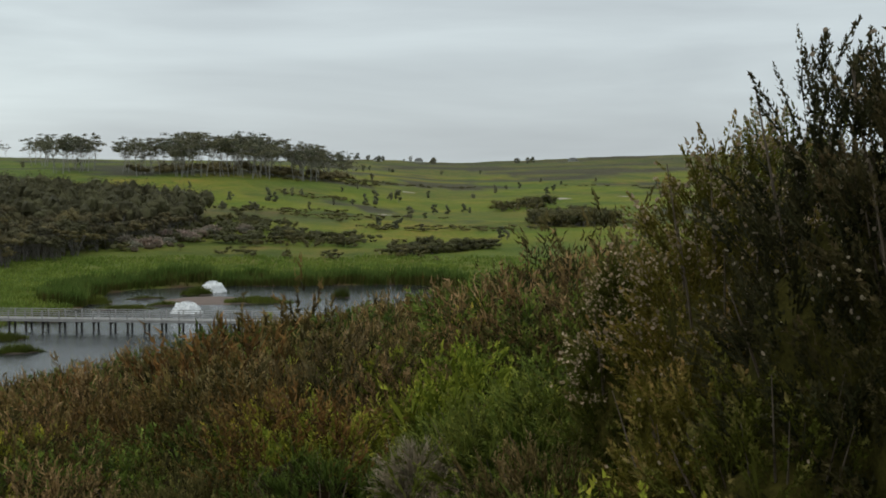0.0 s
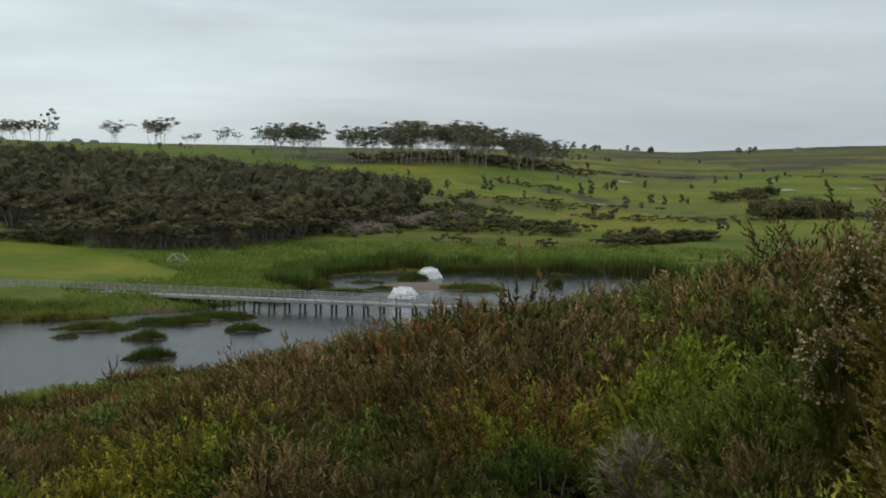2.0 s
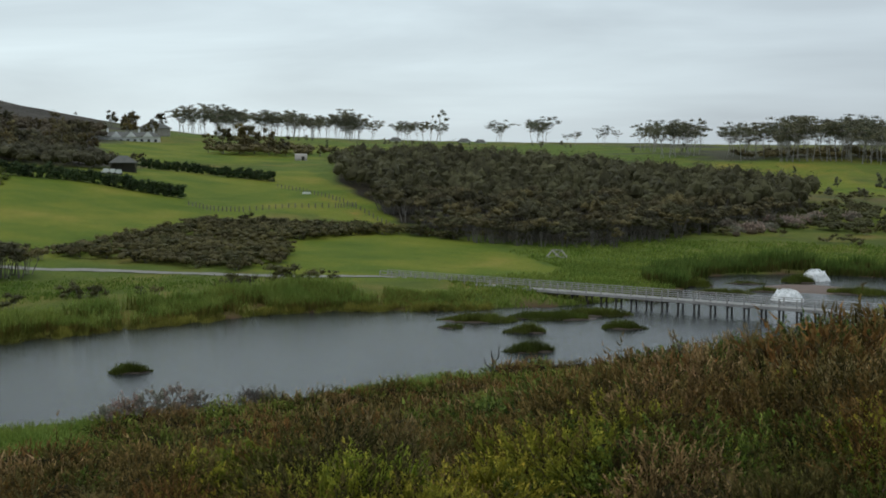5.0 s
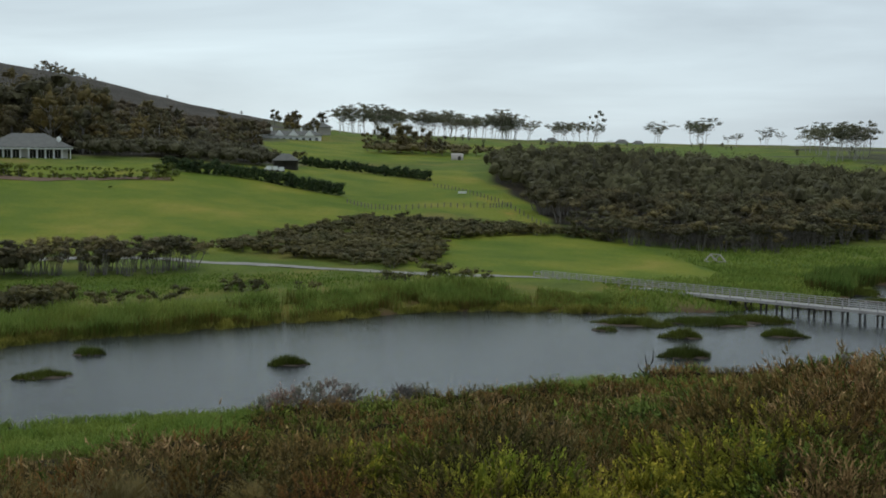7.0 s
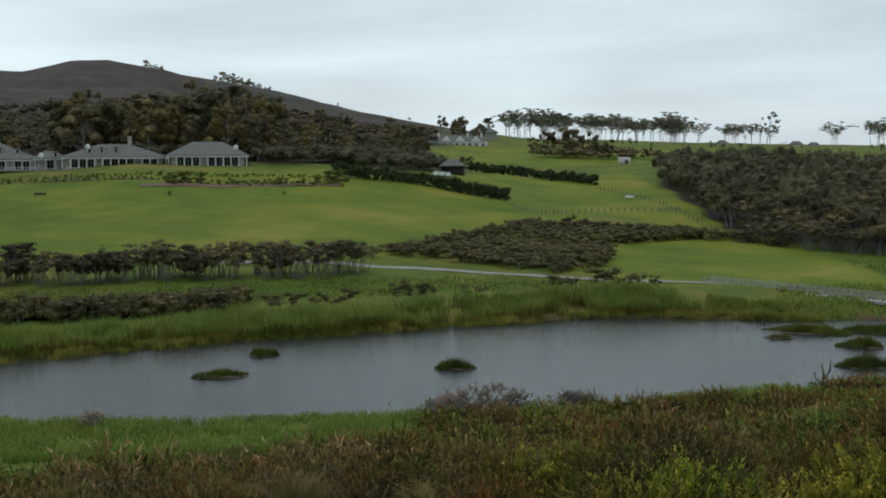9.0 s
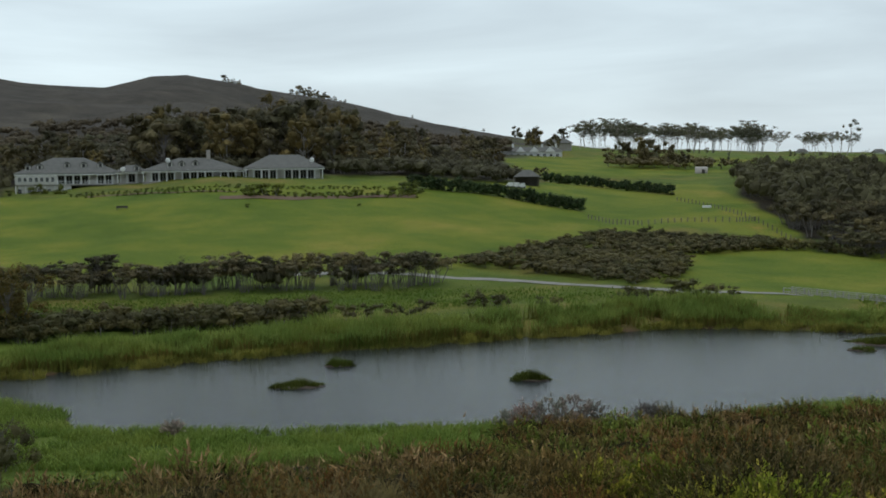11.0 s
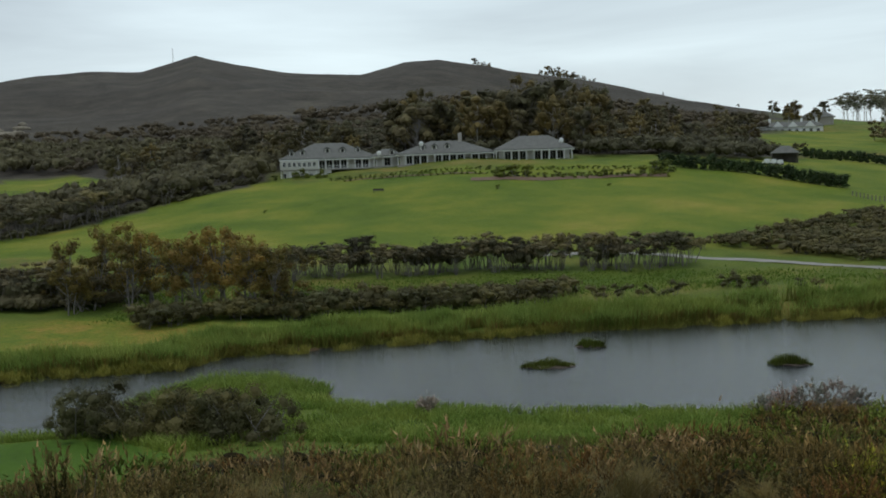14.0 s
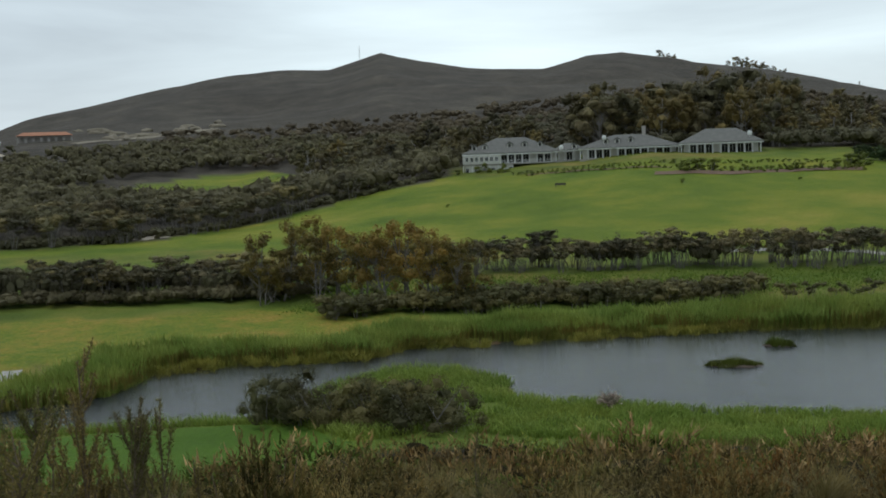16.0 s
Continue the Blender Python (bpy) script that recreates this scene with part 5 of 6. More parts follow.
def pavilion(az, r, floor, width, depth, roof_h, ridge, label, dormers=(), chimney=None, two_storey=0.0):
    """A hip-roofed wing with a columned verandah towards the valley."""
    c = at(az, r)
    root = thing("lodge_wing", label, "lodge", (c.x, c.y, floor), az, "wings of the lodge")
    w = width / 2
    boxed("wall", M_WALL, root, -w + 1, 0, -0.3, w - 1, depth - 3, 2.95)
    boxed("verandah_floor", M_STONE, root, -w + 0.2, -3, -3.4 if not two_storey else -0.4, w - 0.2, -0.004, -0.004 - 0.1)
    bm = bmesh.new()
    hip_roof(bm, -w - 0.5, w + 0.5, -3.6, depth - 2.5, 3.0, roof_h, ridge)
    part("roof", bm, M_ROOF, root)
    boxed("fascia", M_WHITE, root, -w - 0.3, -3.45, 2.62, w + 0.3, -3.2, 2.99)
    n = int(width / 2.3)
    for k in range(n + 1):
        x = -w + 0.4 + (width - 0.8) * k / n
        bm = bmesh.new()
        box(bm, x - 0.12, -3.29, 0.12, x + 0.12, -3.05, 2.45)
        box(bm, x - 0.22, -3.39, -0.1, x + 0.22, -2.95, 0.12)
        box(bm, x - 0.21, -3.38, 2.45, x + 0.21, -2.96, 2.6)
        part("column", bm, M_WHITE, root)
    for k in range(n):
        x = -w + 0.4 + (width - 0.8) * (k + 0.5) / n
        # dark panes widened and added in most bays to stand in for verandah shade
        if abs(x) < w - 2 and k % 5 != 4:
            window(root, x, 0, 0.08, 1.7, 2.4)
    if two_storey:
        x1 = -w + two_storey
        boxed("upper_wall", M_WALL, root, -w - 0.1, -3.5, -0.1, x1, -3.31, 2.6)
        boxed("lower_wall", M_WALL, root, -w + 0.6, -2.8, -3.9, x1 + 4, depth - 3.5, -0.5)
        for k in range(7):
            window(root, -w + 1.2 + k * (two_storey - 2) / 6.2, -3.5, 0.75, 0.8, 1.3)
        for k in range(6):
            x = -w + 0.1 + k * (two_storey + 2) / 5
            boxed("column", M_WHITE, root, x - 0.13, -3.3, -3.9, x + 0.13, -3.04, -0.45)
            window(root, x + 1.1, -2.8, -3.3, 0.9, 2.0)
        bm = bmesh.new()
        box(bm, x1, -3.36, 0.8, w, -3.28, 0.9)
        for k in range(int((w - x1) / 0.3)):
            box(bm, x1 + k * 0.3, -3.34, 0.0, x1 + k * 0.3 + 0.05, -3.3, 0.79)
        part("balustrade", bm, M_WHITE, root)
    for x, q in dormers:
        dormer(root, x, -3.6 + q * (depth / 2 + 0.5), 3.0 + roof_h * q * 0.93)
    if chimney is not None:
        boxed("chimney", M_STONE, root, chimney - 0.6, depth / 2 - 4, 3.0, chimney + 0.6, depth / 2 - 2.8, 3.0 + roof_h + 2.4)
    return root


pavilion(56.65, 353, 19.75, 23.5, 17, 4.2, 9, "low cream lodge wing with grey hipped roof and verandah")
pavilion(61.0, 356, 19.3, 30, 16, 3.9, 9, "low cream lodge wing with dormers, chimney and white verandah columns", ((-7, 0.35), (-3.5, 0.35), (0.5, 0.4)), 4.5)
pavilion(66.75, 362, 18.7, 30, 18, 4.9, 9, "two-storey end wing of the lodge with grey hipped roof", ((-11.5, 0.25), (-8.2, 0.3), (-0.5, 0.4), (4.2, 0.4), (9, 0.4)), None, 11.5)
pavilion(63.9, 361, 19.0, 9, 10, 2.2, 3, "small gabled link between two lodge wings", ((1.5, 0.2),))
for az_, r_, z_ in ((55.3, 352, 25.2), (62.2, 354, 25.4), (64.3, 356, 22.9)):
    c_ = at(az_, r_)
    dish = thing("satellite_dish", "white satellite dish on a lodge roof", "satellite dish", (c_.x, c_.y, z_), az_)
    bm_ = bmesh.new()
    bmesh.ops.create_uvsphere(bm_, u_segments=14, v_segments=8, radius=0.75, matrix=Matrix.Diagonal((1, 0.3, 1, 1)))
    part("bowl", bm_, M_WHITE, dish)
    boxed("mast", M_WHITE, dish, -0.05, 0.1, -2.0, 0.05, 0.2, 0)

# terraces and hedged beds in front of the lodge
M_BED = plain_material("brown_mulch", (0.11, 0.07, 0.045), (0.19, 0.125, 0.085), 0.7, 0.95, 0.02)
ribbon("garden_bed", [(59.8, 306), (57, 305), (53, 309), (50.2, 309)], 5.0, M_BED, 0.14, "bare brown planting bed across the bank", "garden bed")
ribbon("garden_bed", [(66, 331), (62, 322), (59, 315)], 1.6, M_BED, 0.12, "narrow brown planting bed along a terrace", "garden bed")
shrubs = make_kind(4, 200, name="garden_shrub", label="clipped round green shrub in a lodge garden bed", height=1.3, spread=1.5, trunk_r=0.04, blobs=7, n_leaf=170, leaf=0.2, m_leaf=M_GARDEN, m_bark=M_BARK, base_h=0.1, stems=2, blob_r=(0.3, 0.26), lump=False)
for k in range(64):
    az_ = 50.5 + 16 * k / 64
    place_tree(shrubs, g, az_, np.interp(az_, [50, 58, 67], [322, 322, 336]) + g.uniform(-0.6, 0.6), g.uniform(0.55, 0.9), group="rows of garden shrubs")
for k in range(40):
    az_ = 50.2 + 8.6 * k / 40
    place_tree(shrubs, g, az_, 309 + g.uniform(-2, 3), g.uniform(0.7, 1.3), group="rows of garden shrubs")
for k in range(26):
    az_ = 59 + 8 * k / 26
    place_tree(shrubs, g, az_, np.interp(az_, [59, 62, 67], [314, 321, 333]) + g.uniform(-1, 1), g.uniform(0.5, 1.0), group="rows of garden shrubs")
for az_, r_, s_ in ((58.1, 308, 2.5), (57.6, 307, 2.7), (57.1, 308, 2.4), (58.5, 309, 1.9), (50.8, 312, 2.4), (50.3, 314, 2.6), (51.2, 310, 1.8), (53.4, 309, 1.5), (67.2, 345, 2.0), (68.0, 350, 2.4), (69.5, 352, 1.5), (68.6, 349, 2.0), (58.4, 290, .8), (53.0, 293, .7), (70.0, 288, .6)):
    place_tree(shrubs, g, az_, r_, s_, label="large rounded green shrub on the lodge lawn's edge")
drop_unused(shrubs)
c_ = at(64.4, 300)
bench = thing("garden_bench", "small dark bench alone on the lawn", "bench", c_, 64)
boxed("seat", M_DARK_TIMBER, bench, -1.4, -0.25, 0.42, 1.4, 0.25, 0.5)
boxed("backrest", M_DARK_TIMBER, bench, -1.4, 0.2, 0.52, 1.4, 0.26, 0.95)
for s_ in (-1.2, 1.2):
    boxed("leg", M_DARK_TIMBER, bench, s_ - 0.08, -0.2, -0.2, s_ + 0.08, 0.2, 0.418)

# clipped hedges
hedge_tree = make_kind(3, 220, name="hedge_tree", label="dense dark green shelter tree in a clipped hedge row", height=4.2, spread=3.0, trunk_r=0.08, blobs=12, n_leaf=420, leaf=0.3, m_leaf=M_HEDGE, m_bark=M_BARK, base_h=0.05, blob_r=(0.32, 0.3))
for a0, r0, a1, r1, n_, s_ in ((50.6, 326, 46, 322, 24, 0.92), (46, 322, 41.95, 305, 23, 0.88), (43.9, 405, 40.6, 392, 23, 0.85), (40.6, 392, 37.6, 365, 22, 0.85)):
    for k in range(n_):
        f_ = (k + 0.5) / n_
        place_tree(hedge_tree, g, a0 + (a1 - a0) * f_, r0 + (r1 - r0) * f_ + g.uniform(-0.5, 0.5), s_, group="shelter hedge round the paddocks")
drop_unused(hedge_tree)

# gazebo between the hedges
c_ = at(44.7, 372)
gaz = thing("gazebo", "dark open-sided timber gazebo with hipped roof between hedges", "gazebo", c_, 44.7)
bm_ = bmesh.new()
hip_roof(bm_, -4.4, 4.4, -3, 3, 2.6, 2.3, 2.5)
part("roof", bm_, M_ROOF, gaz)
for x_ in (-3.8, -1.3, 1.3, 3.8):
    for y_ in (-2.6, 2.6):
        boxed("post", M_DARK_TIMBER, gaz, x_ - 0.12, y_ - 0.12, -0.4, x_ + 0.12, y_ + 0.12, 2.595)
boxed("back_wall", M_DARK_TIMBER, gaz, -3.6, 2.4, -0.4, 3.6, 2.47, 2.59)
for az_, r_ in ((45.55, 352), (45.25, 353), (44.95, 354)):
    c_ = at(az_, r_)
    cart = thing("white_cart", "small white cart parked on grass by a gazebo", "cart", c_, az_ + 20, "white carts by the gazebo")
    bm_ = bmesh.new()
    box(bm_, -1.1, -0.6, 0.35, 1.1, 0.6, 0.9)
    box(bm_, -0.5, -0.55, 0.9, 0.9, 0.55, 1.6)
    bmesh.ops.bevel(bm_, geom=bm_.edges[:], offset=0.08, segments=2, affect="EDGES")
    part("body", bm_, M_WHITE, cart)
    for x_ in (-0.7, 0.7):
        for y_ in (-0.62, 0.62):
            bm_ = bmesh.new()
            bmesh.ops.create_cone(bm_, cap_ends=True, segments=14, radius1=0.3, radius2=0.3, depth=0.16, matrix=Matrix.Translation((x_, y_, 0.3)) @ Matrix.Rotation(radians(90), 4, "X"))
            part("wheel", bm_, M_PILE, cart)

# the long white house under the ridge
c_ = at(44.6, 590)
house = thing("country_house", "long white gabled house among trees below the ridge", "house", (c_.x, c_.y, 27.2), 44.6)
boxed("wall", M_WHITE, house, -17, 0, -2, 17, 9, 3.2)
bm_ = bmesh.new()
hip_roof(bm_, -17.6, 17.6, -0.6, 9.6, 3.2, 2.6, 26)
part("roof", bm_, M_ROOF, house)
for x_ in (-12, -4, 3, 11):
    bm_ = bmesh.new()
    p_ = [bm_.verts.new(q) for q in ((x_ - 2.6, -1, 3.1), (x_ + 2.6, -1, 3.1), (x_, -1, 5.9), (x_ - 2.6, 5, 3.1), (x_ + 2.6, 5, 3.1), (x_, 5, 5.9))]
    for f_ in ((0, 1, 2), (0, 2, 5, 3), (2, 1, 4, 5)):
        bm_.faces.new([p_[k] for k in f_])
    part("gable", bm_, M_WHITE, house)
for k in range(10):
    window(house, -15 + k * 3.3, 0, 0.4, 1.3, 1.7)
for x_ in (-8, 7, 14):
    boxed("chimney", M_WHITE, house, x_ - 0.5, 4, 5, x_ + 0.5, 5, 7.4)
c_ = at(43.2, 640)
barn = thing("upper_house", "low grey-roofed house half hidden behind trees", "house", (c_.x, c_.y, 33), 43)
boxed("wall", M_STONE, barn, -8, 0, -3, 8, 8, 2.6)
bm_ = bmesh.new()
hip_roof(bm_, -9, 9, -1, 9, 2.6, 3, 8)
part("roof", bm_, M_ROOF, barn)

# small pale hoop shed and cottages
c_ = at(36.25, 478)
shed = thing("hoop_shed", "small pale hooped shed at the edge of a paddock", "shed", c_, 36)
bm_ = bmesh.new()
bmesh.ops.create_cone(bm_, cap_ends=True, segments=24, radius1=2.3, radius2=2.3, depth=5, matrix=Matrix.Rotation(radians(90), 4, "Y"))
for v_ in bm_.verts:
    v_.co.z = max(v_.co.z, -0.3) * 1.15
part("shell", bm_, M_STONE, shed)
boxed("door", M_PILE, shed, 0.2, -2.5, -0.3, 1.4, -2.31, 1.5)
for az_, r_, z_, w_ in ((28.2, 830, -2.2, 9), (27.4, 840, -2.4, 8), (31.6, 820, -2.0, 8), (3.2, 975, -1.6, 8), (1.2, 985, -1.6, 7), (-6.4, 960, -2.0, 8)):
    c_ = at(az_, r_, z_)
    cot = thing("far_cottage", "far pale cottage with low roof on the skyline", "cottage", c_, az_, "far cottages on the ridge")
    boxed("wall", M_WHITE, cot, -w_ / 2, 0, -1, w_ / 2, 6, 2.8)
    bm_ = bmesh.new()
    hip_roof(bm_, -w_ / 2 - 0.5, w_ / 2 + 0.5, -0.5, 6.5, 2.8, 2.4, w_ * 0.5)
    part("roof", bm_, M_ROOF, cot)

# villa with arches and the pale cutting beside it
c_ = at(89.0, 725)
villa = thing("arched_villa", "long pale villa with arcade and terracotta roof on hillside", "villa", (c_.x, c_.y, 37.2), 89)
boxed("back_wall", M_STONE, villa, -15, 2.5, -2, 15, 9, 4)
for k in range(8):
    x_ = -15 + 30 * k / 7
    boxed("pier", M_STONE, villa, x_ - 0.55, 0, -2, x_ + 0.55, 0.8, 3.2)
for k in range(7):
    x0_, x1_ = -15 + 30 * k / 7 + 0.55, -15 + 30 * (k + 1) / 7 - 0.55
    bm_ = bmesh.new()
    top_ = [bm_.verts.new((x0_ + (x1_ - x0_) * q / 10, 0.1, 4.2)) for q in range(11)]
    arc_ = [bm_.verts.new((x0_ + (x1_ - x0_) * q / 10, 0.1, 1.9 + 1.5 * math.sin(math.pi * q / 10))) for q in range(11)]
    for q in range(10):
        bm_.faces.new((arc_[q], arc_[q + 1], top_[q + 1], top_[q]))
    bmesh.ops.solidify(bm_, geom=bm_.faces[:], thickness=0.6)
    part("arch", bm_, M_STONE, villa)
bm_ = bmesh.new()
hip_roof(bm_, -15.8, 15.8, -0.6, 9.8, 4.2, 2.2, 24)
part("roof", bm_, M_TILE, villa)
c_ = at(91.3, 735)
tent = thing("white_pavilion", "small white-roofed pavilion beside a villa", "pavilion", (c_.x, c_.y, 37), 91)
bm_ = bmesh.new()
hip_roof(bm_, -5, 5, -3, 3, 1.2, 1.8, 3)
part("roof", bm_, M_WHITE, tent)
boxed("wall", M_STONE, tent, -4.5, -2.5, -2, 4.5, 2.5, 1.2)
M_ROCK = plain_material("ochre_rock", (0.14, 0.12, 0.085), (0.27, 0.24, 0.18), 0.4, 0.95, 0.05)
for k in range(26):
    az_, r_ = g.uniform(80.5, 87.5), g.uniform(700, 790)
    c_ = at(az_, r_)
    rock = thing("rock_outcrop", "pale weathered rock face on a cut hillside", "rock", c_, float(g.uniform(0, 180)), "pale rocks on the cutting")
    bm_ = bmesh.new()
    bmesh.ops.create_icosphere(bm_, subdivisions=2, radius=1)
    sx_ = g.uniform(3, 8)
    for v_ in bm_.verts:
        k_ = 1 + 0.35 * noise.noise(v_.co * 1.6 + Vector((k, 0, 0)))
        v_.co = Vector((v_.co.x * sx_ * k_, v_.co.y * 2.5 * k_, v_.co.z * 1.9 * k_))
    part("rock_face", bm_, M_ROCK, rock)
ribbon("cutting", [(87.8, 690), (86, 700), (84, 715), (81.5, 735)], 14, M_ROCK, 0.25, "bare pale ground of a hillside cutting", "bare ground")

# mast on the summit
c_ = at(74.0, 1380)
mast = thing("radio_mast", "thin grey radio mast on a hill's summit", "mast", c_)
bm_ = bmesh.new()
for k in range(3):
    a_ = 2 * math.pi * k / 3
    beam(bm_, (math.cos(a_) * 0.7, math.sin(a_) * 0.7, -2), (math.cos(a_) * 0.2, math.sin(a_) * 0.2, 17), 0.1, 0.1)
for k in range(13):
    for q in range(3):
        a_, b2_ = 2 * math.pi * q / 3, 2 * math.pi * (q + 1) / 3
        r1_, r2_ = 0.7 - 0.5 * k / 13, 0.7 - 0.5 * (k + 1) / 13
        beam(bm_, (math.cos(a_) * r1_, math.sin(a_) * r1_, k * 1.3), (math.cos(b2_) * r2_, math.sin(b2_) * r2_, k * 1.3 + 1.3), 0.06, 0.06)
part("lattice", bm_, M_BARK, mast)

# paddock fence
fence = thing("paddock_fence", "wire paddock fence on weathered wooden posts", "fence", (0, 0, 0))
line_ = [(41.7, 292), (40.5, 283), (39.1, 285), (36.9, 294), (34.6, 296), (33.6, 300)]
bm_ = bmesh.new()
box(bm_, -0.08, -0.08, -0.4, 0.08, 0.08, 1.2)
me_post_ = bpy.data.meshes.new("fence_post")
bm_.to_mesh(me_post_)
bm_.free()
me_post_.materials.append(M_BARK)
prev_ = None
for k in range(36):
    f_ = k / 35 * (len(line_) - 1)
    p_ = at(np.interp(f_, range(len(line_)), [q[0] for q in line_]), np.interp(f_, range(len(line_)), [q[1] for q in line_]))
    part_of("fence_post", me_post_, fence).location = p_
    if prev_ is not None:
        for h_ in (0.4, 0.8, 1.2):
            bm_ = bmesh.new()
            beam(bm_, prev_ + Vector((0, 0, h_)), p_ + Vector((0, 0, h_)), 0.025, 0.025)
            part("wire", bm_, M_BARK, fence)
    prev_ = p_
fence_2 = thing("paddock_fence", "post fence running down beside the wood", "fence", (0, 0, 0))
for k in range(30):
    part_of("fence_post", me_post_, fence_2).location = at(np.interp(k, [0, 18, 29], [37.4, 34.2, 31.9]), np.interp(k, [0, 18, 29], [352, 308, 262]))
sheep_like = thing("trough", "pale stone trough lying in paddock grass", "trough", at(36.0, 330), 30)
boxed("basin", M_WHITE, sheep_like, -1.2, -0.4, -0.1, 1.2, 0.4, 0.55)

# wooden pyramid frame by the marsh
c_ = at(23.65, 222)
pyr = thing("timber_frame", "weathered timber pyramid frame standing by the marsh", "frame", c_, 24)
apex_ = [(-0.8, 0, 1.35), (0.9, 0, 1.3)]
for a_, b_ in (((-1.9, -1.1, 0), apex_[0]), ((-1.9, 1.1, 0), apex_[0]), ((0.2, -1.1, 0), apex_[0]), ((1.9, -1.1, 0), apex_[1]), ((1.9, 1.1, 0), apex_[1]), ((-0.1, 1.1, 0), apex_[1]), (apex_[0], apex_[1]), ((-1.9, -1.1, 0.05), (1.9, -1.1, 0.05)), ((-0.9, 0, 1.25), (0.5, -1.0, 0.1))):
    bm_ = bmesh.new()
    beam(bm_, a_, b_, 0.18, 0.18)
    part("strut", bm_, M_BARK_PALE, pyr)


# ---- shrubs of the near slope ----
BALL = {}
for level in (2, 3):
    bm_ = bmesh.new()
    bmesh.ops.create_icosphere(bm_, subdivisions=level, radius=1)
    BALL[level] = (np.array([q.co[:] for q in bm_.verts]), np.array([[q.index for q in t.verts] for t in bm_.faces]))
    bm_.free()


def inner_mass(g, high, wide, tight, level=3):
    """The filling of a shrub, lumpy and open below; mostly coloured as gap shade."""
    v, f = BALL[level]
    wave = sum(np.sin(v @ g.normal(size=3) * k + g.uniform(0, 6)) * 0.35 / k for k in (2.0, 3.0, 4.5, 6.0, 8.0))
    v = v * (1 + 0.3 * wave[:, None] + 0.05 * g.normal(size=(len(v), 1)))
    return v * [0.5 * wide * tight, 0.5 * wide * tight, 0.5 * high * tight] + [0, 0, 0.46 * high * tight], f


def broom(g, high, wide, heads, shoots, per, leaf, narrow, length, girth, rise, fan=0.5, low=-0.1, core=True, head_r=0.3, spiky=0.12, spindle=0.26):
    """Bunches of ascending shoots set with narrow leaves: vertices, faces, growth tone of each face (0 older wood
    darkened as gap shade, 1 fresh tip), sites for flowers.
    """
    n = heads * shoots
    a = np.arange(heads) * 2.39996 + g.uniform(0, 6.28)
    up = low + (1 - low) * (np.arange(heads) + g.uniform(0.1, 0.9, heads)) / heads
    flat = np.sqrt(np.maximum(1 - up ** 2, 0))
    way = np.stack([np.cos(a) * flat, np.sin(a) * flat, up], 1)
    size = np.array([0.5 * wide - 0.25 * length, 0.5 * wide - 0.25 * length, 0.5 * high - 0.3 * length])
    mid = way * size * g.uniform(0.7, 1.08, (heads, 1)) + [0, 0, 0.46 * high - 0.15 * length]
    lead = way * (1 - rise) + np.array([0, 0, 1]) * rise + 0.12 * g.normal(size=(heads, 3))
    k = np.repeat(np.arange(heads), shoots)
    off = g.normal(size=(n, 3)) * [1, 1, 0.5]
    off /= np.maximum(1, np.linalg.norm(off, axis=1))[:, None]
    rho = np.linalg.norm(off[:, :2], axis=1)
    axis = lead[k] + off * fan
    axis /= np.linalg.norm(axis, axis=1)[:, None]
    ln = length * g.uniform(0.8, 1.15, heads)[k] * g.uniform(0.65, 1.1, n) * (1.12 - 0.4 * rho ** 2) * np.where(g.random(n) < spiky, 1.45, 1.0)
    foot = mid[k] + off * head_r * min(wide, high) * 0.5 - axis * (0.25 * ln)[:, None]
    foot[:, 2] = np.maximum(foot[:, 2], 0.02)
    fat = girth * g.uniform(0.7, 1.3, n)
    bend = g.normal(0, 0.13, (n, 3))
    j = np.repeat(np.arange(n), per)
    s = (np.tile(np.arange(per), n) + g.random(n * per)) / per
    side = np.cross(axis[j], g.normal(size=(len(j), 3)))
    side /= np.linalg.norm(side, axis=1)[:, None] + 1e-9
    reach = fat[j] * g.uniform(0.3, 1, len(j)) * np.minimum(1, 2.6 * (1.03 - s)) * (0.6 + 0.8 * np.minimum(s, 0.5))
    c = foot[j] + axis[j] * (s * ln[j])[:, None] + bend[j] * (s * s * ln[j])[:, None] + side * reach[:, None]
    c[:, 2] = np.maximum(c[:, 2], 0.015)
    v, f = leaves(c, leaf, g, narrow, axis[j] + side * (0.6 - 0.35 * s)[:, None], side + axis[j] * 0.35, 0.3)
    fresh = np.clip(g.normal(0.5, 0.2, n) + g.normal(0, 0.13, heads)[k], 0, 1)
    # from foot to tip: growth tone with the shade of the gaps mixed in
    age_shade = np.clip(0.15 + (s - 0.25) * (0.45 + 0.8 * fresh[j]) + 0.07 * g.normal(size=len(j)), 0, 1)
    if core:
        u = np.cross(axis, [0.3, 0.5, 0.81])
        u /= np.linalg.norm(u, axis=1)[:, None] + 1e-9
        w = np.cross(axis, u)
        ring = [foot + axis * (0.3 * ln)[:, None] + (u * math.cos(q) + w * math.sin(q)) * (spindle * fat)[:, None] for q in (0, 2.09, 4.19)]
        pv = np.stack([foot - axis * (0.25 * ln)[:, None], *ring, foot + (axis + bend * 0.7) * (0.72 * ln)[:, None]], 1).reshape(-1, 3)
        o = (np.arange(n) * 5)[:, None, None]
        pf = (np.array([[0, 2, 1], [0, 3, 2], [0, 1, 3], [1, 2, 4], [2, 3, 4], [3, 1, 4]])[None] + o).reshape(-1, 3)
        v, f = both((v, f), (pv, pf))
        age_shade = np.concatenate([age_shade, np.repeat(0.2 + 0.3 * fresh, 6)])
    return v, f, age_shade, np.column_stack([c, side])[s > 0.45]


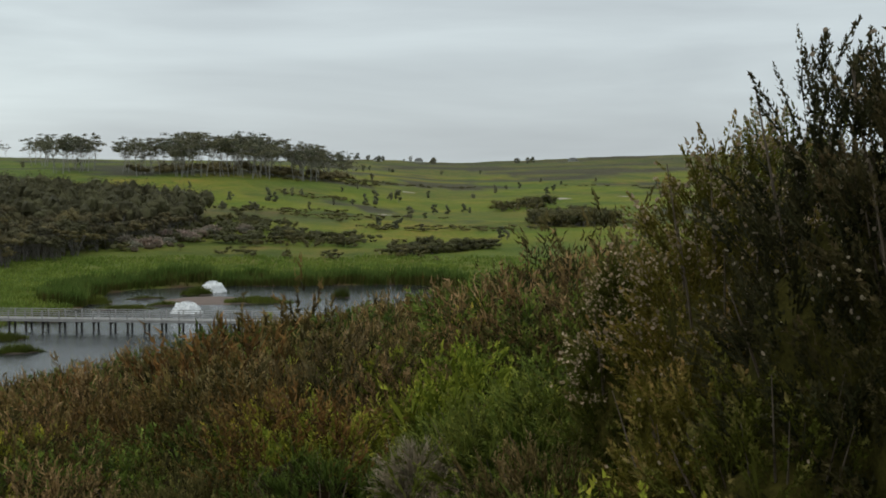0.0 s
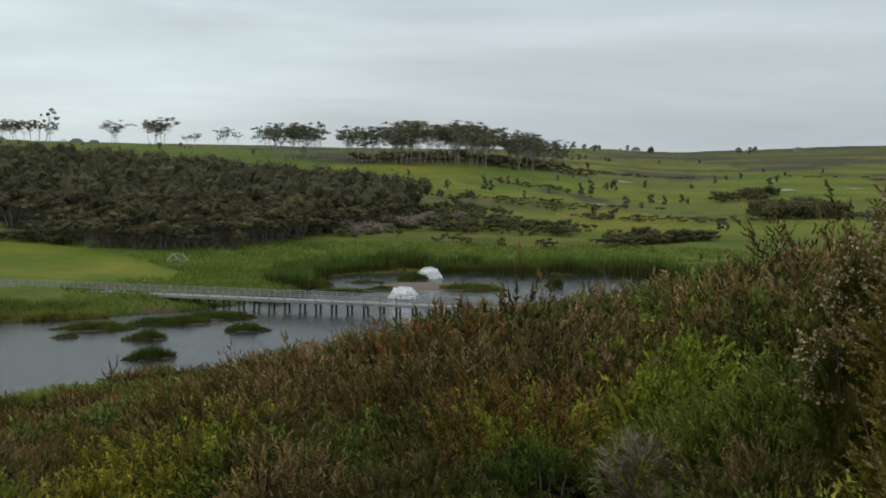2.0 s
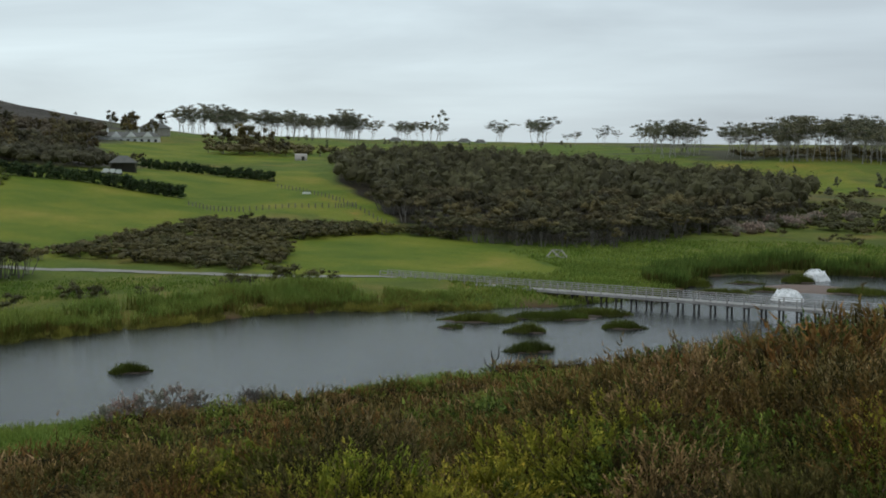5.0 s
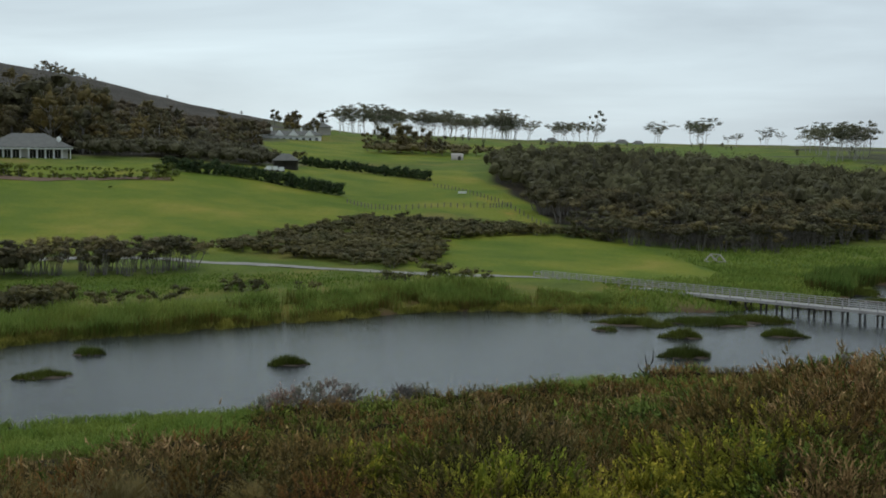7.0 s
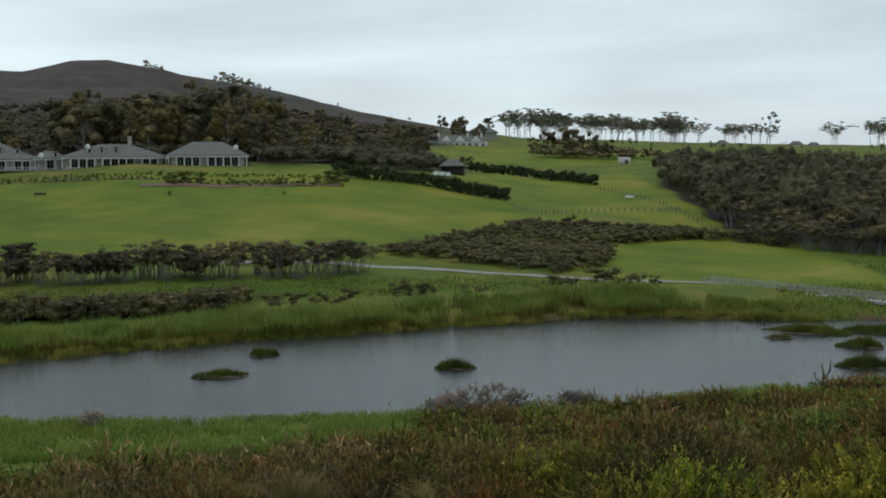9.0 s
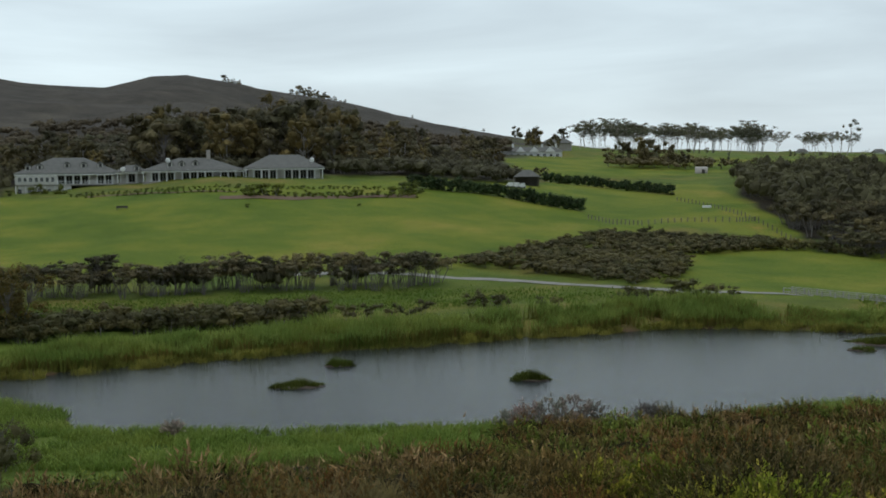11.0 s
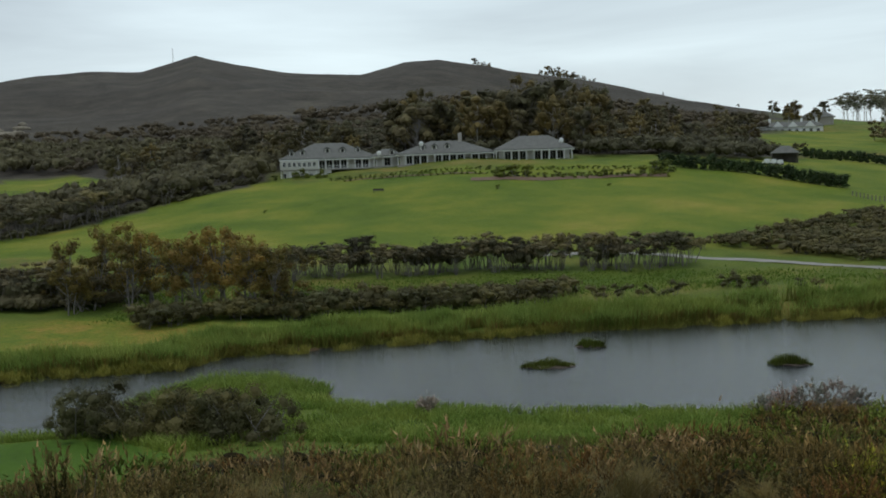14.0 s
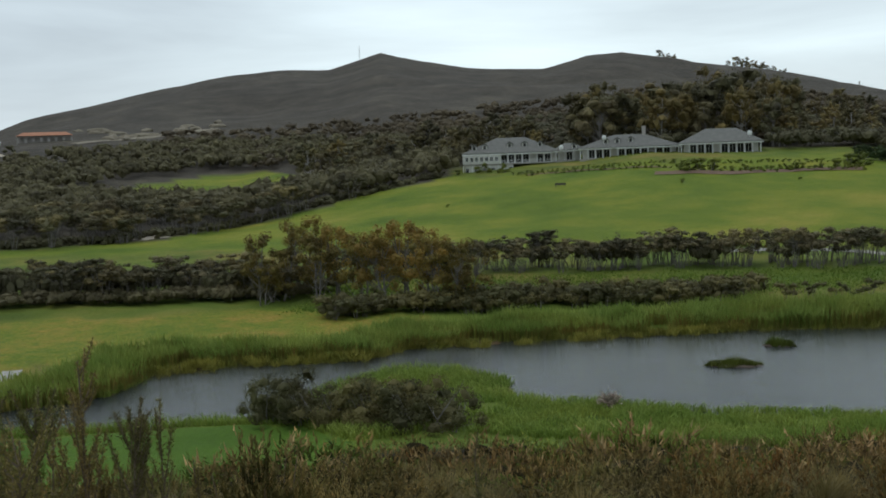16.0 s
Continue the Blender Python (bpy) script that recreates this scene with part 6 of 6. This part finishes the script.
def petals(sites, size, g):
    """A small round flower, facing outwards, at each site."""
    c, q = sites[:, :3], sites[:, 3:] + 0.4 * g.normal(size=(len(sites), 3)) + [0, 0, 0.3]
    q /= np.linalg.norm(q, axis=1)[:, None]
    u = np.cross(q, g.normal(size=q.shape))
    u /= np.linalg.norm(u, axis=1)[:, None] + 1e-9
    w = np.cross(q, u)
    r = (size * g.uniform(0.7, 1.2, len(c)))[:, None]
    v = np.stack([c + q * 0.006 + r * (u * math.cos(t) + w * math.sin(t)) for t in np.arange(6) * math.pi / 3], 1).reshape(-1, 3)
    return v, np.arange(6 * len(c)).reshape(-1, 6)


def shrub(name, label, g, high, wide, heads, shoots, per, leaf, m_leaf, narrow=4.0, length=0.3, girth=0.035, rise=0.6, fan=0.5, head_r=0.3, tight=0.52, bloom=0, bloom_size=0.012, category="shrub", m_in=None, level=3, bare=10, m_bloom=None, low=-0.1, bloom_label="small pale blossoms", spiky=0.12, spindle=0.26, bloom_from=0.0):
    """A filling, by default in shade colour, bunches of leafy shoots and a few bare stems."""
    root = thing(name, label, category)
    v, f, age_shade, sites = broom(g, high, wide, heads, shoots, per, leaf, narrow, length, girth, rise, fan, low, level > 2, head_r, spiky, spindle)
    sites = sites[sites[:, 2] > bloom_from * high]
    part_of("foliage", aged(mesh_of("foliage", v, f, m_leaf), age_shade), root, kind="stuff")
    part_of("inner_growth", mesh_of("inner_growth", *inner_mass(g, high, wide, tight, level), m_in or M_GAP_SHADE), root, kind="stuff")
    stems = []
    for _ in range(bare):
        a, q = g.uniform(0, 6.28), g.uniform(0.2, 0.5) * wide
        end = np.array([math.cos(a) * q, math.sin(a) * q, high * g.uniform(0.55, 0.92)])
        stems.append(tube([(0, 0, -0.15), end * [0.6, 0.6, 0.6], end], np.array([0.012, 0.007, 0.002]) * (0.5 + 0.4 * high), 3))
    if bare:
        part_of("branchwork", mesh_of("branchwork", *join_tubes(stems), M_TWIG), root)
    if bloom:
        part_of("blossom", mesh_of("blossom", *petals(sites[g.integers(0, len(sites), bloom)], bloom_size, g), m_bloom or M_BLOOM), root, bloom_label, "stuff")
    return root


KINDS = {
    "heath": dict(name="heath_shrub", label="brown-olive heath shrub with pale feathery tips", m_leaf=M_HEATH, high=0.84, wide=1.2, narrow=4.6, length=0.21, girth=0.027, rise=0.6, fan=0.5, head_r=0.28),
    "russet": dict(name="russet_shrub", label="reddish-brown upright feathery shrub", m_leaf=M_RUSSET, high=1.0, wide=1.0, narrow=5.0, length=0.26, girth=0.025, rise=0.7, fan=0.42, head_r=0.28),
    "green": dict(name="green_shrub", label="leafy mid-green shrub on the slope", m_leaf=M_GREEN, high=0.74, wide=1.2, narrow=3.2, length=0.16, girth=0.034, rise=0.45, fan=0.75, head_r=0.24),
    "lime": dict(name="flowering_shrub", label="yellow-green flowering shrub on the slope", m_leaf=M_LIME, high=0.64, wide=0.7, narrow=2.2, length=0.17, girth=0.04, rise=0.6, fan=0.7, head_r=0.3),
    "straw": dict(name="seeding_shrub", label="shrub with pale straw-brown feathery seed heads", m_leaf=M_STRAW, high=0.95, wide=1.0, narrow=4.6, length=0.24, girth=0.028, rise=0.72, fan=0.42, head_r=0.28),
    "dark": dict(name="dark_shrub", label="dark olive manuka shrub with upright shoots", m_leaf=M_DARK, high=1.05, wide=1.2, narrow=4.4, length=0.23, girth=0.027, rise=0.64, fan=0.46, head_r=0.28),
}
near_kinds, mid_kinds, far_kinds = {}, {}, {}
for q, (key, kw) in enumerate(KINDS.items()):
    many = 0.55 if key == "lime" else 1.0
    for kinds, seed, heads, shoots, per, leaf in ((near_kinds, 300, 30, 10, 27, 0.021), (mid_kinds, 400, 24, 8, 17, 0.032), (far_kinds, 500, 16, 6, 11, 0.058)):
        kinds[key] = [shrub(g=np.random.default_rng(seed + q * 10 + k), heads=int(heads * many), shoots=shoots, per=per, leaf=leaf * (0.75 if key in ("green", "lime") else 1.0), bloom=14 if key in ("russet", "dark") and kinds is near_kinds else 0, bare=8 if kinds is near_kinds else 0, level=3 if kinds is near_kinds else 2, bloom_size=0.009, **kw) for k in range(3)]
sedge_kind = []
for k in range(3):
    gg = np.random.default_rng(470 + k)
    root = thing("sedge_tussock", "brown arching sedge tussock on the slope", "tussock")
    n = 420
    a, e = gg.uniform(0, 2 * np.pi, n), gg.random(n)
    base = np.stack([np.cos(a) * 0.2 * e, np.sin(a) * 0.2 * e, 0 * a - 0.05], 1)
    out = np.stack([np.cos(a), np.sin(a), 0 * a], 1)
    h = gg.uniform(0.5, 1.05, n)
    mid = base + out * (0.22 * e * h)[:, None] + np.stack([0 * h, 0 * h, h * 0.62], 1)
    tip = base + out * ((0.3 + 0.5 * e) * h)[:, None] * 0.9 + np.stack([0 * h, 0 * h, h * (1 - 0.25 * e)], 1)
    w = np.stack([-np.sin(a), np.cos(a), 0 * a], 1) * 0.0042
    v = np.stack([base - w, base + w, mid + w * 0.8, mid - w * 0.8, tip], 1).reshape(-1, 3)
    kk = np.arange(n) * 5
    part_of("leaf_growth", mesh_of("leaf_growth", v, [(q, q + 1, q + 2, q + 3) for q in kk] + [(q + 3, q + 2, q + 4) for q in kk], M_SEDGE), root, kind="stuff")
    sedge_kind.append(root)
SHRUB_KEYS = list(KINDS)


def pick_key(az, x, y, g):
    """Shrubs of a kind stand in drifts."""
    knots = [-10, 3, 9, 16, 24, 32, 45, 90]
    w = np.array([np.interp(az, knots, row) for row in ((0.18, 0.18, 0.18, 0.13, 0.2, 0.25, 0.32, 0.38), (0.07, 0.08, 0.1, 0.14, 0.14, 0.18, 0.14, 0.05), (0.4, 0.37, 0.33, 0.32, 0.33, 0.25, 0.2, 0.28), (0.12, 0.11, 0.1, 0.1, 0.1, 0.07, 0.03, 0.01), (0.16, 0.14, 0.12, 0.07, 0.11, 0.12, 0.13, 0.1), (0.07, 0.12, 0.23, 0.29, 0.12, 0.13, 0.16, 0.17))])
    drift = np.array([fbm(np.array([x / 1.5]), np.array([y / 1.5]), 50 + k, 2)[0] for k in range(6)])
    w = w * np.exp(1.1 * drift)
    return SHRUB_KEYS[int(g.choice(6, p=w / w.sum()))]


g = np.random.default_rng(23)


def slope_places(g, r0, r1, gap, az0=-24, az1=97, near_gap=None):
    """Even but irregular places over the near slope."""
    out = []
    r = r0
    wide_gap = gap
    while r < r1:
        gap = wide_gap if near_gap is None else float(np.interp(r, [6, 11], [near_gap, wide_gap]))
        n = int(np.radians(az1 - az0) * r / gap) + 1
        for k in range(n):
            out.append((az0 + (az1 - az0) * (k + g.uniform(0, 1)) / n, r + g.uniform(-0.4, 0.4) * gap))
        r += gap * 0.86
    return out


for az_, r_ in slope_places(g, 3.6, 20.5, 1.16, near_gap=0.88):
    if (az_ < -9 and r_ < 5.8) or (abs(az_ - 0.8) < 2.6 and 6.0 < r_ < 7.2):
        continue
    p_ = at(az_, r_)
    if az_ > 30 and r_ > 8 and g.random() < 0.5 * smooth(30, 45, az_):
        place_tree(sedge_kind, g, az_, r_, g.uniform(0.6, 0.95), -0.05, group="tussocks of the near slope")
        continue
    key_ = pick_key(az_, p_.x, p_.y, g)
    if key_ == "lime" and r_ < 8.5:
        key_ = "green"
    kinds_ = near_kinds if r_ < 8 else mid_kinds if r_ < 14 else far_kinds
    tall_ = float(np.interp(r_, [4, 6, 11], [0.42, 0.6, 1.0]) * (0.7 if abs(az_ - 1) < 4 and r_ < 7 else 1.0) * np.interp(az_, [-10, 0, 10, 20, 28, 36, 50, 70], [1.75, 1.35, 1.36, 1.25, 1.05, 0.95, 0.85, 0.75]))
    place_tree(kinds_[key_], g, az_, r_, tall_ * (1.25 if key_ == "lime" else 1.0) * g.choice([0.6, 0.8, 1.0, 1.2, 1.4], p=[0.2, 0.24, 0.26, 0.2, 0.1]) * g.uniform(0.92, 1.08), -0.05, group="shrubs of the near slope")

# growth further down the slope
def slope_growth(name, label, places, g, keyword, high, wide, heads, shoots, per, leaf, length, level):
    """Shrubs too many to count, as one sheet built from a few patterns."""
    kw = KINDS[keyword]
    shapes = []
    for _ in range(4):
        v, f, age_shade, _s = broom(g, high, wide, heads, shoots, per, leaf, kw["narrow"] * 1.1, length, 0.06, kw["rise"], kw["fan"], core=False, head_r=0.34)
        shapes.append(((v, f, age_shade), (*inner_mass(g, high, wide, 0.58, level), None)))
    vs, fs, ms, ages, off = [], [], [], [], 0
    for az, r in places:
        p = at(az, r, -0.08)
        sc, turn = g.choice([0.7, 0.9, 1.1, 1.4]) * g.uniform(0.88, 1.12), g.uniform(0, 6.28)
        rot = np.array([[math.cos(turn), math.sin(turn), 0], [-math.sin(turn), math.cos(turn), 0], [0, 0, g.uniform(0.85, 1.15)]]) * sc
        for slot, (v, f, age_shade) in enumerate(shapes[int(g.integers(4))]):
            vs.append(v @ rot + np.array(p))
            fs.append(np.asarray(f) + off)
            ms.append(np.full(len(f), slot))
            ages.append(np.zeros(len(f)) if age_shade is None else age_shade)
            off += len(v)
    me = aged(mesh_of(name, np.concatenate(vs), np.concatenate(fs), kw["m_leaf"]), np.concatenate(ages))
    # second slot: painted gap shade for the filling of each shrub
    me.materials.append(M_GAP_SHADE)
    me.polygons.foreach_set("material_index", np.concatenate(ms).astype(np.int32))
    tagged(new(name, me), label, "shrubs", kind="stuff")


groups = {}
for band, r0_, r1_, gap_ in (("upper", 20.3, 46, 1.5), ("lower", 46, 116, 2.6), ("lower", 72, 104, 1.9)):
    for az_, r_ in slope_places(g, r0_, r1_, gap_):
        if in_ring(np.array([az_]), np.array([r_]), LAWNS[2])[0]:
            continue
        p_ = at(az_, r_)
        if r_ > 77 and (az_ > 46 or pond_distance(np.array([p_.x]), np.array([p_.y]))[0] < 3.5 or az_ > 62 or p_.y > 115):
            continue
        if gap_ == 1.9 and az_ > 47:
            continue
        if az_ > 28 and g.random() < (0.2 if gap_ == 1.9 else 0.6):
            groups.setdefault(("sedge", "all"), []).append((az_, r_))
            continue
        key_ = pick_key(az_, p_.x, p_.y, g)
        groups.setdefault(("green" if key_ == "lime" else key_, band), []).append((az_, r_))
for key_, name_, lab_ in (("heath", "heath_growth", "brown heath covering the slope"), ("russet", "russet_growth", "reddish-brown shrubs covering the slope"), ("straw", "straw_growth", "straw-brown seeding shrubs down the slope"), ("green", "green_growth", "green shrubs scattered down the slope"), ("dark", "dark_growth", "dark olive shrubs down the slope")):
    slope_growth(name_, lab_, groups[(key_, "upper")], g, key_, 0.95, 1.75, 10, 6, 8, 0.095, 0.36, 2)
    slope_growth(name_, lab_, groups[(key_, "lower")], g, key_, 1.2, 2.7, 10, 5, 5, 0.2, 0.55, 2)
stuff_clumps("sedge_growth", "brown sedge covering the lower slope", "sedge", groups[("sedge", "all")], g, 0.95, 0.85, 150, 0.2, M_SEDGE, 4, 6.0)

# the tall flowering manukas beside the viewpoint
for az_, r_, h_, w_, seed_, lab_ in ((-14.2, 5.5, 2.5, 1.0, 501, "tall manuka bush covered in small pale blossoms"), (-20.3, 4.7, 2.75, 1.15, 502, "tall dark manuka bush with sparse pale blossoms"), (-17.4, 6.2, 2.6, 1.15, 505, "tall manuka bush covered in small pale blossoms"),
                                     (-12.4, 4.8, 1.3, 0.75, 503, "young olive manuka bush with few blossoms"), (-8.9, 6.3, 1.95, 0.55, 504, "young manuka bush with pale blossom spikes"), (-16.8, 4.5, 1.45, 0.9, 506, "young olive manuka bush with few blossoms"), (-24.5, 4.4, 2.8, 1.0, 507, "tall dark manuka bush with sparse pale blossoms")):
    flowers_ = {"dark": 190, "olive": 40}.get(lab_.split()[1], 1250)
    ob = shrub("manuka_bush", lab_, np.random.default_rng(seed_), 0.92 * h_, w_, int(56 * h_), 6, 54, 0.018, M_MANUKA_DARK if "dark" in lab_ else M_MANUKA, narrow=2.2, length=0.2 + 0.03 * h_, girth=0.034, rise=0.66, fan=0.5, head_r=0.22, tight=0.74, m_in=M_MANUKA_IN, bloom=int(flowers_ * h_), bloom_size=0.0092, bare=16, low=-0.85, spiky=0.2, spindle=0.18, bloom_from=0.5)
    ob.matrix_world = pose(*at(az_, r_, -0.05), 0, 0, 40)
# slender manuka saplings on the other side
def sapling(label, g, high, wide, branches, lean):
    """A thin leader with ascending side shoots, closely set with tiny leaves."""
    root = thing("manuka_sapling", label, "sapling")
    t = np.linspace(0, 1, 7)[:, None]
    leader = np.array([[0, 0, 0]]) + t * [lean, 0.1 * lean, high] + np.sin(t * 6 + g.uniform(0, 6)) * [0.012, 0.012, 0]
    leader[0, 2] -= 0.12
    wood, lines = [tube(leader, np.linspace(0.011, 0.003, 7), 5)], [(leader[3:], 1.0)]
    for _ in range(branches):
        h = g.uniform(0.22, 0.97)
        start = np.array([np.interp(h, t[:, 0], leader[:, k]) for k in range(3)])
        a, ln = g.uniform(0, 6.28), (0.14 + 0.34 * high * (1 - h)) * g.uniform(0.5, 1.2)
        out = np.array([math.cos(a), math.sin(a), 0]) * wide * 0.5
        q = np.linspace(0, 1, 4)[:, None]
        line = start + q * (out * ln / (0.5 * high) + np.array([0, 0, ln])) + np.sqrt(q) * out * 0.16
        wood.append(tube(line, np.linspace(0.005, 0.0015, 4), 3))
        lines.append((line, ln / 0.3))
    part_of("stem", mesh_of("stem", *join_tubes(wood), M_TWIG), root)
    cs, ways = [], []
    for line, amount in lines:
        n = int(190 * amount) + 40
        q = g.random(n) ** 0.8 * (len(line) - 1)
        i = np.minimum(q.astype(int), len(line) - 2)
        way = line[i + 1] - line[i]
        way /= np.linalg.norm(way, axis=1)[:, None]
        out = g.normal(size=(n, 3))
        cs.append(line[i] + (line[i + 1] - line[i]) * (q - i)[:, None] + out * 0.0075)
        ways.append(way + out * 0.45)
    c, way = np.concatenate(cs), np.concatenate(ways)
    tip = g.random(len(c)) < 0.25
    me = mesh_of("foliage", *both(leaves(c[~tip], 0.0125, g, 3.0, way[~tip]), leaves(c[tip], 0.012, g, 3.0, way[tip])), M_SAPLING)
    aged(me, np.repeat([0.35, 0.8], [int((~tip).sum()), int(tip.sum())]))
    part_of("foliage", me, root, kind="stuff")
    return root


for az_, r_, h_, w_, n_, lean_, turn_, seed_ in ((90.9, 5.38, 1.8, 0.4, 26, 0.2, 180, 511), (89.0, 5.57, 1.58, 0.4, 34, 0.05, 20, 512), (87.3, 5.56, 1.55, 0.26, 15, 0.09, 180, 513), (86.2, 5.85, 1.34, 0.14, 10, 0.03, 60, 514), (90.3, 5.87, 1.47, 0.3, 22, 0.05, 0, 515),
                                                 (92.5, 5.88, 1.56, 0.34, 26, 0.05, 90, 516), (94.8, 5.3, 1.62, 0.45, 36, 0.08, 200, 517), (93.4, 5.1, 1.66, 0.5, 46, 0.06, 10, 518), (91.6, 6.3, 1.3, 0.4, 30, 0.04, 50, 519), (88.2, 6.2, 1.25, 0.36, 26, 0.04, 80, 520), (94.2, 4.7, 1.55, 0.5, 46, 0.05, 0, 524), (72.6, 6.4, 1.3, 0.22, 16, 0.04, 30, 525)):
    ob = sapling("slender upright manuka sapling with small dull leaves", np.random.default_rng(seed_), h_, w_, n_, lean_)
    ob.matrix_world = pose(*at(az_, r_, -0.03), 0, 0, turn_)
for az_, r_, h_, w_, seed_ in ((83.0, 6.33, 1.42, 0.6, 526), (82.2, 6.7, 1.3, 0.4, 527), (80.6, 7.3, 1.22, 0.45, 528), (93.9, 5.6, 1.4, 0.6, 529), (84.2, 7.0, 1.05, 0.5, 530)):
    ob = shrub("manuka_bush", "young dark-brown manuka bush with close upright shoots", np.random.default_rng(seed_), h_, w_, 24, 7, 44, 0.026, M_DARK, narrow=3.6, length=0.32, girth=0.022, rise=0.88, fan=0.22, head_r=0.3, tight=0.6, bare=8)
    ob.matrix_world = pose(*at(az_, r_, -0.05), 0, 0, 70 * seed_)
# yellow-green shrubs that stand out
for az_, r_, s_ in ((24.0, 11, 1.15), (22.6, 10.4, 0.9), (12.1, 15.2, 1.3), (-1.6, 9, 1.05), (0.3, 9.9, 1.0), (41.8, 19.8, 1.0), (39.1, 20.8, 1.0), (42.3, 12.8, 1.2), (39.4, 12.8, 1.15), (28.3, 8.8, 0.95), (-10.6, 3.5, 0.8), (33.6, 9.6, 1.0), (35.2, 9.2, 0.9), (38.0, 10.0, 0.8), (26.2, 11.6, 0.9), (8.5, 10.5, 1.0), (5.6, 9.0, 0.9), (-1.9, 19, 1.6), (19.5, 13.6, 1.3), (31.5, 8.2, 0.8)):
    place_tree((near_kinds if r_ < 12 else mid_kinds if r_ < 16 else far_kinds)["lime"], g, az_, r_, (1.7 if r_ < 12 else 1.45) * s_, -0.05, group="flowering shrubs of the near slope")
# shrubs that stand up above the rest
for az_, r_, s_, key_ in ((11.5, 11, 1.4, "dark"), (11.1, 11.3, 1.25, "dark"), (9.2, 11, 1.5, "straw"), (9.7, 11.3, 1.3, "heath"), (6.7, 11, 1.35, "dark"), (6.2, 10.8, 1.2, "straw"), (4.3, 10.5, 1.5, "straw"), (3.8, 10.9, 1.4, "dark"), (13.8, 11.5, 1.15, "russet"), (19.6, 10.5, 1.15, "russet"), (19.0, 10.8, 1.0, "russet"), (16.3, 11, 1.1, "straw"),
                          (-3.8, 11.5, 1.95, "straw"), (-3.2, 11.2, 1.7, "heath"), (-4.6, 11.8, 1.6, "green"), (-6.2, 11, 1.7, "heath"), (-1.6, 11.4, 1.5, "green"), (-7.6, 10.5, 1.75, "green"), (0.2, 11.8, 1.35, "dark"),
                          (-2.5, 7.2, 1.0, "green"), (-4.5, 7.4, 1.15, "green"), (-6.2, 7.0, 1.1, "green"), (-3.4, 6.2, 0.8, "green"), (-5.2, 6.0, 0.85, "straw"), (-7.2, 6.1, 0.9, "green"), (-1.0, 8.0, 1.0, "green"), (-6.9, 8.2, 1.2, "green"), (-2.2, 8.1, 0.8, "lime"), (-4.2, 6.6, 0.6, "lime"), (-5.8, 8.4, 0.8, "lime"), (1.2, 8.6, 0.9, "green"), (-8.0, 5.0, 0.8, "green"), (1.5, 10, 1.4, "straw"), (26.5, 12, 0.95, "russet"), (30.5, 12, 0.9, "dark"), (35, 13, 0.9, "russet")):
    place_tree((near_kinds if r_ < 9.8 else mid_kinds)[key_], g, az_, r_, s_, -0.05, group="shrubs of the near slope")
for kinds in (*near_kinds.values(), *mid_kinds.values(), *far_kinds.values(), sedge_kind):
    drop_unused(kinds)
# grey dead bush and bleached scrub by the water
for az_, r_, h_, w_, seed_ in ((1.4, 6.75, 0.78, 0.55, 521), (-0.3, 6.4, 0.44, 0.4, 522)):
    ob = shrub("dead_bush", "grey leafless twiggy dead bush", np.random.default_rng(seed_), h_, w_, 16, 10, 26, 0.03, M_DEAD, narrow=9.0, length=0.2, girth=0.05, rise=0.4, fan=0.9, tight=0.5, m_in=M_TWIG)
    ob.matrix_world = pose(*at(az_, r_, 0.05), 0, 0, 15)
for az_, r_, h_, w_, seed_ in ((45.8, 93.5, 2.2, 2.6, 531), (44.8, 93, 2.7, 2.8, 532), (43.7, 93, 3.0, 2.9, 533), (42.6, 94, 3.2, 3.0, 534), (41.6, 95, 2.6, 2.4, 535), (39.0, 98, 2.2, 2.4, 536), (38.2, 99, 1.9, 2.0, 537), (62.4, 96, 1.6, 1.8, 538)):
    ob = shrub("bleached_shrub", "bleached grey-brown shrub at the water's edge", np.random.default_rng(seed_), h_, w_, 16, 6, 16, 0.14, M_BLEACHED, narrow=3.0, length=0.6, girth=0.12, rise=0.5, fan=0.7, m_in=M_TWIG)
    ob.matrix_world = pose(*at(az_, r_, -0.1), 0, 0, 15)
# bleached scrub at the foot of the wood
pale_kind = [shrub("bleached_shrub", "bleached grey-white scrub at the wood's foot", np.random.default_rng(540 + k), 2.2, 3.4, 14, 4, 9, 0.3, M_BLEACHED, narrow=2.4, length=0.8, girth=0.25, rise=0.5, fan=0.7, m_in=M_TWIG, bare=8, level=2) for k in range(2)]
for k in range(34):
    az_ = g.uniform(9.2, 15.8)
    place_tree(pale_kind, g, az_, np.interp(az_, [9, 12, 16], [322, 296, 268]) + g.uniform(-5, 9), g.uniform(0.7, 1.3), -0.1, group="bleached scrub at the wood's foot")
drop_unused(pale_kind)
# driftwood stump at the pond's edge
c_ = at(26.9, 112)
stump = thing("dead_branch", "dark forked dead branch sticking up from the bank", "branch", (c_.x, c_.y, 0.2))
v_, f_ = join_tubes([tube([(0, 0, -0.5), (0.1, 0, 1.5), (-0.1, 0, 2.6)], (0.16, 0.12, 0.03)), tube([(0.05, 0, 1.0), (0.7, 0, 2.0), (0.8, 0, 3.2)], (0.1, 0.08, 0.02)), tube([(0.05, 0, 0.6), (-0.7, 0, 1.2), (-0.9, 0, 1.9)], (0.09, 0.06, 0.02))])
part_of("limb", mesh_of("limb", v_, f_, M_PILE, False), stump)
